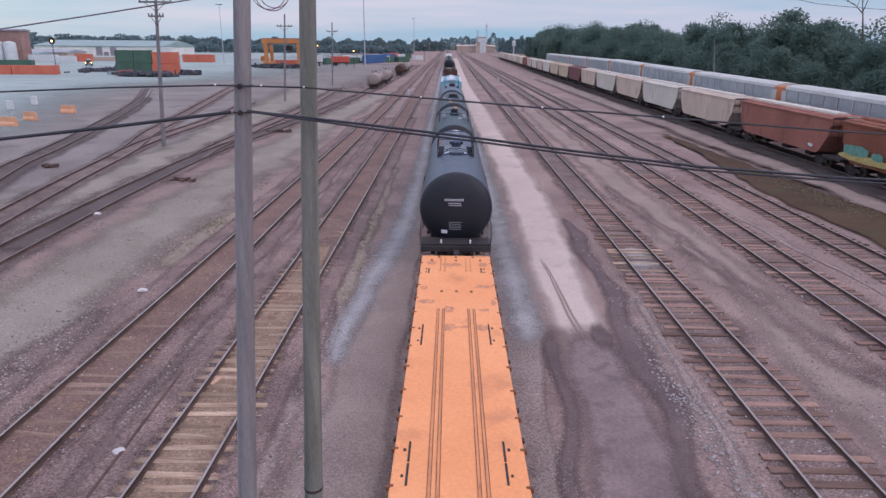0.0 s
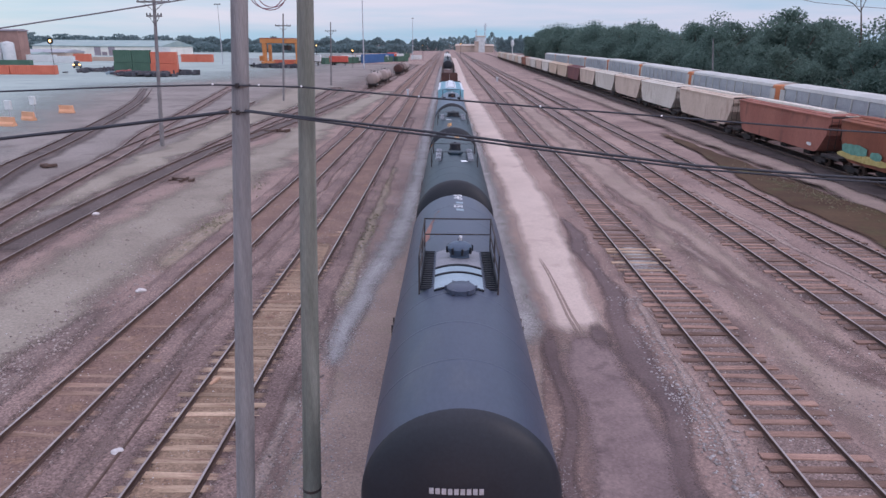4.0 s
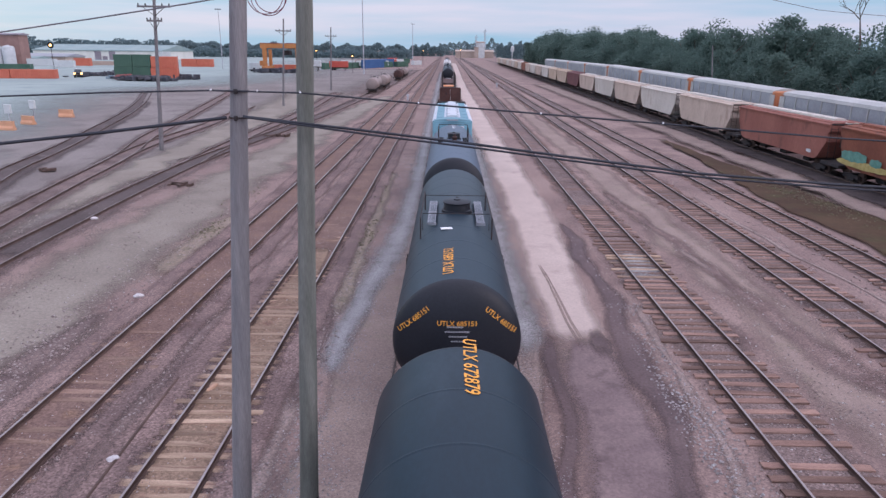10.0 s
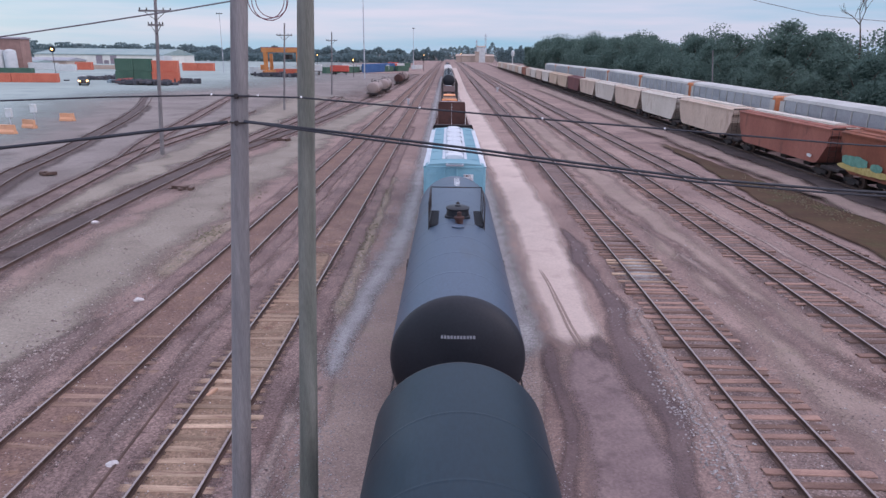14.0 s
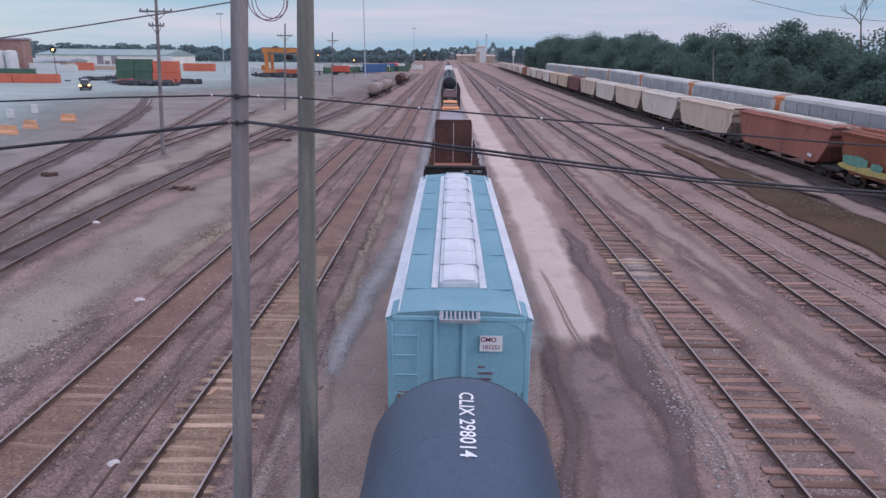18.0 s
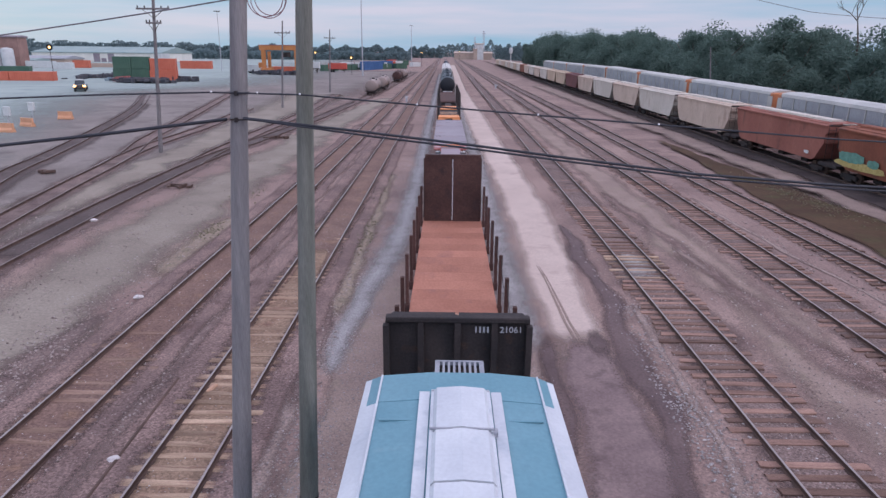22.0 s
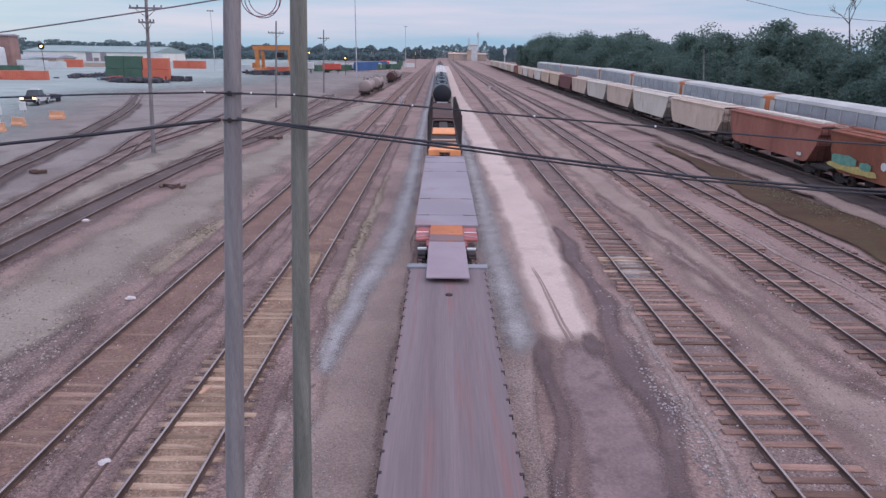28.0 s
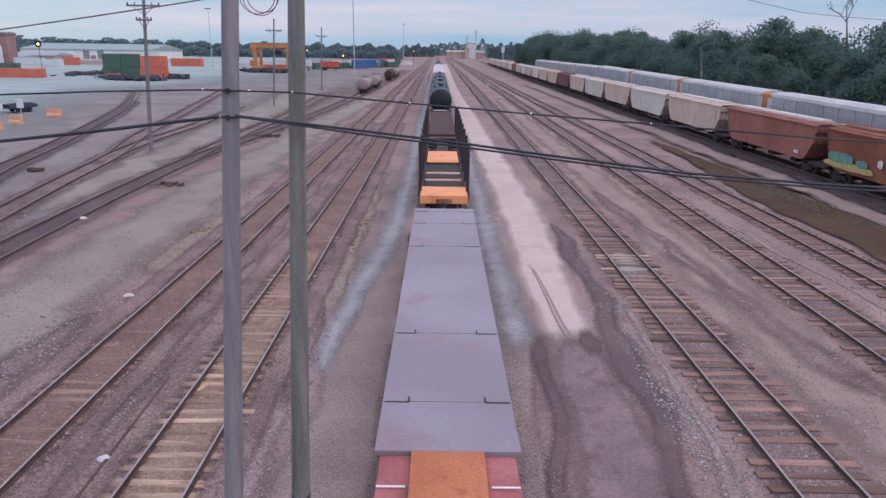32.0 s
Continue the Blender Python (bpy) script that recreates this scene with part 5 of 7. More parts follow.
def bulkhead(root, y, d, material, gap, label, up=0.0):
    """Braced end wall; d points to the car's middle."""
    bm, k = B(), 1.06 if up == 0 else 0.98
    for x in (-0.72, 0.72):
        prism(bm, [(x - 0.7, 1.12), (x + 0.7 - (0.03 if x < 0 else 0), 1.12), (x + 0.7 - (0.03 if x < 0 else 0), (4.1 if x < 0 else 3.96) + up), (x + (0.67 if x < 0 else 0.55), 4.1 + up), (x - (0.55 if x < 0 else 0.69), 4.1 + up), (x - 0.7, (3.96 if x < 0 else 4.1) + up)], y - 0.06, y + 0.06)
    bmesh.ops.scale(bm, vec=(k, 1, 1), verts=bm.verts)
    b = part("bulkhead", bm, material, root, label)
    for x in (-1.4, -0.72, 0.0, 0.72, 1.4):
        bm = B()
        prism(bm, [(x - 0.06, 1.1), (x + 0.06, 1.1), (x + 0.06, up + (4.06 if abs(x) < 1.2 else 3.9)), (x - 0.06, up + (4.06 if abs(x) < 1.2 else 3.9))], *sorted((y - d * 0.07, y - d * 0.22)))
        bmesh.ops.scale(bm, vec=(k, 1, 1), verts=bm.verts)
        part("brace", bm, material, b)
    for z, deep in ((4.04 + up, 0.2), (2.5, 0.1)):
        bm = B()
        box(bm, 0, y - d * 0.14, z, 2.8 * k, deep, 0.12, 0.02)
        part("cross_beam", bm, material, b)
    if gap:
        # white strips laid on the centre gap for the light showing through
        bm = B()
        for k in range(14):
            box(bm, 0.008 * (k % 3 - 1), y + d * 0.064, 1.3 + 0.22 * k, 0.03, 0.008, 0.19)
        part("light_gap", bm, M_WHITE, b, "white strip painted as light in the centre gap")
    return b


def flat_deck(root, h, w, z, material, planks, label="", seam=0.004):
    """A deck of cross pieces."""
    step = 2 * h / planks
    bm = B()
    box(bm, 0, 0, 0, 2 * w, step - seam, 0.06)
    me = mesh_of("deck_plank", bm, material)
    dk = B()
    box(dk, 0, 0, z - 0.16, 2 * w - 0.02, 2 * h, 0.2, 0.02)
    d = part("deck", dk, M_DARK, root, label)
    for k in range(planks):
        part("deck_plank", me, None, d, at=pose(0, -h + step * (k + 0.5), z - 0.03))
    bm = B()
    box(bm, 0, 0, 0.72, 0.6, 2 * h - 0.4, 0.46, 0.03)
    for x in (-w + 0.1, w - 0.1):
        prism(bm, [(x - 0.06, z - 0.3), (x + 0.06, z - 0.3), (x + 0.06, z - 0.08), (x - 0.06, z - 0.08)], -h, h)
        box(bm, x, 0, z - 0.45, 0.1, h, 0.4, 0.03)
    part("underframe", bm, M_DARK, root)
    return d


b7 = car("bulkhead_flatcar", "maroon bulkhead flatcar with side stakes and an empty red deck", "flatcar", 128.45, 11.0)
flat_deck(b7, 10.5, 1.46, 1.13, M_DECK, 22, "red-brown deck")
bulkhead(b7, -10.3, 1, M_DARK, False, "dark braced steel bulkhead")
bulkhead(b7, 8.95, -1, M_MAROON, True, "rusty brown bulkhead with a pale centre seam", 0.36)
put_text("21061", b7, M_GRATE, 0.19, lambda u, v: (1.1 + u, -10.54, 3.84 + v), "white numerals")
bars(b7, M_GRATE, lambda u, v: (0.48 + u, -10.54, 3.78 + v), [(-0.12, -0.09, 0, 0.13), (-0.04, 0.0, 0, 0.13), (0.04, 0.08, 0, 0.13), (0.12, 0.16, 0, 0.13)])
for x in (-1.54, 1.54):
    for k in range(9):
        stake(b7, x + random.uniform(-0.02, 0.02), -9.3 + 2.25 * k, 0.95, 2.95 if k else 2.6)
bm = B()
for k in range(9):
    y = -9.3 + 2.25 * k
    if k < 8:
        tube(bm, sag([(1.54, y, 2.7), (1.54, y + 2.25, 2.9)], 0.5, 8), 0.012, 5)
part("chain", bm, M_DARK, b7, "loose sagging tie-down chain")
bm = B()
box(bm, 0.68, -4.35, 1.15, 1.2, 2.2, 0.03, 0, rz=1.5)
part("plywood_sheet", bm, M_PLY, b7, "pale worn plywood sheet")
bm = B()
box(bm, 0.5, -6.1, 1.15, 1.9, 0.8, 0.03, 0, rz=-2)
part("plywood_sheet", bm, M_PLY, b7, "pale orange plywood strip")

# dark flatcar
d8 = car("flatcar", "dark worn flatcar with stake pockets along both edges", "flatcar", 149.5, 9.9)
flat_deck(d8, 9.3, 1.46, 1.13, M_DECK_D, 1, "worn dark deck", 0.002)
bm = B()
box(bm, 0, 0, 0, 0.10, 0.11, 0.11, 0.012)
pocket = mesh_of("stake_pocket", bm, M_DARK)
for x in (-1.47, 1.47):
    for k in range(25):
        part("stake_pocket", pocket, None, d8, at=pose(x * 0.985, -8.9 + 0.74 * k, 1.085))
bm = B()
box(bm, 0, 9.5, 1.15, 3.2, 0.42, 0.12, 0.02)
part("end_sill", bm, M_PALE_D, d8, "grey steel end sill")
bm = B()
box(bm, 0, -9.35, 1.15, 3.0, 0.2, 0.12, 0.02)
part("end_sill", bm, M_DARK, d8)
bm = B()
lathe(bm, [(0.13, 0), (0.13, 0.03), (0.08, 0.06), (0, 0.06)], 12, Matrix.Translation((0.05, 6.4, 1.13)))
part("deck_fitting", bm, M_DARK, d8, smooth=True)

# grey flatcar with a bridge plate at its end
g9 = car("flatcar", "grey steel flatcar with red ends and a hinged bridge plate", "flatcar", 174.0, 13.9)
bm = B()
box(bm, 0, 2.7, 1.06, 3.14, 22.2, 0.14, 0.012)
deck9 = part("deck", bm, M_DECK_G, g9, "grey steel deck")
for y in (-6.4, -2.4, 6.7, 10.6, 13.0):
    bm = B()
    for d in (-1, 1):
        box(bm, d * 1.22, y, 1.135, 0.6, 0.04, 0.02)
        box(bm, d * 0.93, y + 0.12, 1.135, 0.04, 0.24, 0.02)
    part("hinge_slot", bm, M_DARK, deck9)
    bm = B()
    box(bm, 0, y + 0.03, 1.131, 1.9, 0.012, 0.006)
    part("weld_seam", bm, M_DARK, deck9)
bm = B()
box(bm, 0, 0, 0.66, 0.9, 27.2, 0.5, 0.04)
for x in (-1.4, 1.4):
    box(bm, x, 2.7, 0.9, 0.1, 22, 0.24, 0.02)
part("underframe", bm, M_DARK, g9)
M_PLATE = mat("mauve_steel_plate", (0.275, 0.215, 0.245), (0.325, 0.258, 0.288), 0.5, 0.6, 0.1, 16, 0.06, 0.04, stain=(0.30, 0.215, 0.235), stain_at=0.6)
M_LIP = mat("scorched_plate", (0.155, 0.105, 0.115), (0.22, 0.145, 0.15), 0.8, 0.7, 0.1, 16, 0.15, 0.06, stain=(0.30, 0.125, 0.075), stain_at=0.56)
bm = B()
box(bm, 0, 13.8, 0.92, 3.0, 0.2, 0.16, 0.02)
part("end_sill", bm, M_RED, g9, "faded red end sill")
for d in (-1, 1):
    bm = B()
    box(bm, d * 1.11, -9.47, 0.95, 0.68, 2.14, 0.12, 0.02)
    ep = part("end_platform", bm, M_RED, g9, "faded red end platform")
    bm = B()
    rod(bm, (d * 0.86, -9.5, 1.06), (d * 1.43, -9.5, 1.06), 0.022, 6)
    part("grab_bar", bm, M_CLIP, ep, "thin white grab bar")
    bm = B()
    rod(bm, (d * 0.8, -9.98, 1.05), (d * 1.42, -10.28, 1.05), 0.016, 6)
    part("grab_bar", bm, M_GRATE, ep, "thin pale grab bar")
    bm = B()
    box(bm, d * 1.05, -11.2, 0.60, 0.52, 1.2, 0.34, 0.05)
    box(bm, d * 1.09, -12.0, 0.74, 0.40, 0.7, 0.20, 0.04)
    part("equipment_box", bm, M_DARK, g9, "dark brake gear box")
    bm = B()
    box(bm, d * 1.09, -11.9, 0.96, 0.42, 0.06, 0.11, 0.015)
    part("marker_block", bm, M_CLIP, g9, "white-painted bracket")
    bm = B()
    for y, z in ((-12.45, 0.72), (-12.75, 0.45)):
        box(bm, d * 1.12, y, z, 0.34, 0.22, 0.05, 0.01)
    for x in (0.97, 1.27):
        rod(bm, (d * x, -12.36, 0.9), (d * x, -12.86, 0.3), 0.025, 6)
    part("step", bm, M_DARK, g9, "dark hanging end step")
bm = B()
box(bm, 0, -11.05, 0.93, 1.88, 0.85, 0.10, 0.02)
part("draft_sill", bm, M_RED, g9, "red-brown end sill")
bm = B()
box(bm, 0, -9.28, 1.1, 1.56, 1.74, 0.07, 0.01)
part("hinge_plate", bm, M_RUST_O, g9, "bright orange rusty plate")
bm = B()
box(bm, 0, -10.68, 1.1, 1.6, 1.06, 0.07, 0.02)
rod(bm, (-0.8, -11.2, 1.075), (0.8, -11.2, 1.075), 0.07, 12)
part("hinge_plate", bm, M_LIP, g9, "dark scorched plate with a rounded lip")
bm = B()
box(bm, 0, -14.2, 1.24, 1.62, 5.4, 0.06, 0.015, rx=-2.0)
part("bridge_plate", bm, M_PLATE, g9, "grey-mauve hinged bridge plate")

# stake car with orange cross pieces
f10 = car("stake_flatcar", "black stake flatcar with orange end sill and bunks", "flatcar", 204.3, 14.0)
bm = B()
box(bm, 0, 0, 0.82, 1.0, 27.4, 0.5, 0.04)
for x in (-1.36, 1.36):
    box(bm, x, 0, 1.0, 0.22, 27.2, 0.34, 0.02)
for k in range(12):
    box(bm, 0, -12.5 + 2.27 * k, 0.95, 2.8, 0.3, 0.2, 0.02)
part("underframe", bm, M_DARK, f10)
for y, ln, z in ((-12.3, 2.6, 1.15), (-8.4, 0.4, 1.1), (-5.9, 0.4, 1.1)):
    bm = B()
    box(bm, 0, y, z, 2.75 if y < -12 else 2.4, ln, 0.12, 0.03)
    part("bunk", bm, M_ORANGE if y < -12 else M_PLY, f10, "scuffed orange cross piece" if y < -12 else "faded tan cross piece")
# added plate, dark in place of the shade in the open gaps
bm = B()
box(bm, 0, -4.8, 1.03, 2.5, 12.2, 0.06, 0.01)
part("deck_plate", bm, M_DARK, f10, "added black plate standing for the shaded gaps between bunks")
bm = B()
box(bm, 0, 0.9, 1.18, 2.4, 5.4, 0.12, 0.03)
part("bunk", bm, M_ORANGE, f10, "scuffed orange cross piece")
bm = B()
box(bm, 0, 12.4, 1.2, 2.4, 1.5, 0.1, 0.02)
part("deck_plate", bm, M_MAROON, f10, "rusty brown deck plate")
bm = B()
box(bm, 0, -13.66, 0.98, 2.8, 0.08, 0.5, 0.02)
part("end_sill", bm, M_ORANGE, f10, "scuffed orange end sill")
for x in (-1.42, 1.42):
    for k in range(8):
        stake(f10, x, -12.2 + 3.5 * k, 0.9, 4.1, M_DARK, 0.13)
b11 = car("flatcar", "brown flatcar with a rusty deck", "flatcar", 233.0, 13.4)
flat_deck(b11, 12.9, 1.4, 1.13, M_MAROON, 20, "rusty brown deck")
for x in (-1.42, 1.42):
    for k in range(2):
        stake(b11, x, -11.5 + 2.5 * k, 0.95, 3.6, M_DARK)
s = 248.4
for k in range(4):
    far = tank_car(s, s + 15.4, M_TANK, "grate" if k % 2 else "rail", "black tank car far down the train", seed=9 + k)
    bm = B()
    box(bm, 0, -8.72, 1.14, 1.9, 0.05, 0.1, 0.01)
    part("reflector_bar", bm, M_CLIP, far, "white reflector bar")
    s += 17.6
M_HOP_W = mat("off_white_hopper", (0.50, 0.49, 0.48), (0.62, 0.61, 0.60), 0.4, 0.7, 0, 10, 0.1, 0.05, stain=(0.40, 0.33, 0.29))
for k in range(5):
    covered_hopper(s, s + 16.2, M_HOP_W, M_HOP_W, M_HOP_W, "off-white covered hopper car far down the train", posts=False, hatches=6)
    s += 18.0
for k in range(4):
    tank_car(s, s + 15.4, M_TANK_2, "rail", "dark tank car far down the train", seed=19 + k)
    s += 17.6

# the yellow flatcar that passes first
o1 = car("flatcar", "bright yellow-orange flatcar with rail channels on its deck", "flatcar", 11.55, 14.0)
bm = B()
box(bm, 0, 0, 1.03, 2.74, 27.0, 0.2, 0.02)
dk = part("deck", bm, M_ORANGE, o1, "bright yellow-orange steel deck")
bm = B()
box(bm, 0, 0, 0.62, 0.9, 26, 0.5, 0.04)
part("underframe", bm, M_DARK, o1)
M_SCUFF = mat("scuffed_deck_paint", (0.50, 0.215, 0.105), (0.66, 0.28, 0.13), 1.2, 0.7, 0, 14, 0.2, 0.1, stain=(0.24, 0.12, 0.09), stain_at=0.6, stretch=(3, 0.4, 1))
for x in (-0.515, 0.465):
    for dx in (-0.085, 0.085):
        bm = B()
        box(bm, x + dx, -2.7, 1.133, 0.075, 21.3, 0.012)
        ch = part("chain_channel", bm, M_SCUFF, dk, "scuffed chain channel")
        bm = B()
        for e in (-0.035, 0.035):
            box(bm, x + dx + e, -2.7, 1.140, 0.012, 21.3, 0.012)
        part("channel_lip", bm, M_RUST, ch)
        bm = B()
        box(bm, x + dx, 12.4, 1.134, 0.05, 1.6, 0.012)
        part("chain_channel", bm, M_SCUFF, dk)
for k, (x, y, rx, ry) in enumerate(((-0.26, 7.9, 0.2, 0.3), (0.88, 7.87, 0.22, 0.12), (-0.25, 6.5, 0.24, 0.28), (0.17, 6.54, 0.2, 0.1), (0.77, 6.5, 0.2, 0.25), (-1.15, 9.83, 0.14, 0.18), (-1.0, 8.55, 0.3, 0.2), (0.95, 10.0, 0.34, 0.2), (1.22, 8.5, 0.1, 0.25), (-0.19, 12.4, 0.42, 0.22), (-0.95, 12.57, 0.2, 0.3), (1.05, 12.4, 0.2, 0.25))):
    rb, bm = random.Random(200 + k), B()
    vs = [bm.verts.new((x + rx * math.cos(a) * rb.uniform(0.7, 1.15), y + ry * math.sin(a) * rb.uniform(0.6, 1.2), 1.1315 + 0.0002 * k)) for a in np.linspace(0, 2 * math.pi, 18, endpoint=False)]
    bm.faces.new(vs)
    part("rust_stain", bm, M_SMUDGE, dk, "thin grey-brown smudge")
bm = B()
box(bm, 0, 0, 0, 0.15, 0.09, 0.115, 0.012)
lug = mesh_of("tie_down_lug", bm, M_RUST)
bm = B()
box(bm, 0, 0, 0, 0.06, 0.12, 0.08, 0.01)
small = mesh_of("tie_down_lug", bm, M_DARK)
for x in (-1.36, 1.36):
    for k in range(21):
        part("tie_down_lug", lug, None, o1, at=pose(x, -12.0 + 1.23 * k, 1.08))
        if k % 3:
            part("tie_down_lug", small, None, o1, at=pose(x * 1.025, -11.6 + 1.23 * k, 1.08))
for x, y, ln in ((-1.04, 5.97, 1.4), (0.96, 6.04, 1.4), (-1.05, -0.2, 1.45), (0.95, -0.15, 1.45), (-1.03, 11.65, 0.55), (0.95, 11.7, 0.55)):
    bm = B()
    box(bm, x, y - ln * 0.26, 1.137, 0.045, ln * 0.48, 0.016)
    box(bm, x, y + ln * 0.26, 1.137, 0.045, ln * 0.48, 0.016)
    box(bm, x + (0.1 if x > 0 else -0.1), y + ln * 0.3, 1.137, 0.06, 0.08, 0.016)
    box(bm, x + (0.1 if x > 0 else -0.1), y - ln * 0.3, 1.137, 0.05, 0.07, 0.016)
    part("deck_slot", bm, M_DARK, dk)
bm = B()
for y, wx in ((13.3, 0.85), (12.9, 1.2), (9.5, 0.64),):
    for k in range(3):
        box(bm, wx * (k - 1) * 0.8, y, 1.136, 0.1, 0.14, 0.012)
part("rust_pit", bm, M_RUST, dk, "dark rusty sockets")


# ---- standing cars on the right-hand tracks ----
def on_row(y, x=31.2, slope=0.35, z=RAIL_TOP):
    return pose(x + math.tan(radians(slope)) * y, y, z, 0, 0, -slope)


def paint(name, a, b, stain):
    return mat(name, a, b, 0.35, 0.8, 0, 8, 0.14, 0.08, stain=stain, stain_at=0.58, stretch=(1, 1, 0.45))


P_RED = paint("faded_red_hopper", (0.24, 0.085, 0.065), (0.33, 0.13, 0.10), (0.17, 0.075, 0.06))
P_RUST = paint("rusted_hopper", (0.19, 0.062, 0.038), (0.28, 0.10, 0.06), (0.11, 0.05, 0.04))
P_MAROON = paint("maroon_hopper", (0.13, 0.045, 0.05), (0.18, 0.07, 0.07), (0.10, 0.045, 0.045))
P_BEIGE = paint("beige_hopper", (0.50, 0.385, 0.315), (0.58, 0.46, 0.385), (0.38, 0.27, 0.22))
P_GREY = paint("pale_grey_hopper", (0.53, 0.475, 0.42), (0.61, 0.555, 0.50), (0.42, 0.34, 0.28))
P_TAN = paint("tan_hopper", (0.48, 0.36, 0.27), (0.56, 0.43, 0.33), (0.38, 0.27, 0.20))
ROW = [(22.0, P_RUST, "rust-brown covered hopper car with graffiti"), (40.2, P_RUST, "rust-brown covered hopper car with graffiti"), (58.9, P_RED, "faded red covered hopper car"), (77.9, P_BEIGE, "dusty beige covered hopper car"),
       (96.5, P_GREY, "pale grey covered hopper car"), (114.5, P_BEIGE, "dusty beige covered hopper car"), (132.5, P_GREY, "pale grey covered hopper car"), (150.5, P_BEIGE, "dusty beige covered hopper car"),
       (168.5, P_MAROON, "dark maroon covered hopper car"), (186.5, P_TAN, "tan covered hopper car"), (204.5, P_TAN, "tan covered hopper car"), (222.5, P_GREY, "pale grey covered hopper car"), (240.5, P_BEIGE, "dusty beige covered hopper car"),
       (258.5, P_GREY, "pale grey covered hopper car"), (276.5, P_BEIGE, "dusty beige covered hopper car"), (294.5, P_RUST, "rust-brown covered hopper car"), (312.5, P_GREY, "pale grey covered hopper car"), (330.5, P_TAN, "tan covered hopper car"), (348.5, P_GREY, "pale grey covered hopper car")] + [(366.5 + 18 * k, (P_BEIGE, P_GREY, P_TAN)[k % 3], ("dusty beige covered hopper car", "pale grey covered hopper car", "tan covered hopper car")[k % 3]) for k in range(7)]
G_TEAL = mat("teal_graffiti", (0.10, 0.235, 0.19), (0.14, 0.31, 0.25), 2.5, 0.7, 0, 10, 0.15, 0.02)
G_YELLOW = mat("yellow_graffiti", (0.40, 0.31, 0.11), (0.50, 0.40, 0.16), 2.5, 0.7, 0, 10, 0.15, 0.02)
G_PALE = mat("white_graffiti", (0.55, 0.55, 0.55), (0.65, 0.65, 0.66), 2.5, 0.7, 0, 10, 0.15, 0.02)
def blob(root, material, name, y0, z0, ly, lz, seed, label):
    """A sprayed patch on a car's side, with lobes."""
    rnd, bm = random.Random(seed), B()
    n = 26
    vs = [bm.verts.new((-1.60, y0 + ly * math.cos(a) * (0.9 + 0.14 * rnd.random()), z0 + lz * (1 if math.sin(a) > 0 else -1) * abs(math.sin(a)) ** 0.6 * (0.82 + 0.22 * rnd.random()))) for a in np.linspace(0, 2 * math.pi, n, endpoint=False)]
    bm.faces.new(vs)
    part(name, bm, material, root, label, at=pose(-0.012 * (1 + seed % 3), 0, 0))


MADE = {}
for y, body, label in ROW:
    if (body.name, label) in MADE:
        c = copy_thing(MADE[body.name, label], on_row(y + 2.0))
    else:
        c = covered_hopper(-8.6, 8.6, body, body, P_GREY if body in (P_BEIGE, P_GREY, P_RED) else body, label, moving=False, at=on_row(y + 2.0), group="standing hopper cars", hatches=8, w=1.6, posts=False)
        MADE[body.name, label] = c
        if "graffiti" in label:
            blob(c, G_YELLOW, "graffiti", 5.2, 1.55, 3.1, 0.30, 0, "yellow sprayed lettering")
            blob(c, G_TEAL, "graffiti", 6.2, 2.05, 1.7, 0.42, 1, "teal sprayed lettering")
            blob(c, G_TEAL, "graffiti", 3.6, 1.95, 0.7, 0.3, 4, "teal sprayed lettering")
            blob(c, G_PALE, "graffiti", 1.6, 2.3, 0.3, 0.3, 5, "small pale sprayed scribble")
        if body is P_RED:
            blob(c, G_PALE, "graffiti", -6.2, 1.6, 0.4, 0.15, 5, "small pale sprayed scribble")


P_RACK = mat("galvanised_rack", (0.29, 0.31, 0.34), (0.37, 0.39, 0.42), 0.3, 0.7, 0.1, 6, 0.12, 0.05, stain=(0.30, 0.30, 0.33))
P_RACK_R = mat("pale_rack_roof", (0.40, 0.40, 0.39), (0.48, 0.475, 0.46), 0.3, 0.75, 0, 6, 0.1, 0.05, stain=(0.36, 0.34, 0.33))
P_GOLD = mat("orange_rack_end", (0.46, 0.175, 0.085), (0.55, 0.235, 0.12), 0.5, 0.7, 0, 6, 0.12, 0.05, stain=(0.40, 0.2, 0.12))
P_RACK_B = mat("blue_grey_panel", (0.22, 0.27, 0.33), (0.29, 0.34, 0.40), 0.4, 0.7, 0, 6, 0.12, 0.05)


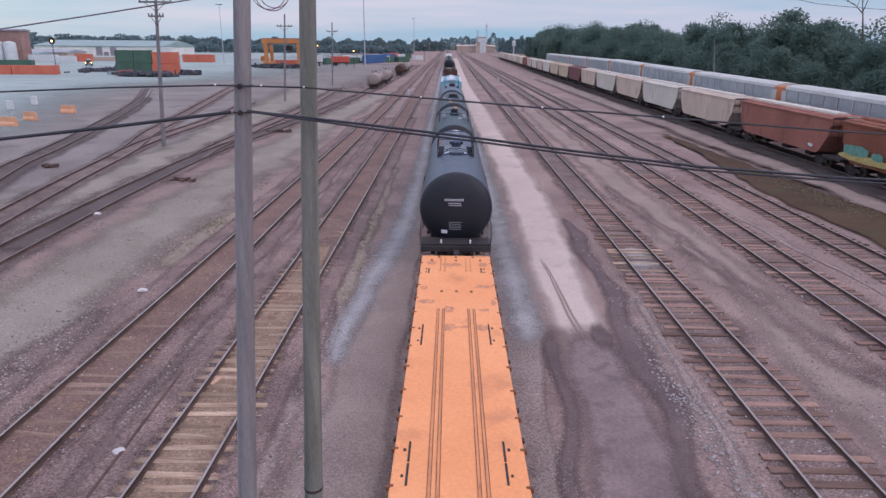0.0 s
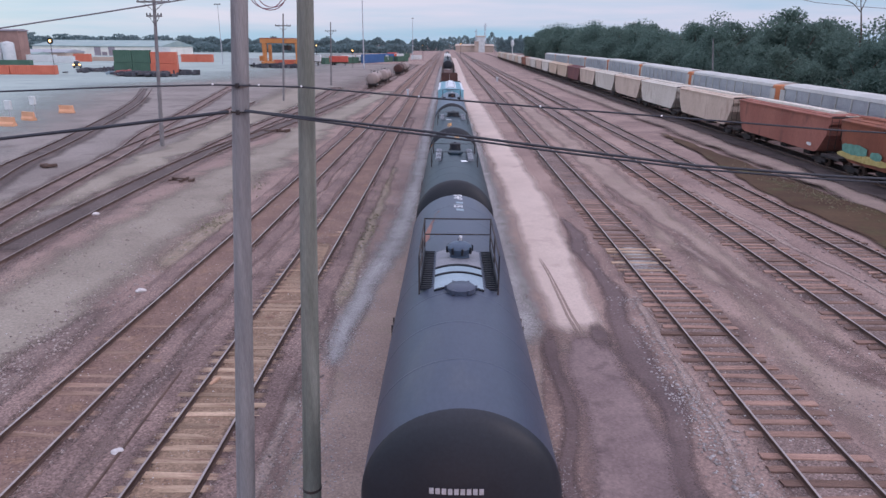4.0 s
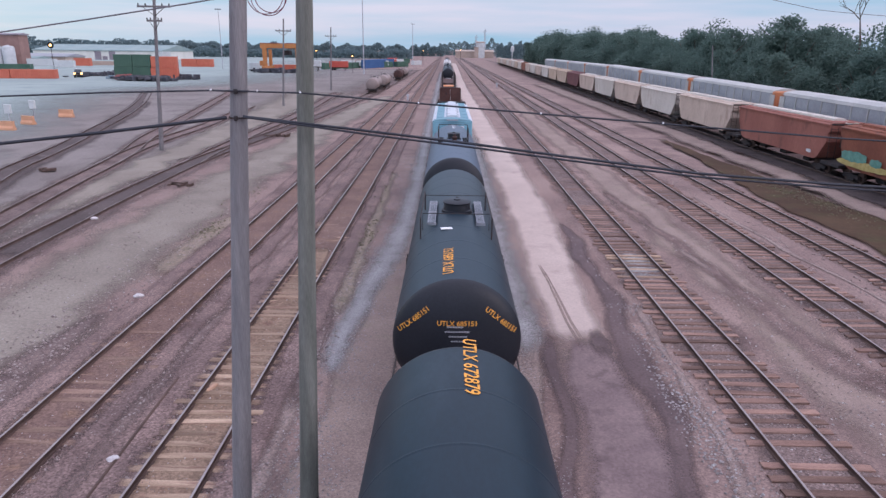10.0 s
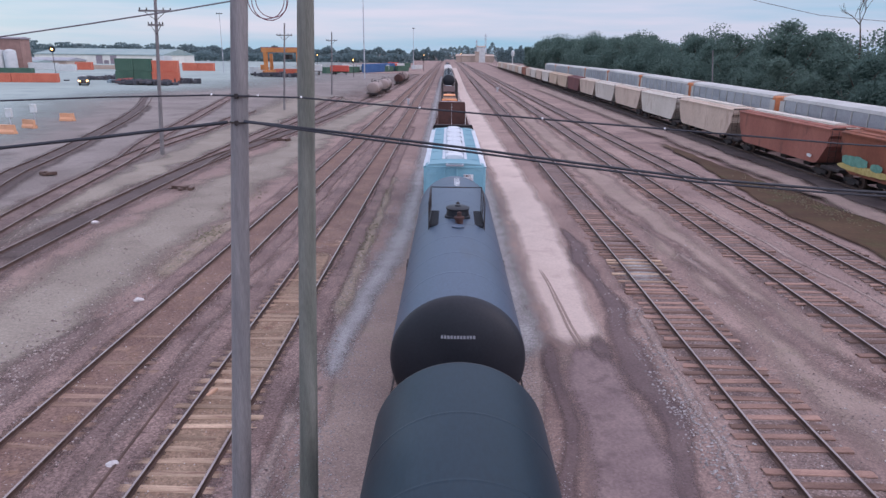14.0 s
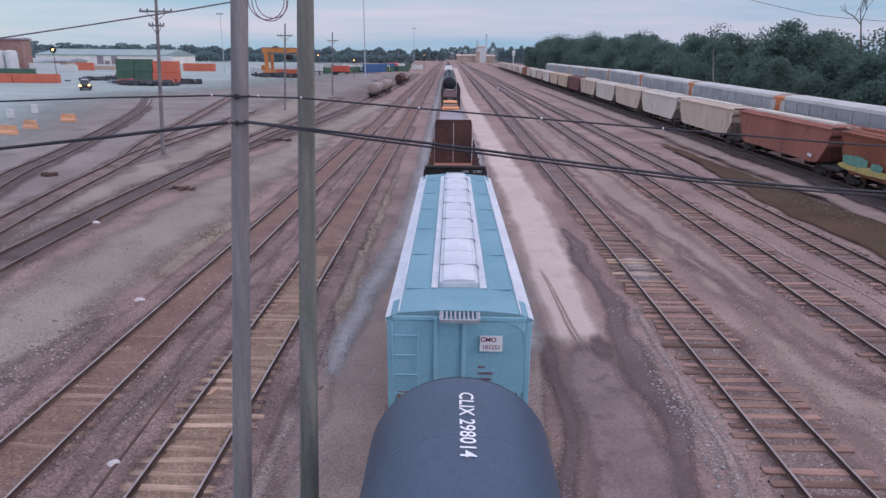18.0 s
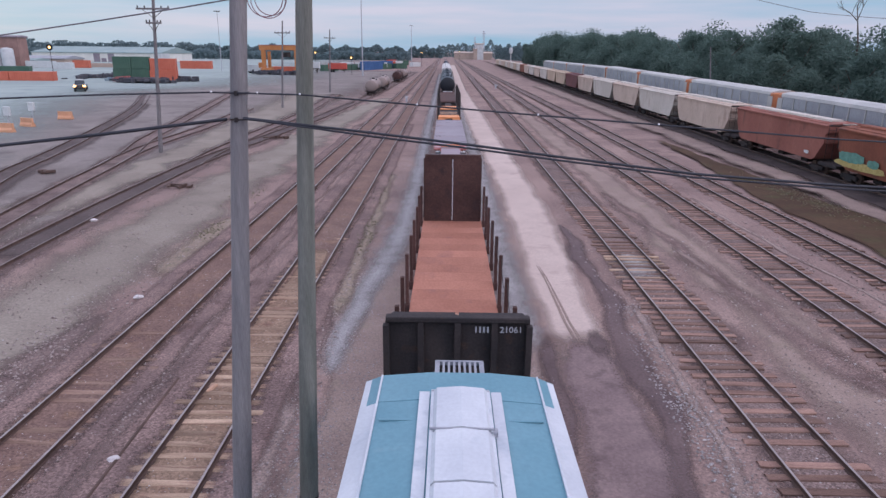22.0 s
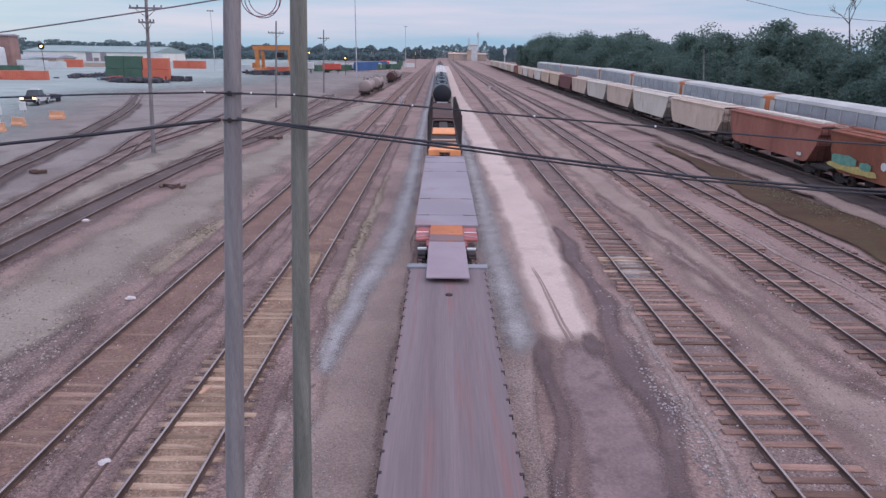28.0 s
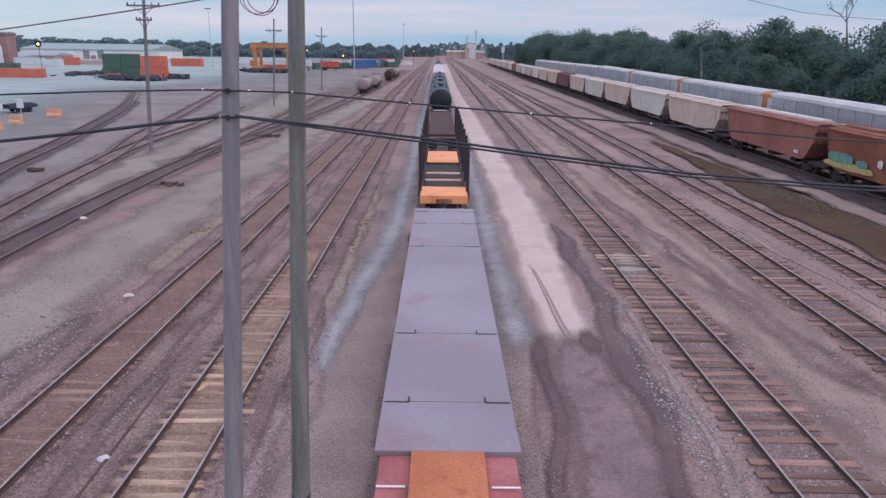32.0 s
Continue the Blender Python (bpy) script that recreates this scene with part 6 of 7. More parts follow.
def auto_rack(at):
    root = thing("autorack_car", "tall grey enclosed autorack car with orange ends", "autorack car", at, "standing autorack cars")
    h, w, z0, z1 = 13.5, 1.55, 1.2, 5.35
    bm = B()
    box(bm, 0, 0, 0.95, 2.9, 2 * h, 0.5, 0.03)
    part("underframe", bm, M_DARK, root)
    bm = B()
    box(bm, 0, 0, (z0 + z1) / 2, 2 * w - 0.2, 2 * h - 1.2, z1 - z0)
    part("inner_wall", bm, P_RACK_B, root)
    bm = B()
    prism(bm, [(-w, z1), (-w + 0.12, z1 + 0.3), (-0.7, z1 + 0.48), (0.7, z1 + 0.48), (w - 0.12, z1 + 0.3), (w, z1)], -h + 0.5, h - 0.5)
    part("roof", bm, P_RACK_R, root)
    panel, post = B(), B()
    box(panel, 0, 0, 0, 0.03, 2.3, 1.02)
    box(post, 0, 0, (z0 + z1) / 2, 0.1, 0.12, z1 - z0)
    panel, post = mesh_of("side_panel", panel, P_RACK), mesh_of("side_post", post, P_RACK_R)
    for d in (-1, 1):
        for k in range(11):
            y = -h + 1.0 + 2.5 * k
            part("side_post", post, None, root, at=pose(d * (w - 0.02), y, 0))
            if k < 10:
                for j in range(4):
                    part("side_panel", panel, None, root, at=pose(d * (w - 0.06), y + 1.25, z0 + 0.52 + 1.04 * j))
        bm = B()
        box(bm, 0, d * (h - 0.3), (z0 + z1) / 2 + 0.1, 2 * w + 0.04, 0.7, z1 - z0 + 0.3, 0.12)
        part("end_door", bm, P_GOLD, root, "orange end door")
        bm = B()
        box(bm, -w * 0.5, d * (h - 0.5), (z0 + z1) / 2, 2 * w * 0.52, 1.0, z1 - z0 - 0.3, 0.02)
        part("corner_panel", bm, P_RACK_R, root)
        bogie(root, d * (h - 2.4))
    return root


def bank_z(y):
    """The rack track climbs a low bank down the yard."""
    return -0.56 + min(max(y - 36, 0) * 0.0105, 1.15)


def on_bank(y):
    tilt = 0.6 if 36 < y < 160 else 0.0
    return pose(37.6 + math.tan(radians(0.4)) * (y - 58.2), y, bank_z(y) - 0.04, tilt, 0, -0.4)


verts, faces = [], []
for i, y in enumerate((8, 36, 70, 110, 160, 200, 300, 420)):
    x, z = 37.25 + 0.007 * y, bank_z(y) - 0.01
    verts += [(x - 4.5, y, -0.95), (x - 1.9, y, z), (x + 1.9, y, z), (x + 5.5, y, -0.95)]
    if i:
        faces += [(4 * i - 4 + k, 4 * i - 3 + k, 4 * i + 1 + k, 4 * i + k) for k in range(3)]
tagged(new("embankment", from_lists("embankment", verts, faces, M_GROUND)), "low dirt bank under the standing autorack cars", "embankment", kind="structure")
ar = auto_rack(on_bank(60.2))
for k, y in enumerate((31.9, 88.5, 116.8, 145.1, 173.4, 201.7, 230.0, 258.3)):
    copy_thing(ar, on_bank(y))
track([(37.25 + 0.007 * y, y) for y in (10.0, 36.0)], 20, 400, 400, "dark", "sunken track carrying the standing autorack cars", 0.02, 0)
TRACKS[-1][0].location.z = -0.72

# ---- trees ----
def crown_mesh(name, seed, rx, rz, n, leaf, material, z0):
    """A crown of many small leaf clumps in lobes round the limbs, with gaps."""
    rnd = random.Random(seed)
    lobes = []
    for k in range(20):
        a, u = rnd.uniform(0, 6.283), rnd.uniform(-0.8, 0.9)
        rr = rx * 0.62 * math.sqrt(max(0.05, 1 - u * u * 0.8)) * rnd.uniform(0.6, 1.1)
        lobes.append((rr * math.cos(a), rr * math.sin(a), z0 + rz * u * 0.85, rx * rnd.uniform(0.34, 0.58)))
    verts, faces = [], []
    while len(faces) < n:
        lx, ly, lz, lr = rnd.choice(lobes)
        d = Vector((rnd.gauss(0, 1), rnd.gauss(0, 1), rnd.gauss(0, 1))).normalized()
        c = Vector((lx, ly, lz)) + d * lr * rnd.uniform(0.5, 1.12)
        if c.z < 0.6:
            continue
        q = Euler((rnd.uniform(-1, 1), rnd.uniform(-1, 1), rnd.uniform(0, 6.28))).to_matrix()
        s = leaf * rnd.uniform(0.6, 1.35)
        k = len(verts)
        for u, v in ((-1, -0.25), (-0.2, -0.7), (1, -0.1), (0.35, 0.65), (-0.5, 0.55)):
            verts.append(tuple(c + q @ Vector((u * s, v * s, 0.18 * s * (u * u - v)))))
        faces.append((k, k + 1, k + 2, k + 3, k + 4))
    return from_lists(name, verts, faces, material)


def trunk_mesh(seed, h, r):
    rnd, bm = random.Random(seed), B()
    bend_ = [Vector((rnd.uniform(-0.25, 0.25) * k, rnd.uniform(-0.25, 0.25) * k, h * k / 4)) for k in range(5)]
    for k, (a, b) in enumerate(zip(bend_, bend_[1:])):
        rod(bm, a, b + (b - a) * 0.04, r * (1 - 0.2 * k), 8, r * (0.8 - 0.2 * k))
    for k in range(7):
        p = bend_[1 + k % 4]
        a = rnd.uniform(0, 6.28)
        ln = h * rnd.uniform(0.16, 0.28)
        rod(bm, p, p + Vector((math.cos(a) * ln, math.sin(a) * ln, ln * rnd.uniform(0.5, 1))), r * 0.4, 6, r * 0.1)
    return mesh_of("trunk", bm, M_BARK)


SORTS = []
for k, (rx, rz, n, leaf) in enumerate(((4.6, 5.2, 11500, 0.165), (4.2, 5.6, 10500, 0.165), (5.2, 5.0, 12000, 0.17), (3.8, 4.4, 8500, 0.16), (4.8, 5.8, 12000, 0.17))):
    SORTS.append((trunk_mesh(50 + k, rz * 1.5, 0.26), crown_mesh("crown", 70 + k, rx, rz, n, leaf, M_LEAF, rz * 1.05)))


def tree(x, y, z, size, sort, turn):
    root = thing("tree", "leafy green broadleaf tree in the wood beside the yard", "tree", pose(x, y, z, 0, 0, turn), "wood beside the yard")
    root.scale = (size, size, size)
    part("trunk", SORTS[sort][0], None, root)
    part("crown", SORTS[sort][1], None, root)
    return root


def wood_height(y):
    """The wood grows taller down the yard."""
    return float(np.interp(y, (26, 90, 110, 140, 175, 235, 370, 520), (12.8, 13.2, 13.5, 14.1, 14.9, 16.3, 18.4, 20.5)))


rnd = random.Random(5)
for row, (x0, gap, tall) in enumerate(((50, 4.2, 0.74), (56.5, 4.4, 0.97), (64, 5.0, 1.06))):
    y = 26.0 + 2 * row
    while y < 520:
        size = (wood_height(y) * tall + 0.95) / 11.6 * rnd.uniform(0.95, 1.03)
        tree(x0 + y * 0.016 + rnd.uniform(-1.6, 1.6), y, -0.95, size, rnd.randrange(5), rnd.uniform(0, 360))
        y += gap * rnd.uniform(0.7, 1.3) * (1 + y / 190)
tree(58.0, 84.5, -0.95, 1.66, 3, 40)
tree(63.5, 80.0, -0.95, 1.7, 1, 200)
tree(58.0, 120.0, -0.95, 1.42, 1, 90)


def low_growth():
    """Undergrowth that closes the foot of the wood."""
    r = random.Random(12)
    verts, faces = [], []
    for _ in range(26000):
        y = 22 + 420 * r.random() ** 2
        c = Vector((47.5 + y * 0.016 + r.uniform(-1.2, 8), y, -0.9 + 3.4 * r.random() ** 1.6))
        q = Euler((r.uniform(-1, 1), r.uniform(-1, 1), r.uniform(0, 6.28))).to_matrix()
        s = r.uniform(0.16, 0.34) * (1 + y / 150)
        k = len(verts)
        for u, v in ((-1, -0.4), (0.2, -0.8), (1, 0), (0.1, 0.7)):
            verts.append(tuple(c + q @ Vector((u * s, v * s, 0))))
        faces.append((k, k + 1, k + 2, k + 3))
    return tagged(new("undergrowth", from_lists("undergrowth", verts, faces, M_LEAF)), "tangled green undergrowth at the wood's edge", "undergrowth", kind="stuff")


low_growth()


def bare_tree():
    root = thing("dead_tree", "bare leafless tree standing above the wood", "tree", pose(63.0, 105, -0.95))
    r, bm = random.Random(8), B()

    def limb(p, d, ln, rad, depth):
        q = p + d * ln
        rod(bm, p, q, rad, 6, rad * 0.6)
        if depth:
            for _ in range(3):
                e = (d + Vector((r.uniform(-0.8, 0.8), r.uniform(-0.8, 0.8), r.uniform(-0.1, 0.5)))).normalized()
                limb(p + d * ln * r.uniform(0.6, 1), e, ln * r.uniform(0.55, 0.75), rad * 0.55, depth - 1)
    limb(Vector((0, 0, 0)), Vector((-0.05, 0, 1)), 12.6, 0.22, 0)
    limb(Vector((-0.62, 0, 12.3)), Vector((-0.2, 0, 1)).normalized(), 3.6, 0.15, 4)
    part("trunk", bm, M_BARK, root)
    return root


bare_tree()


def far_woods(name, spans, seed, label):
    """spans: x from, y from, x to, y to, height, clumps."""
    r = random.Random(seed)
    verts, faces = [], []
    for xa, ya, xb, yb, hh, n in spans:
        for _ in range(n):
            f = r.random()
            top = hh * (0.72 + 0.42 * noise.noise((f * abs(xb - xa + yb - ya) / 16.0, seed, 0)) + 0.18 * noise.noise((f * abs(xb - xa + yb - ya) / 5.0, seed, 3)))
            c = Vector((xa + (xb - xa) * f, ya + (yb - ya) * f + r.uniform(-12, 12), top * (1 - r.random() ** 1.7)))
            q = Euler((r.uniform(-0.9, 0.9) + 1.2, r.uniform(-0.6, 0.6), r.uniform(-0.9, 0.9))).to_matrix()
            s = r.uniform(0.6, 1.5)
            k = len(verts)
            for u, v in ((-1, -0.5), (0.1, -0.9), (1, -0.1), (0.5, 0.8), (-0.6, 0.7)):
                verts.append(tuple(c + q @ Vector((u * s, v * s, 0))))
            faces.append((k, k + 1, k + 2, k + 3, k + 4))
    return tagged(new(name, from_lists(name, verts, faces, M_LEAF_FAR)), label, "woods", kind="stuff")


far_woods("distant_woods", [(-820, 780, -330, 900, 20, 14000), (-340, 900, -10, 960, 18, 12000), (60, 900, 95, 620, 20, 6000), (95, 640, 66, 430, 18, 6000), (-420, 640, -40, 690, 10, 9000)], 2, "line of distant woods, tinted blue-green by painted haze")
far_woods("distant_woods", [(-20, 1150, 80, 1150, 26, 2500)], 6, "trees far down the line in painted blue-green haze")


# ---- container yard on the left ----
def line_pole(x, y, h, lean_x, label, arms=1, r=0.17, lamp=False):
    root = thing("utility_pole", label, "utility pole", pose(x, y, 0))
    bm = B()
    rod(bm, (0, 0, -0.2), (lean_x, 0, h), r, 10, r * 0.62)
    part("shaft", bm, M_POLE_FAR, root)
    for k in range(arms):
        z = h - (1.75 if h > 14 else 1.9) - 1.2 * k
        w = (1.5 if k == 0 else 0.7) if h > 14 else 1.3
        cx = lean_x * z / h
        bm = B()
        box(bm, cx, -0.12, z, 2 * w, 0.12, 0.16, 0.01)
        part("cross_arm", bm, M_POLE_FAR, root)
        bm = B()
        for d in (-1, 1):
            rod(bm, (cx + d * w * 0.7, -0.12, z), (cx, -0.12, z - 0.8), 0.025, 5)
        part("brace", bm, M_DARK, root)
        for f in (-0.92, -0.5, 0.5, 0.92):
            bm = B()
            lathe(bm, [(0.035, 0), (0.07, 0.06), (0.05, 0.12), (0.06, 0.18), (0, 0.2)], 8, Matrix.Translation((cx + f * w, -0.12, z + 0.07)))
            part("insulator", bm, M_DARK, root)
    return root


line_pole(-27.4, 61.5, 14.6, 0.95, "tall wooden utility pole with crossarms", 2, 0.2)
line_pole(-28.5, 112.7, 14.0, 0.85, "wooden utility pole with a crossarm", 1, 0.19)
line_pole(-28.1, 156.2, 13.99, 0.5, "wooden utility pole with a crossarm", 1, 0.2)
line_pole(43.9, 112.0, 10.6, -1.2, "plain pale pole before the wood", 0, 0.14)


def lamp_mast(x, y, h, label, lit=False, r=0.2):
    root = thing("light_mast", label, "light mast", pose(x, y, 0))
    bm = B()
    rod(bm, (0, 0, 0), (0, 0, h), r, 10, r * 0.5)
    part("mast", bm, M_GRATE, root)
    bm = B()
    box(bm, 0, 0, h, 2.6, 0.3, 0.12, 0.02)
    part("lamp_bar", bm, M_GRATE, root)
    for dx in (-1, 0, 1):
        bm = B()
        box(bm, dx, -0.25, h + 0.15, 0.6, 0.4, 0.45, 0.06)
        part("lamp", bm, M_LAMP if lit else M_DARK, root)
    return root


lamp_mast(-33.9, 261, 34, "tall thin steel light mast", r=0.26)
lamp_mast(-32, 560, 29, "tall thin steel light mast", r=0.3)
lamp_mast(-102, 300, 25, "thin steel light mast", r=0.2)


def signal(x, y, h, label, lamp=M_LAMP, size=0.5):
    """A lit yard signal on a short mast."""
    root = thing("yard_signal", label, "signal", pose(x, y, 0))
    bm = B()
    rod(bm, (0, 0, 0), (0, 0, h), 0.09, 8)
    part("mast", bm, M_DARK, root)
    bm = B()
    lathe(bm, [(0, 0.0), (size * 1.5, 0.0), (size * 1.5, 0.12), (0, 0.14)], 16, Matrix.Translation((0, 0.0, h)) @ Matrix.Rotation(radians(90), 4, "X"))
    part("target", bm, M_HEAD_K, root, "dark round backing")
    bm = B()
    lathe(bm, [(size * 0.55, 0.0), (size * 0.5, 0.12), (0, 0.2)], 14, Matrix.Translation((0, -0.14, h)) @ Matrix.Rotation(radians(90), 4, "X"))
    part("lens", bm, lamp, root, "glowing lens")
    return root


signal(-140, 236, 9.4, "tall mast with a bright amber light", size=0.75)
signal(-59, 296, 8.4, "dark signal with a white light", size=0.42)
signal(-39.5, 270, 6.6, "signal with a glowing orange light", size=0.5)
signal(-16, 380, 8.6, "small dark signal far down the yard", size=0.28)
signal(7.5, 560, 9.5, "signal with a small white light", size=0.35)


def container(x, y, ln, material, label, rz=0.0, z=0.0, group="yard containers", h=2.6, w=2.44, stacked=False):
    root = thing("shipping_container", label, "container", pose(x, y, z, 0, 0, rz), group)
    bm = B()
    box(bm, 0, 0, h / 2, ln - 0.06, w - 0.08, h - 0.06)
    part("body", bm, material, root)
    bm = B()
    n = int(ln / 0.6)
    for k in range(n):
        for d in (-1, 1):
            box(bm, -ln / 2 + ln * (k + 0.5) / n, d * (w / 2 - 0.03), h / 2, 0.28, 0.06, h - 0.3)
    tagged(part("corrugation", bm, material, root), kind="stuff")
    bm = B()
    box(bm, 0, 0, h / 2, 0.16, 0.16, h)
    post = mesh_of("corner_post", bm, material)
    for dx in (-1, 1):
        for dy in (-1, 1):
            part("corner_post", post, None, root, at=pose(dx * (ln / 2 - 0.08), dy * (w / 2 - 0.08), 0))
    if z > 0 and not stacked:
        bm = B()
        for dy in (-0.45, 0.45):
            box(bm, 0, dy, -0.15, ln - 0.2, 0.2, 0.3, 0.02)
        box(bm, ln / 2 - 1.2, 0, -z / 2 - 0.1, 0.2, 1.6, z - 0.2)
        part("chassis", bm, M_DARK, root)
        for dx in (-ln / 2 + 1.0, -ln / 2 + 2.2):
            bm = B()
            lathe(bm, [(0, -1.1), (0.5, -1.1), (0.5, 1.1), (0, 1.1)], 12, Matrix.Translation((dx, 0, -z + 0.5)) @ Matrix.Rotation(radians(90), 4, "X"))
            box(bm, dx, 0, -z / 2 + 0.1, 0.4, 1.0, max(z - 0.5, 0.1))
            part("wheel_set", bm, M_TYRE, root)
    return root


C_ORANGE = mat("orange_container", (0.52, 0.135, 0.085), (0.60, 0.18, 0.115), 0.4, 0.7, 0, 6, 0.1, 0.05, stain=(0.45, 0.13, 0.08))
C_GREEN = mat("green_container", (0.055, 0.115, 0.085), (0.08, 0.15, 0.11), 0.4, 0.7, 0, 6, 0.1, 0.05)
C_BLUE = mat("blue_container", (0.045, 0.115, 0.27), (0.07, 0.15, 0.33), 0.4, 0.7, 0, 6, 0.1, 0.05)
C_WHITE = mat("white_trailer", (0.54, 0.56, 0.57), (0.64, 0.66, 0.66), 0.4, 0.7, 0, 6, 0.06, 0.05, stain=(0.44, 0.45, 0.45), stain_at=0.6)
C_TAN = mat("tan_shed", (0.42, 0.33, 0.28), (0.50, 0.40, 0.34), 0.2, 0.8, 0, 4, 0.1, 0.05)
C_BRICK = mat("brown_brick", (0.27, 0.165, 0.145), (0.34, 0.21, 0.185), 0.3, 0.85, 0, 5, 0.15, 0.1)
C_RED = mat("red_container", (0.50, 0.09, 0.07), (0.58, 0.12, 0.09), 0.4, 0.7, 0, 6, 0.1, 0.05)
# long orange and green stack at the lot's edge
for k in range(3):
    container(-147 + 12.3 * k, 192.5 + 1.8 * k, 12.2, C_ORANGE, "faded orange shipping container on the lot", 8)
    container(-169 + 12.3 * k, 216 + 2.0 * k, 12.2, C_GREEN, "dark green shipping container on the lot", 8, h=3.4)
container(-193.9, 318, 13, C_WHITE, "white box trailer on the lot", 4, h=3.2)
container(-173.2, 300, 9, C_WHITE, "white box trailer on the lot", 4, h=3.0)
container(-177.7, 324, 7.5, C_ORANGE, "faded orange shipping container on the lot", 3, h=3.6)
container(-174.2, 338, 16, C_TAN, "low tan box trailer on the lot", 3, h=2.0)
for k in range(2):
    container(-128.7 + 7.7 * k, 331, 7.6, C_ORANGE, "orange shipping container by the trees", -2, h=3.7)
# the island of stacked containers
for k in range(2):
    container(-95.9 + 4.87 * k, 196.4 + k * 1.1, 4.87, C_GREEN, "dark green container stacked on the lot", 12, 0, h=3.6)
    container(-95.8 + 4.87 * k, 196.6 + k * 1.1, 4.87, C_GREEN, "dark green container stacked on the lot", 12, 3.6, h=3.5, stacked=True)
for k, z in enumerate((0.0, 3.3)):
    container(-84.8, 198.6 + 0.3 * k, 7.5 - 0.3 * k, C_ORANGE, "orange container stacked on the lot", 12, z, h=3.3, stacked=True)
for k in range(3):
    container(-94.9, 222, 6, C_WHITE, "small white box stacked behind the containers", 88, 2.6 * k, stacked=True)


M_SCRAP = mat("scrap_metal", (0.045, 0.050, 0.064), (0.105, 0.105, 0.120), 0.8, 0.7, 0.2, 8, 0.25, 0.1, stain=(0.15, 0.10, 0.085), stain_at=0.6)


def rubble(x, y, lx, ly, n, seed, material, label, size=1.0):
    r, bm = random.Random(seed), B()
    for _ in range(n):
        box(bm, r.gauss(0, lx / 2.6), r.gauss(0, ly / 2.6), r.uniform(0.15, 0.9) * size, r.uniform(0.6, 2.6) * size, r.uniform(0.5, 1.6) * size, r.uniform(0.4, 1.4) * size, 0.05, r.uniform(0, 180))
    return solid("scrap_heap", bm, material, label, "scrap heap", "stuff", at=pose(x, y, 0))


rubble(-116, 227, 5, 22, 170, 1, M_SCRAP, "dark heap of chassis and scrap on the lot", 0.8)
rubble(-87, 189, 8, 2.6, 150, 3, M_SCRAP, "dark heap of chassis and scrap on the lot", 1.05)
rubble(-83, 201, 7, 3, 110, 2, M_SCRAP, "dark heap of parts on the lot", 1.1)
rubble(-101, 200, 2.6, 1.2, 10, 4, M_PALE, "pale metal scrap on the lot", 0.8)
rubble(-93, 192, 3, 1.2, 12, 5, M_RED, "reddish scrap on the lot", 1.1)


def gantry(x, y, w, h, material, label):
    root = thing("gantry_crane", label, "gantry crane", pose(x, y, 0, 0, 0, -6))
    for d in (-1, 1):
        bm = B()
        prism(bm, [(d * w / 2 - 0.6, 2.2), (d * w / 2 + 0.6, 2.2), (d * w / 2 + 0.8, h), (d * w / 2 - 0.8, h)], -0.6, 0.6)
        part("leg", bm, material, root)
        bm = B()
        box(bm, d * w / 2, 6, h / 2, 1.1, 0.9, h - 2)
        part("leg", bm, material, root)
        bm = B()
        box(bm, d * w / 2, 3, 1.7, 1.4, 11, 1.2, 0.1)
        part("bogie_beam", bm, material, root)
        for dy in (-1.6, 7.6):
            bm = B()
            lathe(bm, [(0, -0.3), (0.85, -0.3), (0.85, 0.3), (0, 0.3)], 16, Matrix.Translation((d * w / 2, dy, 0.85)) @ Matrix.Rotation(radians(90), 4, "Y"))
            part("tyre", bm, M_TYRE, root)
    bm = B()
    box(bm, 0, 0, h + 0.4, w + 3, 1.3, 1.8, 0.1)
    box(bm, 0, 6, h + 0.4, w + 3, 1.1, 1.6, 0.1)
    part("bridge_beam", bm, material, root)
    bm = B()
    box(bm, 0, 0, h + 1.42, w + 3.2, 1.5, 0.2, 0.03)
    part("rail_walkway", bm, M_RED, root)
    bm = B()
    box(bm, -w / 2 - 1.6, 1.5, 3.4, 1.8, 2.6, 2.0, 0.1)
    part("engine_house", bm, material, root)
    bm = B()
    box(bm, 1.5, 3, h - 2.2, 2.4, 4, 1.8, 0.1)
    part("trolley", bm, M_DARK, root)
    return root


gantry(-67.5, 268, 13.5, 9.7, M_ORANGE_C, "orange rubber-tyred container gantry crane")
rubble(-66, 262, 15, 3, 60, 7, M_SCRAP, "dark parked chassis beside the crane", 1.3)
for x, y, m, lab, z in ((-70, 285, C_ORANGE, "orange container behind the crane", 0), (-60.5, 292, C_WHITE, "white box trailer behind the crane", 1.8), (-50, 300, C_RED, "red container behind the crane", 1.4), (-79, 276, C_WHITE, "white box trailer beside the crane", 0.8)):
    container(x, y, 8 if z else 10, m, lab, 0, z)
# rows of parked containers and trailers further down
r = random.Random(31)
for k in range(5):
    container(-57 + 11.8 * k * 0.62, 318 + 14 * k, 11, C_GREEN, "dark green container in a long row", 62, 0, h=2.9)
for x, y, m, lab in ((-45, 345, C_WHITE, "white box trailer in the yard"), (-37, 360, C_WHITE, "white box trailer in the yard"), (-33, 420, C_WHITE, "white box trailer in the yard"), (-54, 352, C_WHITE, "white box trailer in the yard"), (-36, 402, C_RED, "red container in the yard"), (-30.5, 440, C_GREEN, "dark container in the yard"), (-41, 470, C_RED, "red container in the yard")):
    container(x, y, 6.5, m, lab, 20, 0.9)
for k in range(3):
    container(-41.5 + 3.4 * k, 340 + 13 * k, 12.2, C_BLUE, "blue shipping container in a row", 70, 0, h=4.2)
container(-22, 425, 9, C_WHITE, "pale trailer near the tracks", 60)


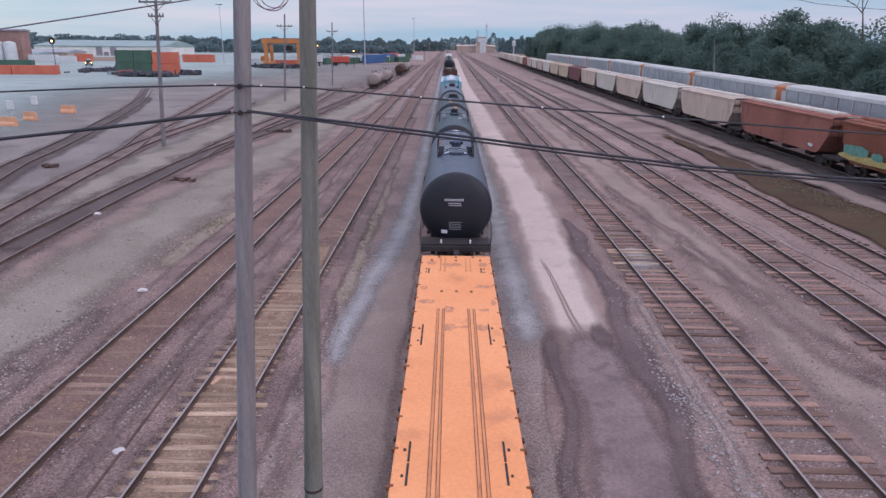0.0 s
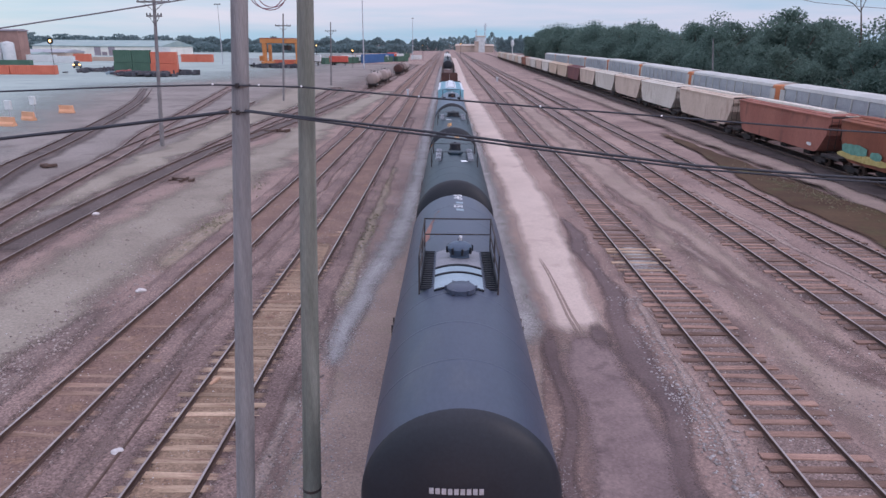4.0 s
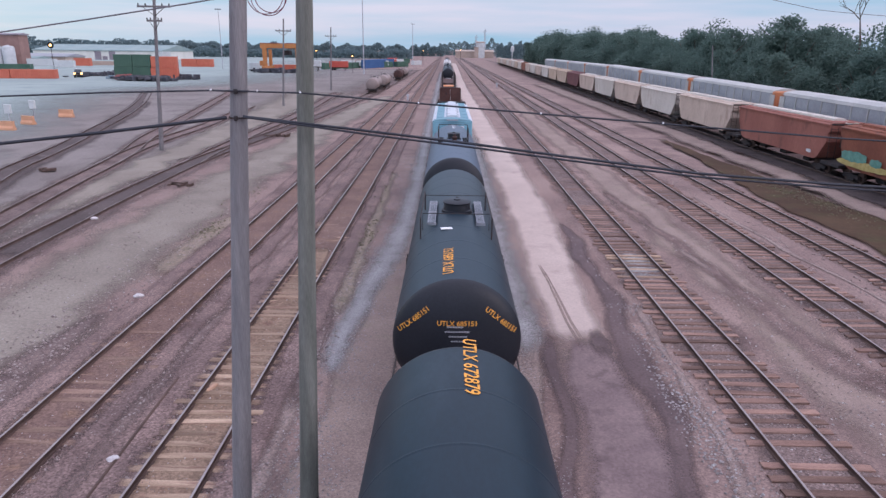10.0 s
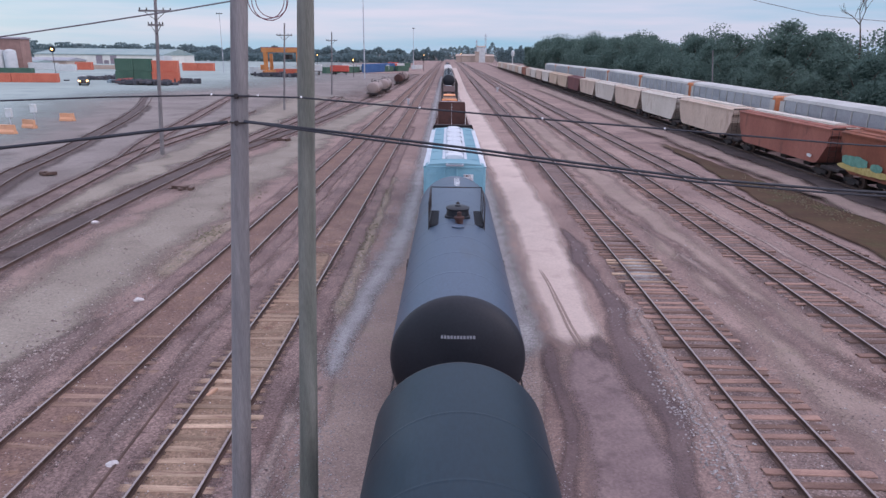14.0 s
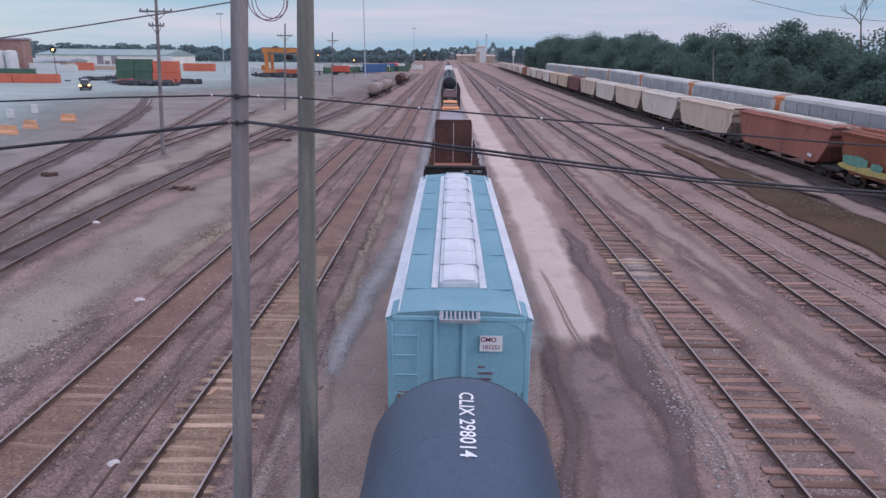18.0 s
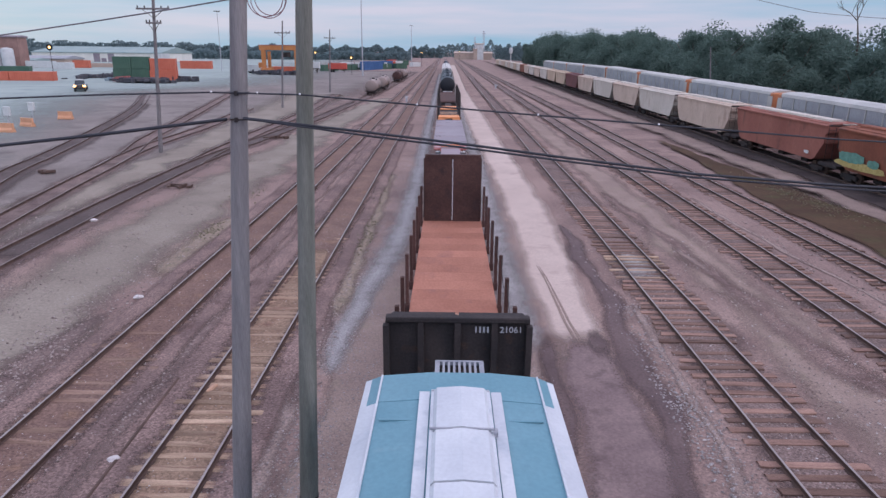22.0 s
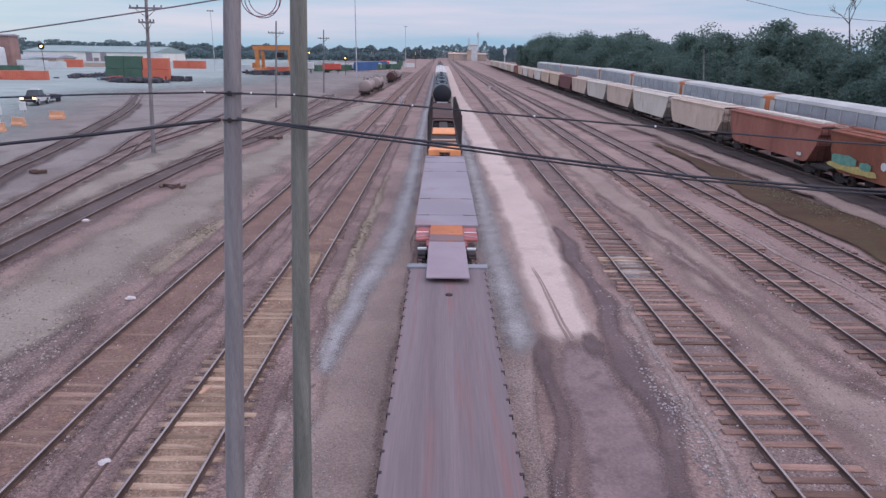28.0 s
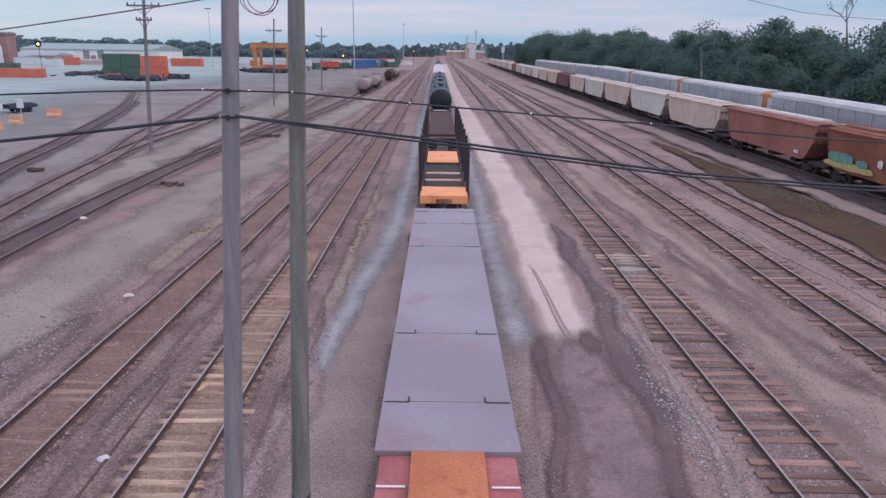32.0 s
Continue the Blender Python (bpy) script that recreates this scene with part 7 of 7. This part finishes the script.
def warehouse(x, y, w, d, h, wall, roof, label, doors, rz=0.0):
    root = thing("warehouse", label, "warehouse", pose(x, y, 0, 0, 0, rz))
    bm = B()
    box(bm, 0, 0, h / 2, w, d, h)
    part("wall", bm, wall, root)
    bm = B()
    prism(bm, [(-d / 2 - 0.6, h), (0, h + d * 0.06), (d / 2 + 0.6, h), (d / 2 + 0.6, h - 0.5), (-d / 2 - 0.6, h - 0.5)], -w / 2 - 0.6, w / 2 + 0.6)
    bmesh.ops.rotate(bm, verts=bm.verts, cent=(0, 0, 0), matrix=Matrix.Rotation(radians(90), 3, "Z"))
    part("roof", bm, roof, root)
    for dx, dw, dh in doors:
        bm = B()
        box(bm, dx, -d / 2 - 0.05, dh / 2, dw, 0.25, dh, 0.03)
        part("dock_door", bm, M_DECK_G, root)
    return root


M_ROOF_L = mat("pale_grey_roof", (0.30, 0.31, 0.34), (0.38, 0.38, 0.41), 0.1, 0.8, 0, 2, 0.1, 0.03, stain=(0.25, 0.26, 0.28))
C_TANK = mat("weathered_white_tank", (0.46, 0.48, 0.49), (0.56, 0.57, 0.58), 0.3, 0.75, 0, 5, 0.1, 0.05, stain=(0.36, 0.36, 0.36))
C_CREAM = mat("cream_cladding", (0.66, 0.65, 0.60), (0.76, 0.74, 0.69), 0.2, 0.75, 0, 5, 0.06, 0.05)
M_ROOF_G = mat("green_grey_roof", (0.23, 0.31, 0.31), (0.30, 0.37, 0.36), 0.1, 0.8, 0, 2, 0.08, 0.03)
warehouse(-247, 500, 88, 64, 6.4, C_CREAM, M_ROOF_G, "long white warehouse with dock doors", [(0.3, 4.4, 5.6), (5.0, 3.4, 2.4), (10.1, 4.4, 5.6)], 2)
warehouse(-228, 381, 29, 22, 3.6, C_TAN, M_ROOF_L, "low shed with a pale grey roof before the warehouse", [(-6, 5, 3.0)], 3)
warehouse(-229, 352, 29, 14, 3.0, C_TAN, M_ROOF_G, "low shed with a dull green roof", [(4, 4, 2.6)], 3)
warehouse(-233, 319, 60, 8, 14.2, C_BRICK, M_DECK_G, "brown brick building at the lot's edge", [(10, 5, 4)], 4)
for k in range(4):
    bm = B()
    lathe(bm, [(0, 0), (2.6, 0), (2.6, 8.0), (2.2, 8.7), (0, 9.2)], 20)
    solid("storage_tank", bm, C_TANK, "grey-white round storage tank beside the brick building", "storage tank", group="storage tanks", smooth=True, at=pose(-203.2 - 5.4 * k, 309 - 0.5 * k, 0))
# concrete works at the end of the line
warehouse(28, 840, 46, 30, 7.6, C_TAN, C_TAN, "long tan industrial building at the end of the yard", [], 0)
warehouse(35, 826, 10, 12, 18.4, C_WHITE, C_TAN, "pale square tower of the works", [], 0)
warehouse(30, 822, 5, 5, 12.5, C_TAN, C_TAN, "small tan tower of the works", [], 0)
for x, h in ((41, 34), (30, 27)):
    lm = thing("lattice_mast", "thin lattice mast above the works", "mast", pose(x, 845, 0))
    bm = B()
    for a in range(3):
        c, s_ = math.cos(a * 2.094), math.sin(a * 2.094)
        rod(bm, (2.0 * c, 2.0 * s_, 0), (0.7 * c, 0.7 * s_, h), 0.22, 5)
    for k in range(16):
        z = h * k / 16
        f = 2.0 - 1.3 * k / 16
        for a in range(3):
            c, s_ = math.cos(a * 2.094), math.sin(a * 2.094)
            c2, s2 = math.cos(a * 2.094 + 2.094), math.sin(a * 2.094 + 2.094)
            rod(bm, (f * c, f * s_, z), (f * c2, f * s2, z + h / 16), 0.12, 4)
    part("lattice", bm, M_GRATE, lm)
    bm = B()
    box(bm, 0, 0, h - 3, 4.5, 1.0, 0.4)
    box(bm, 0, 0, h - 7, 3.5, 1.0, 0.4)
    part("antenna_arm", bm, M_GRATE, lm)
wt_ = thing("water_tower", "small white water tower above the trees", "water tower", pose(50, 560, 0))
bm = B()
lathe(bm, [(0, 8), (1.2, 8.4), (1.5, 10), (1.2, 12.4), (0, 13)], 18)
part("bowl", bm, C_WHITE, wt_, smooth=True)
bm = B()
rod(bm, (0, 0, 0), (0, 0, 8.4), 0.4, 10)
part("column", bm, C_WHITE, wt_)

# tan tank cars standing on a left-hand track
M_TANK_T = mat("tan_tank_paint", (0.27, 0.215, 0.20), (0.34, 0.275, 0.255), 0.3, 0.7, 0, 10, 0.12, 0.05, stain=(0.27, 0.20, 0.18))
for k, (x, y, m, lab) in enumerate(((-17.4, 152.0, M_TANK_T, "dusty tan tank car on a siding"), (-16.9, 169.5, M_TANK_T, "dusty tan tank car on a siding"), (-16.5, 213, M_MAROON, "rusty brown tank car on a siding"), (-16.5, 236, M_TANK_T, "dusty tan tank car on a siding"))):
    sc = tank_car(-7.6, 7.6, m, "rail", lab, seed=40 + k, head=m, moving=False, at=pose(x, y, RAIL_TOP, 0, 0, 1.0 if k < 2 else 0), group="tank cars on the siding")
    sc.scale = (0.82, 0.82, 0.78)


def barrier(x, y, rz):
    root = thing("road_barrier", "orange plastic road barrier on the pavement", "barrier", pose(x, y, 0, 0, 0, rz), "barriers on the lot")
    bm = B()
    prism(bm, [(-0.32, 0), (0.32, 0), (0.3, 0.25), (0.13, 0.5), (0.1, 1.05), (-0.1, 1.05), (-0.13, 0.5), (-0.3, 0.25)], -1.0, 1.0)
    part("shell", bm, M_BARR, root)
    for y_ in (-0.6, 0.6):
        bm = B()
        box(bm, 0, y_, 0.06, 0.68, 0.3, 0.1, 0.02)
        part("foot", bm, M_BARR, root)
    return root


M_BARR = mat("orange_plastic", (0.66, 0.33, 0.19), (0.72, 0.38, 0.23), 1, 0.6, 0, 10, 0.08, 0.03)
for x, y, rz in ((-51.3, 75.4, 82), (-52.5, 81.3, 70), (-52.8, 90.2, 86)):
    barrier(x, y, rz)


def cabinet(x, y, label):
    root = thing("utility_cabinet", label, "cabinet", pose(x, y, 0))
    bm = B()
    rod(bm, (0, 0, 0), (0, 0, 1.6), 0.06, 8)
    part("post", bm, M_GRATE, root)
    bm = B()
    box(bm, 0, 0, 2.1, 0.75, 0.4, 1.1, 0.06)
    part("box", bm, C_WHITE, root)


cabinet(-52.9, 78.5, "white meter cabinet on a post")
cabinet(-54.0, 85.0, "grey-white meter cabinet on a post")


# the service truck that drives across the lot
def service_truck():
    root = thing("pickup_truck", "white pickup truck with headlights on crossing the lot", "pickup truck", pose(-145, 267, 0))
    bm = B()
    prism(bm, [(-0.95, 0.45), (0.95, 0.45), (1.0, 0.75), (0.97, 1.12), (-0.97, 1.12), (-1.0, 0.75)], -2.75, 2.75)
    part("body", bm, C_WHITE, root)
    bm = B()
    a = [(-0.92, -1.3, 1.12), (0.92, -1.3, 1.12), (0.92, 1.1, 1.12), (-0.92, 1.1, 1.12)]
    b = [(-0.74, -0.65, 1.82), (0.74, -0.65, 1.82), (0.74, 0.8, 1.82), (-0.74, 0.8, 1.82)]
    va, vb = [bm.verts.new(v) for v in a], [bm.verts.new(v) for v in b]
    for k in range(4):
        bm.faces.new((va[k], va[(k + 1) % 4], vb[(k + 1) % 4], vb[k]))
    bm.faces.new(vb)
    part("cab", bm, M_GLASS, root, "dark glazed cab")
    bm = B()
    box(bm, 0, 0.08, 1.86, 1.5, 1.5, 0.07, 0.03)
    part("cab_roof", bm, C_WHITE, root)
    bm = B()
    box(bm, 0, 1.9, 1.14, 1.6, 1.4, 0.05)
    part("cargo_bed", bm, M_DARK, root)
    bm = B()
    box(bm, 0, -2.78, 0.62, 2.1, 0.14, 0.3, 0.04)
    part("bumper", bm, M_DARK, root)
    bm = B()
    box(bm, 0, -2.77, 0.98, 2.0, 0.08, 0.34, 0.03)
    part("grille", bm, M_DARK, root)
    for x in (-0.84, 0.84):
        bm = B()
        box(bm, x, -2.82, 0.95, 0.46, 0.12, 0.3, 0.05)
        part("headlight", bm, M_LAMP, root, "glowing amber headlight")
    bm = B()
    box(bm, 0, 0, 1.96, 0.9, 0.25, 0.12, 0.03)
    part("light_bar", bm, C_WHITE, root, "pale roof light bar")
    for x in (-0.9, 0.9):
        for y in (-1.75, 1.65):
            bm = B()
            lathe(bm, [(0, -0.14), (0.4, -0.14), (0.42, -0.08), (0.42, 0.08), (0.4, 0.14), (0, 0.14)], 16, Matrix.Rotation(radians(90), 4, "Y"))
            w = part("wheel", bm, M_TYRE, root, at=pose(x, y, 0.42))
            bm = B()
            lathe(bm, [(0, -0.15), (0.2, -0.15), (0.22, 0.15), (0, 0.16)], 10, Matrix.Rotation(radians(90), 4, "Y"))
            part("rim", bm, M_GRATE, w)
    # it stands a third taller than a car
    grow = Matrix.Diagonal((1.12, 1.15, 1.32, 1))
    for ob in list(root.children):
        for p in [ob] + list(ob.children):
            p.data.transform(grow)
            p.location = grow @ p.location
    # the low dark trailer that it tows
    bm = B()
    prism(bm, [(-1.1, 0.62), (1.1, 0.62), (1.12, 0.72), (1.12, 1.15), (1.04, 1.15), (1.04, 0.8), (-1.04, 0.8), (-1.04, 1.15), (-1.12, 1.15), (-1.12, 0.72)], 4.1, 8.6)
    tr = part("trailer", bm, M_TRAILER, root, "low dark blue open trailer")
    bm = B()
    box(bm, 0, 8.6, 0.88, 2.2, 0.08, 0.52, 0.02)
    part("tailgate", bm, M_TRAILER, tr)
    bm = B()
    box(bm, 0, 3.4, 0.58, 0.12, 1.5, 0.1, 0.02)
    part("drawbar", bm, M_DARK, tr)
    bm = B()
    for k in range(6):
        box(bm, 0.3 * math.sin(k * 2.1), 4.7 + 0.66 * k, 1.0 + 0.06 * (k % 2), 1.5, 0.7, 0.4, 0.06, 9 * k)
    part("load", bm, M_DARK, tr, "dark bundled load")
    for x in (-1.14, 1.14):
        for y in (6.3, 7.2):
            bm = B()
            lathe(bm, [(0, -0.12), (0.36, -0.12), (0.38, -0.06), (0.38, 0.06), (0.36, 0.12), (0, 0.12)], 16, Matrix.Rotation(radians(90), 4, "Y"))
            part("wheel", bm, M_TYRE, tr, at=pose(x, y, 0.38))
    return root


M_TRAILER = mat("dark_blue_paint", (0.035, 0.05, 0.085), (0.06, 0.08, 0.12), 0.6, 0.6, 0, 10, 0.15, 0.05)
TRUCK = service_truck()


# ---- small things on the ground ----
def litter(name, x, y, sx, sy, sz, material, label, category, rz=0, seed=0):
    r, bm = random.Random(seed), B()
    bmesh.ops.create_icosphere(bm, subdivisions=2, radius=0.5)
    for v in bm.verts:
        v.co *= 1 + 0.35 * noise.noise(v.co * 3 + Vector((seed, 0, 0)))
        v.co = Vector((v.co.x * sx, v.co.y * sy, max(v.co.z, -0.3) * sz + 0.25 * sz))
    return solid(name, bm, material, label, category, at=pose(x, y, 0.01, 0, 0, rz))


M_SCRAP = plain("pale_plastic", (0.55, 0.51, 0.51), 0.5)
litter("plastic_bag", -7.95, 13.35, 0.30, 0.22, 0.14, M_SCRAP, "crumpled white plastic scrap on the dirt", "litter", 30, 1)
litter("stone_block", -12.2, 23.9, 0.40, 0.25, 0.2, M_SCRAP, "pale lump beside the track", "litter", 10, 2)
litter("wood_chunk", -6.8, 16.85, 0.16, 0.5, 0.12, M_PLY, "orange broken wood block between the rails", "litter", -20, 3)
litter("stone_block", -20.2, 35.7, 0.45, 0.3, 0.2, M_SCRAP, "pale scrap beside the curving track", "litter", 0, 4)
bm = B()
prism(bm, [(-0.06, -0.02), (-0.06, 0.02), (-0.02, 0.06), (0.02, 0.06), (0.06, 0.02), (0.06, -0.02)], -3.2, 3.2)
solid("loose_rail", bm, M_RAIL, "old rusty length of rail lying between the tracks", "rail", at=pose(-7.9, 14.2, 0.012, 0, 0, 2))
for k, (x, y, sx) in enumerate(((-19.3, 45.4, 1.2), (-31.4, 50.0, 0.9), (-19.4, 72.8, 1.3))):
    rb = random.Random(60 + k)
    bm = B()
    for _ in range(7):
        box(bm, rb.gauss(0, 0.4 * sx), rb.gauss(0, 0.25), rb.uniform(0.05, 0.2), rb.uniform(0.3, 1.0) * sx, rb.uniform(0.15, 0.4), rb.uniform(0.08, 0.3), 0.02, rb.uniform(0, 180))
    solid("scrap_heap", bm, M_RAIL, "small heap of rusty track scrap", "scrap heap", "stuff", at=pose(x, y, 0))
bm = B()
box(bm, 0, 0, 0.45, 0.35, 0.35, 0.9, 0.05)
box(bm, 0, 0, 1.0, 0.6, 0.15, 0.3, 0.04)
solid("switch_stand", bm, M_GRATE, "small pale switch stand beside the track", "switch stand", at=pose(-8.3, 128, 0))
bm = B()
box(bm, 0, 0, 0.4, 0.4, 0.4, 0.8, 0.05)
box(bm, 0, 0, 0.95, 0.7, 0.15, 0.3, 0.04)
solid("switch_stand", bm, M_GRATE, "small pale switch stand beside the track", "switch stand", at=pose(12.2, 178, 0))


def pebbles(name, n, seed, area, size, material, label):
    """Loose stones over the near ground; area gives x, y and whether to keep the stone."""
    r = random.Random(seed)
    base = [Vector(v) for v in ((0, 0, 1), (0.9, 0, 0.1), (-0.2, 0.9, 0), (-0.8, -0.5, 0.15), (0.2, -0.9, 0), (0, 0, -0.5))]
    tri = [(0, 1, 2), (0, 2, 3), (0, 3, 4), (0, 4, 1), (5, 2, 1), (5, 3, 2), (5, 4, 3), (5, 1, 4)]
    verts, faces = [], []
    for _ in range(n):
        x, y = area(r)
        if noise.noise((x * 0.7, y * 0.35, seed)) + r.uniform(-0.45, 0.45) < 0:
            continue
        s = r.uniform(*size)
        a = r.uniform(0, 6.28)
        c, sn = math.cos(a), math.sin(a)
        k = len(verts)
        for v in base:
            u = v * s * r.uniform(0.75, 1.25)
            verts.append((x + c * u.x - sn * u.y, y + sn * u.x + c * u.y, 0.012 + u.z * 0.7))
        faces += [(k + i, k + j, k + l) for i, j, l in tri]
    return tagged(new(name, from_lists(name, verts, faces, material)), label, "gravel", kind="stuff")


def stone_mat(name, a, b):
    m, nt, bsdf = shader(name)
    N, L = nt.nodes.new, nt.links.new
    geo, ramp = N("ShaderNodeNewGeometry"), N("ShaderNodeValToRGB")
    ramp.color_ramp.elements[0].color, ramp.color_ramp.elements[1].color = (*a, 1), (*b, 1)
    L(geo.outputs["Random Per Island"], ramp.inputs["Fac"])
    L(ramp.outputs[0], bsdf.inputs["Base Color"])
    bsdf.inputs["Roughness"].default_value = 0.9
    return m


M_PEB = stone_mat("loose_stone", (0.14, 0.10, 0.095), (0.42, 0.36, 0.34))
M_PEB_L = stone_mat("pale_loose_stone", (0.20, 0.175, 0.175), (0.42, 0.39, 0.395))


def near_y(r, a, b):
    return a + (b - a) * r.random() ** 1.7


pebbles("gravel", 15000, 1, lambda r: (r.uniform(-14, -4.3), near_y(r, 9, 40)), (0.012, 0.040), M_PEB, "loose brown stones between the tracks")
pebbles("gravel", 11000, 2, lambda r: (-3.3 + r.gauss(0, 0.75), near_y(r, 9, 60)), (0.012, 0.036), M_PEB_L, "loose pale ballast stones beside the train")
pebbles("gravel", 7000, 3, lambda r: (2.35 + r.gauss(0, 0.35), near_y(r, 9, 60)), (0.010, 0.028), M_PEB_L, "loose pale ballast stones beside the train")
pebbles("gravel", 15000, 4, lambda r: (r.uniform(6.6, 14.5), near_y(r, 9, 44)), (0.012, 0.040), M_PEB, "loose brown stones between the tracks")
pebbles("gravel", 2500, 5, lambda r: (6.9 + r.gauss(0, 0.4), near_y(r, 9, 24)), (0.012, 0.035), M_PEB_L, "spill of pale stones beside the track")
pebbles("gravel", 5000, 6, lambda r: (r.uniform(-24, -12), near_y(r, 16, 60)), (0.02, 0.07), M_PEB, "scattered stones on the dirt")
pebbles("gravel", 3000, 7, lambda r: (r.uniform(14, 21), near_y(r, 16, 60)), (0.02, 0.07), M_PEB, "scattered stones on the dirt")
pebbles("gravel", 2600, 11, lambda r: (r.uniform(-9.6, -7.2), near_y(r, 9, 30)), (0.03, 0.065), M_PEB, "coarse loose stones between the tracks")
pebbles("gravel", 1500, 12, lambda r: (r.uniform(-5.2, -3.7), near_y(r, 9, 28)), (0.03, 0.07), M_PEB, "coarse loose stones beside the bleached ties")
pebbles("gravel", 1500, 13, lambda r: (r.uniform(-14.5, -11.6), near_y(r, 12, 34)), (0.03, 0.07), M_PEB, "coarse loose stones beside the track")
pebbles("gravel", 1200, 14, lambda r: (r.uniform(6.2, 7.6), near_y(r, 9, 24)), (0.025, 0.06), M_PEB_L, "coarse pale stones beside the track")
M_FLECK = stone_mat("white_stone", (0.36, 0.33, 0.33), (0.62, 0.59, 0.58))
pebbles("gravel", 1400, 8, lambda r: (r.uniform(-15, -4), near_y(r, 9, 34)), (0.02, 0.045), M_FLECK, "scattered pale stones and chips")
pebbles("gravel", 900, 9, lambda r: (r.uniform(6.3, 14), near_y(r, 9, 34)), (0.02, 0.045), M_FLECK, "scattered pale stones and chips")
M_WEED = leaf_mat("weeds", (0.20, 0.185, 0.125), (0.27, 0.245, 0.17))
for k, (x, y, rx, ry, n) in enumerate(((-4.4, 33, 0.5, 4, 160), (-12.9, 34, 0.7, 2, 120), (-4.7, 44, 0.5, 5, 140), (-13.6, 42, 1.0, 3, 120), (24.6, 44, 1.4, 8, 400))):
    rb = random.Random(90 + k)
    verts, faces = [], []
    for _ in range(n):
        px, py, a, hh = x + rb.gauss(0, rx / 2), y + rb.gauss(0, ry / 2), rb.uniform(0, 6.28), rb.uniform(0.02, 0.07)
        q = len(verts)
        c, s_ = math.cos(a) * 0.05, math.sin(a) * 0.05
        verts += [(px - c, py - s_, 0.0), (px + c, py + s_, 0.0), (px + c * 1.6 + s_, py + s_ * 1.6 - c, hh), (px - c * 0.4 + s_, py - s_ * 0.4 - c, hh * 1.2)]
        faces.append((q, q + 1, q + 2, q + 3))
    tagged(new("weeds", from_lists("weeds", verts, faces, M_WEED)), "sparse dry green weeds", "weeds", kind="stuff")

# ---- single ties of the nearer stretches ----
for root, line, near, far, look_of, bury in TRACKS:
    rb = random.Random(int(line[0][0] * 10) + 7)
    for x, y, turn in along(line, 0.503, near, far):
        if look_of == "dark":
            if rb.random() < 0.04:
                continue
            sunk = min(0.034, max(0, y - (33 if line[0][0] < 10 else 46)) * 0.003)
            z, tilt, side = 0.022 - sunk - bury - rb.uniform(-0.010, 0.026), rb.gauss(0, 0.35), 0.10
        else:
            z, tilt, side = -bury + 0.002 - rb.uniform(-0.014, 0.012) - max(0, y - 20) * 0.0016, rb.gauss(0, 0.38), 0.11
        part("tie", TIES["pale" if 8 < line[0][0] < 9 and 26.6 < y < 30.6 and rb.random() < 0.6 else look_of][rb.randrange(4)], None, root, at=pose(x + rb.gauss(0, side), y + rb.gauss(0, 0.03), z, 0, tilt, turn + rb.gauss(0, 1.0)))


# ---- what moves ----
def motions():
    for root, s in TRAIN:
        walk(root, [(t, on_main(s - SPEED * t)) for t in range(0, 33, 2)])
    way = [(0, -145, 267), (3, -141, 253), (6, -129, 231), (9, -118, 211), (13, -105, 190), (17, -92, 166), (20, -88, 160), (23, -81, 144), (25, -76, 131), (28, -69, 112.5), (30, -66, 102), (32, -63, 89.5)]
    turn = ((0, 27), (18, 27), (23, 26), (25, 22), (26, 19), (28, 11), (30, -5), (32, -18))
    rows = [(t, pose(x, y, 0.01, 0, 0, float(np.interp(t, *zip(*turn))))) for t, x, y in way]
    walk(TRUCK, rows)


motions()
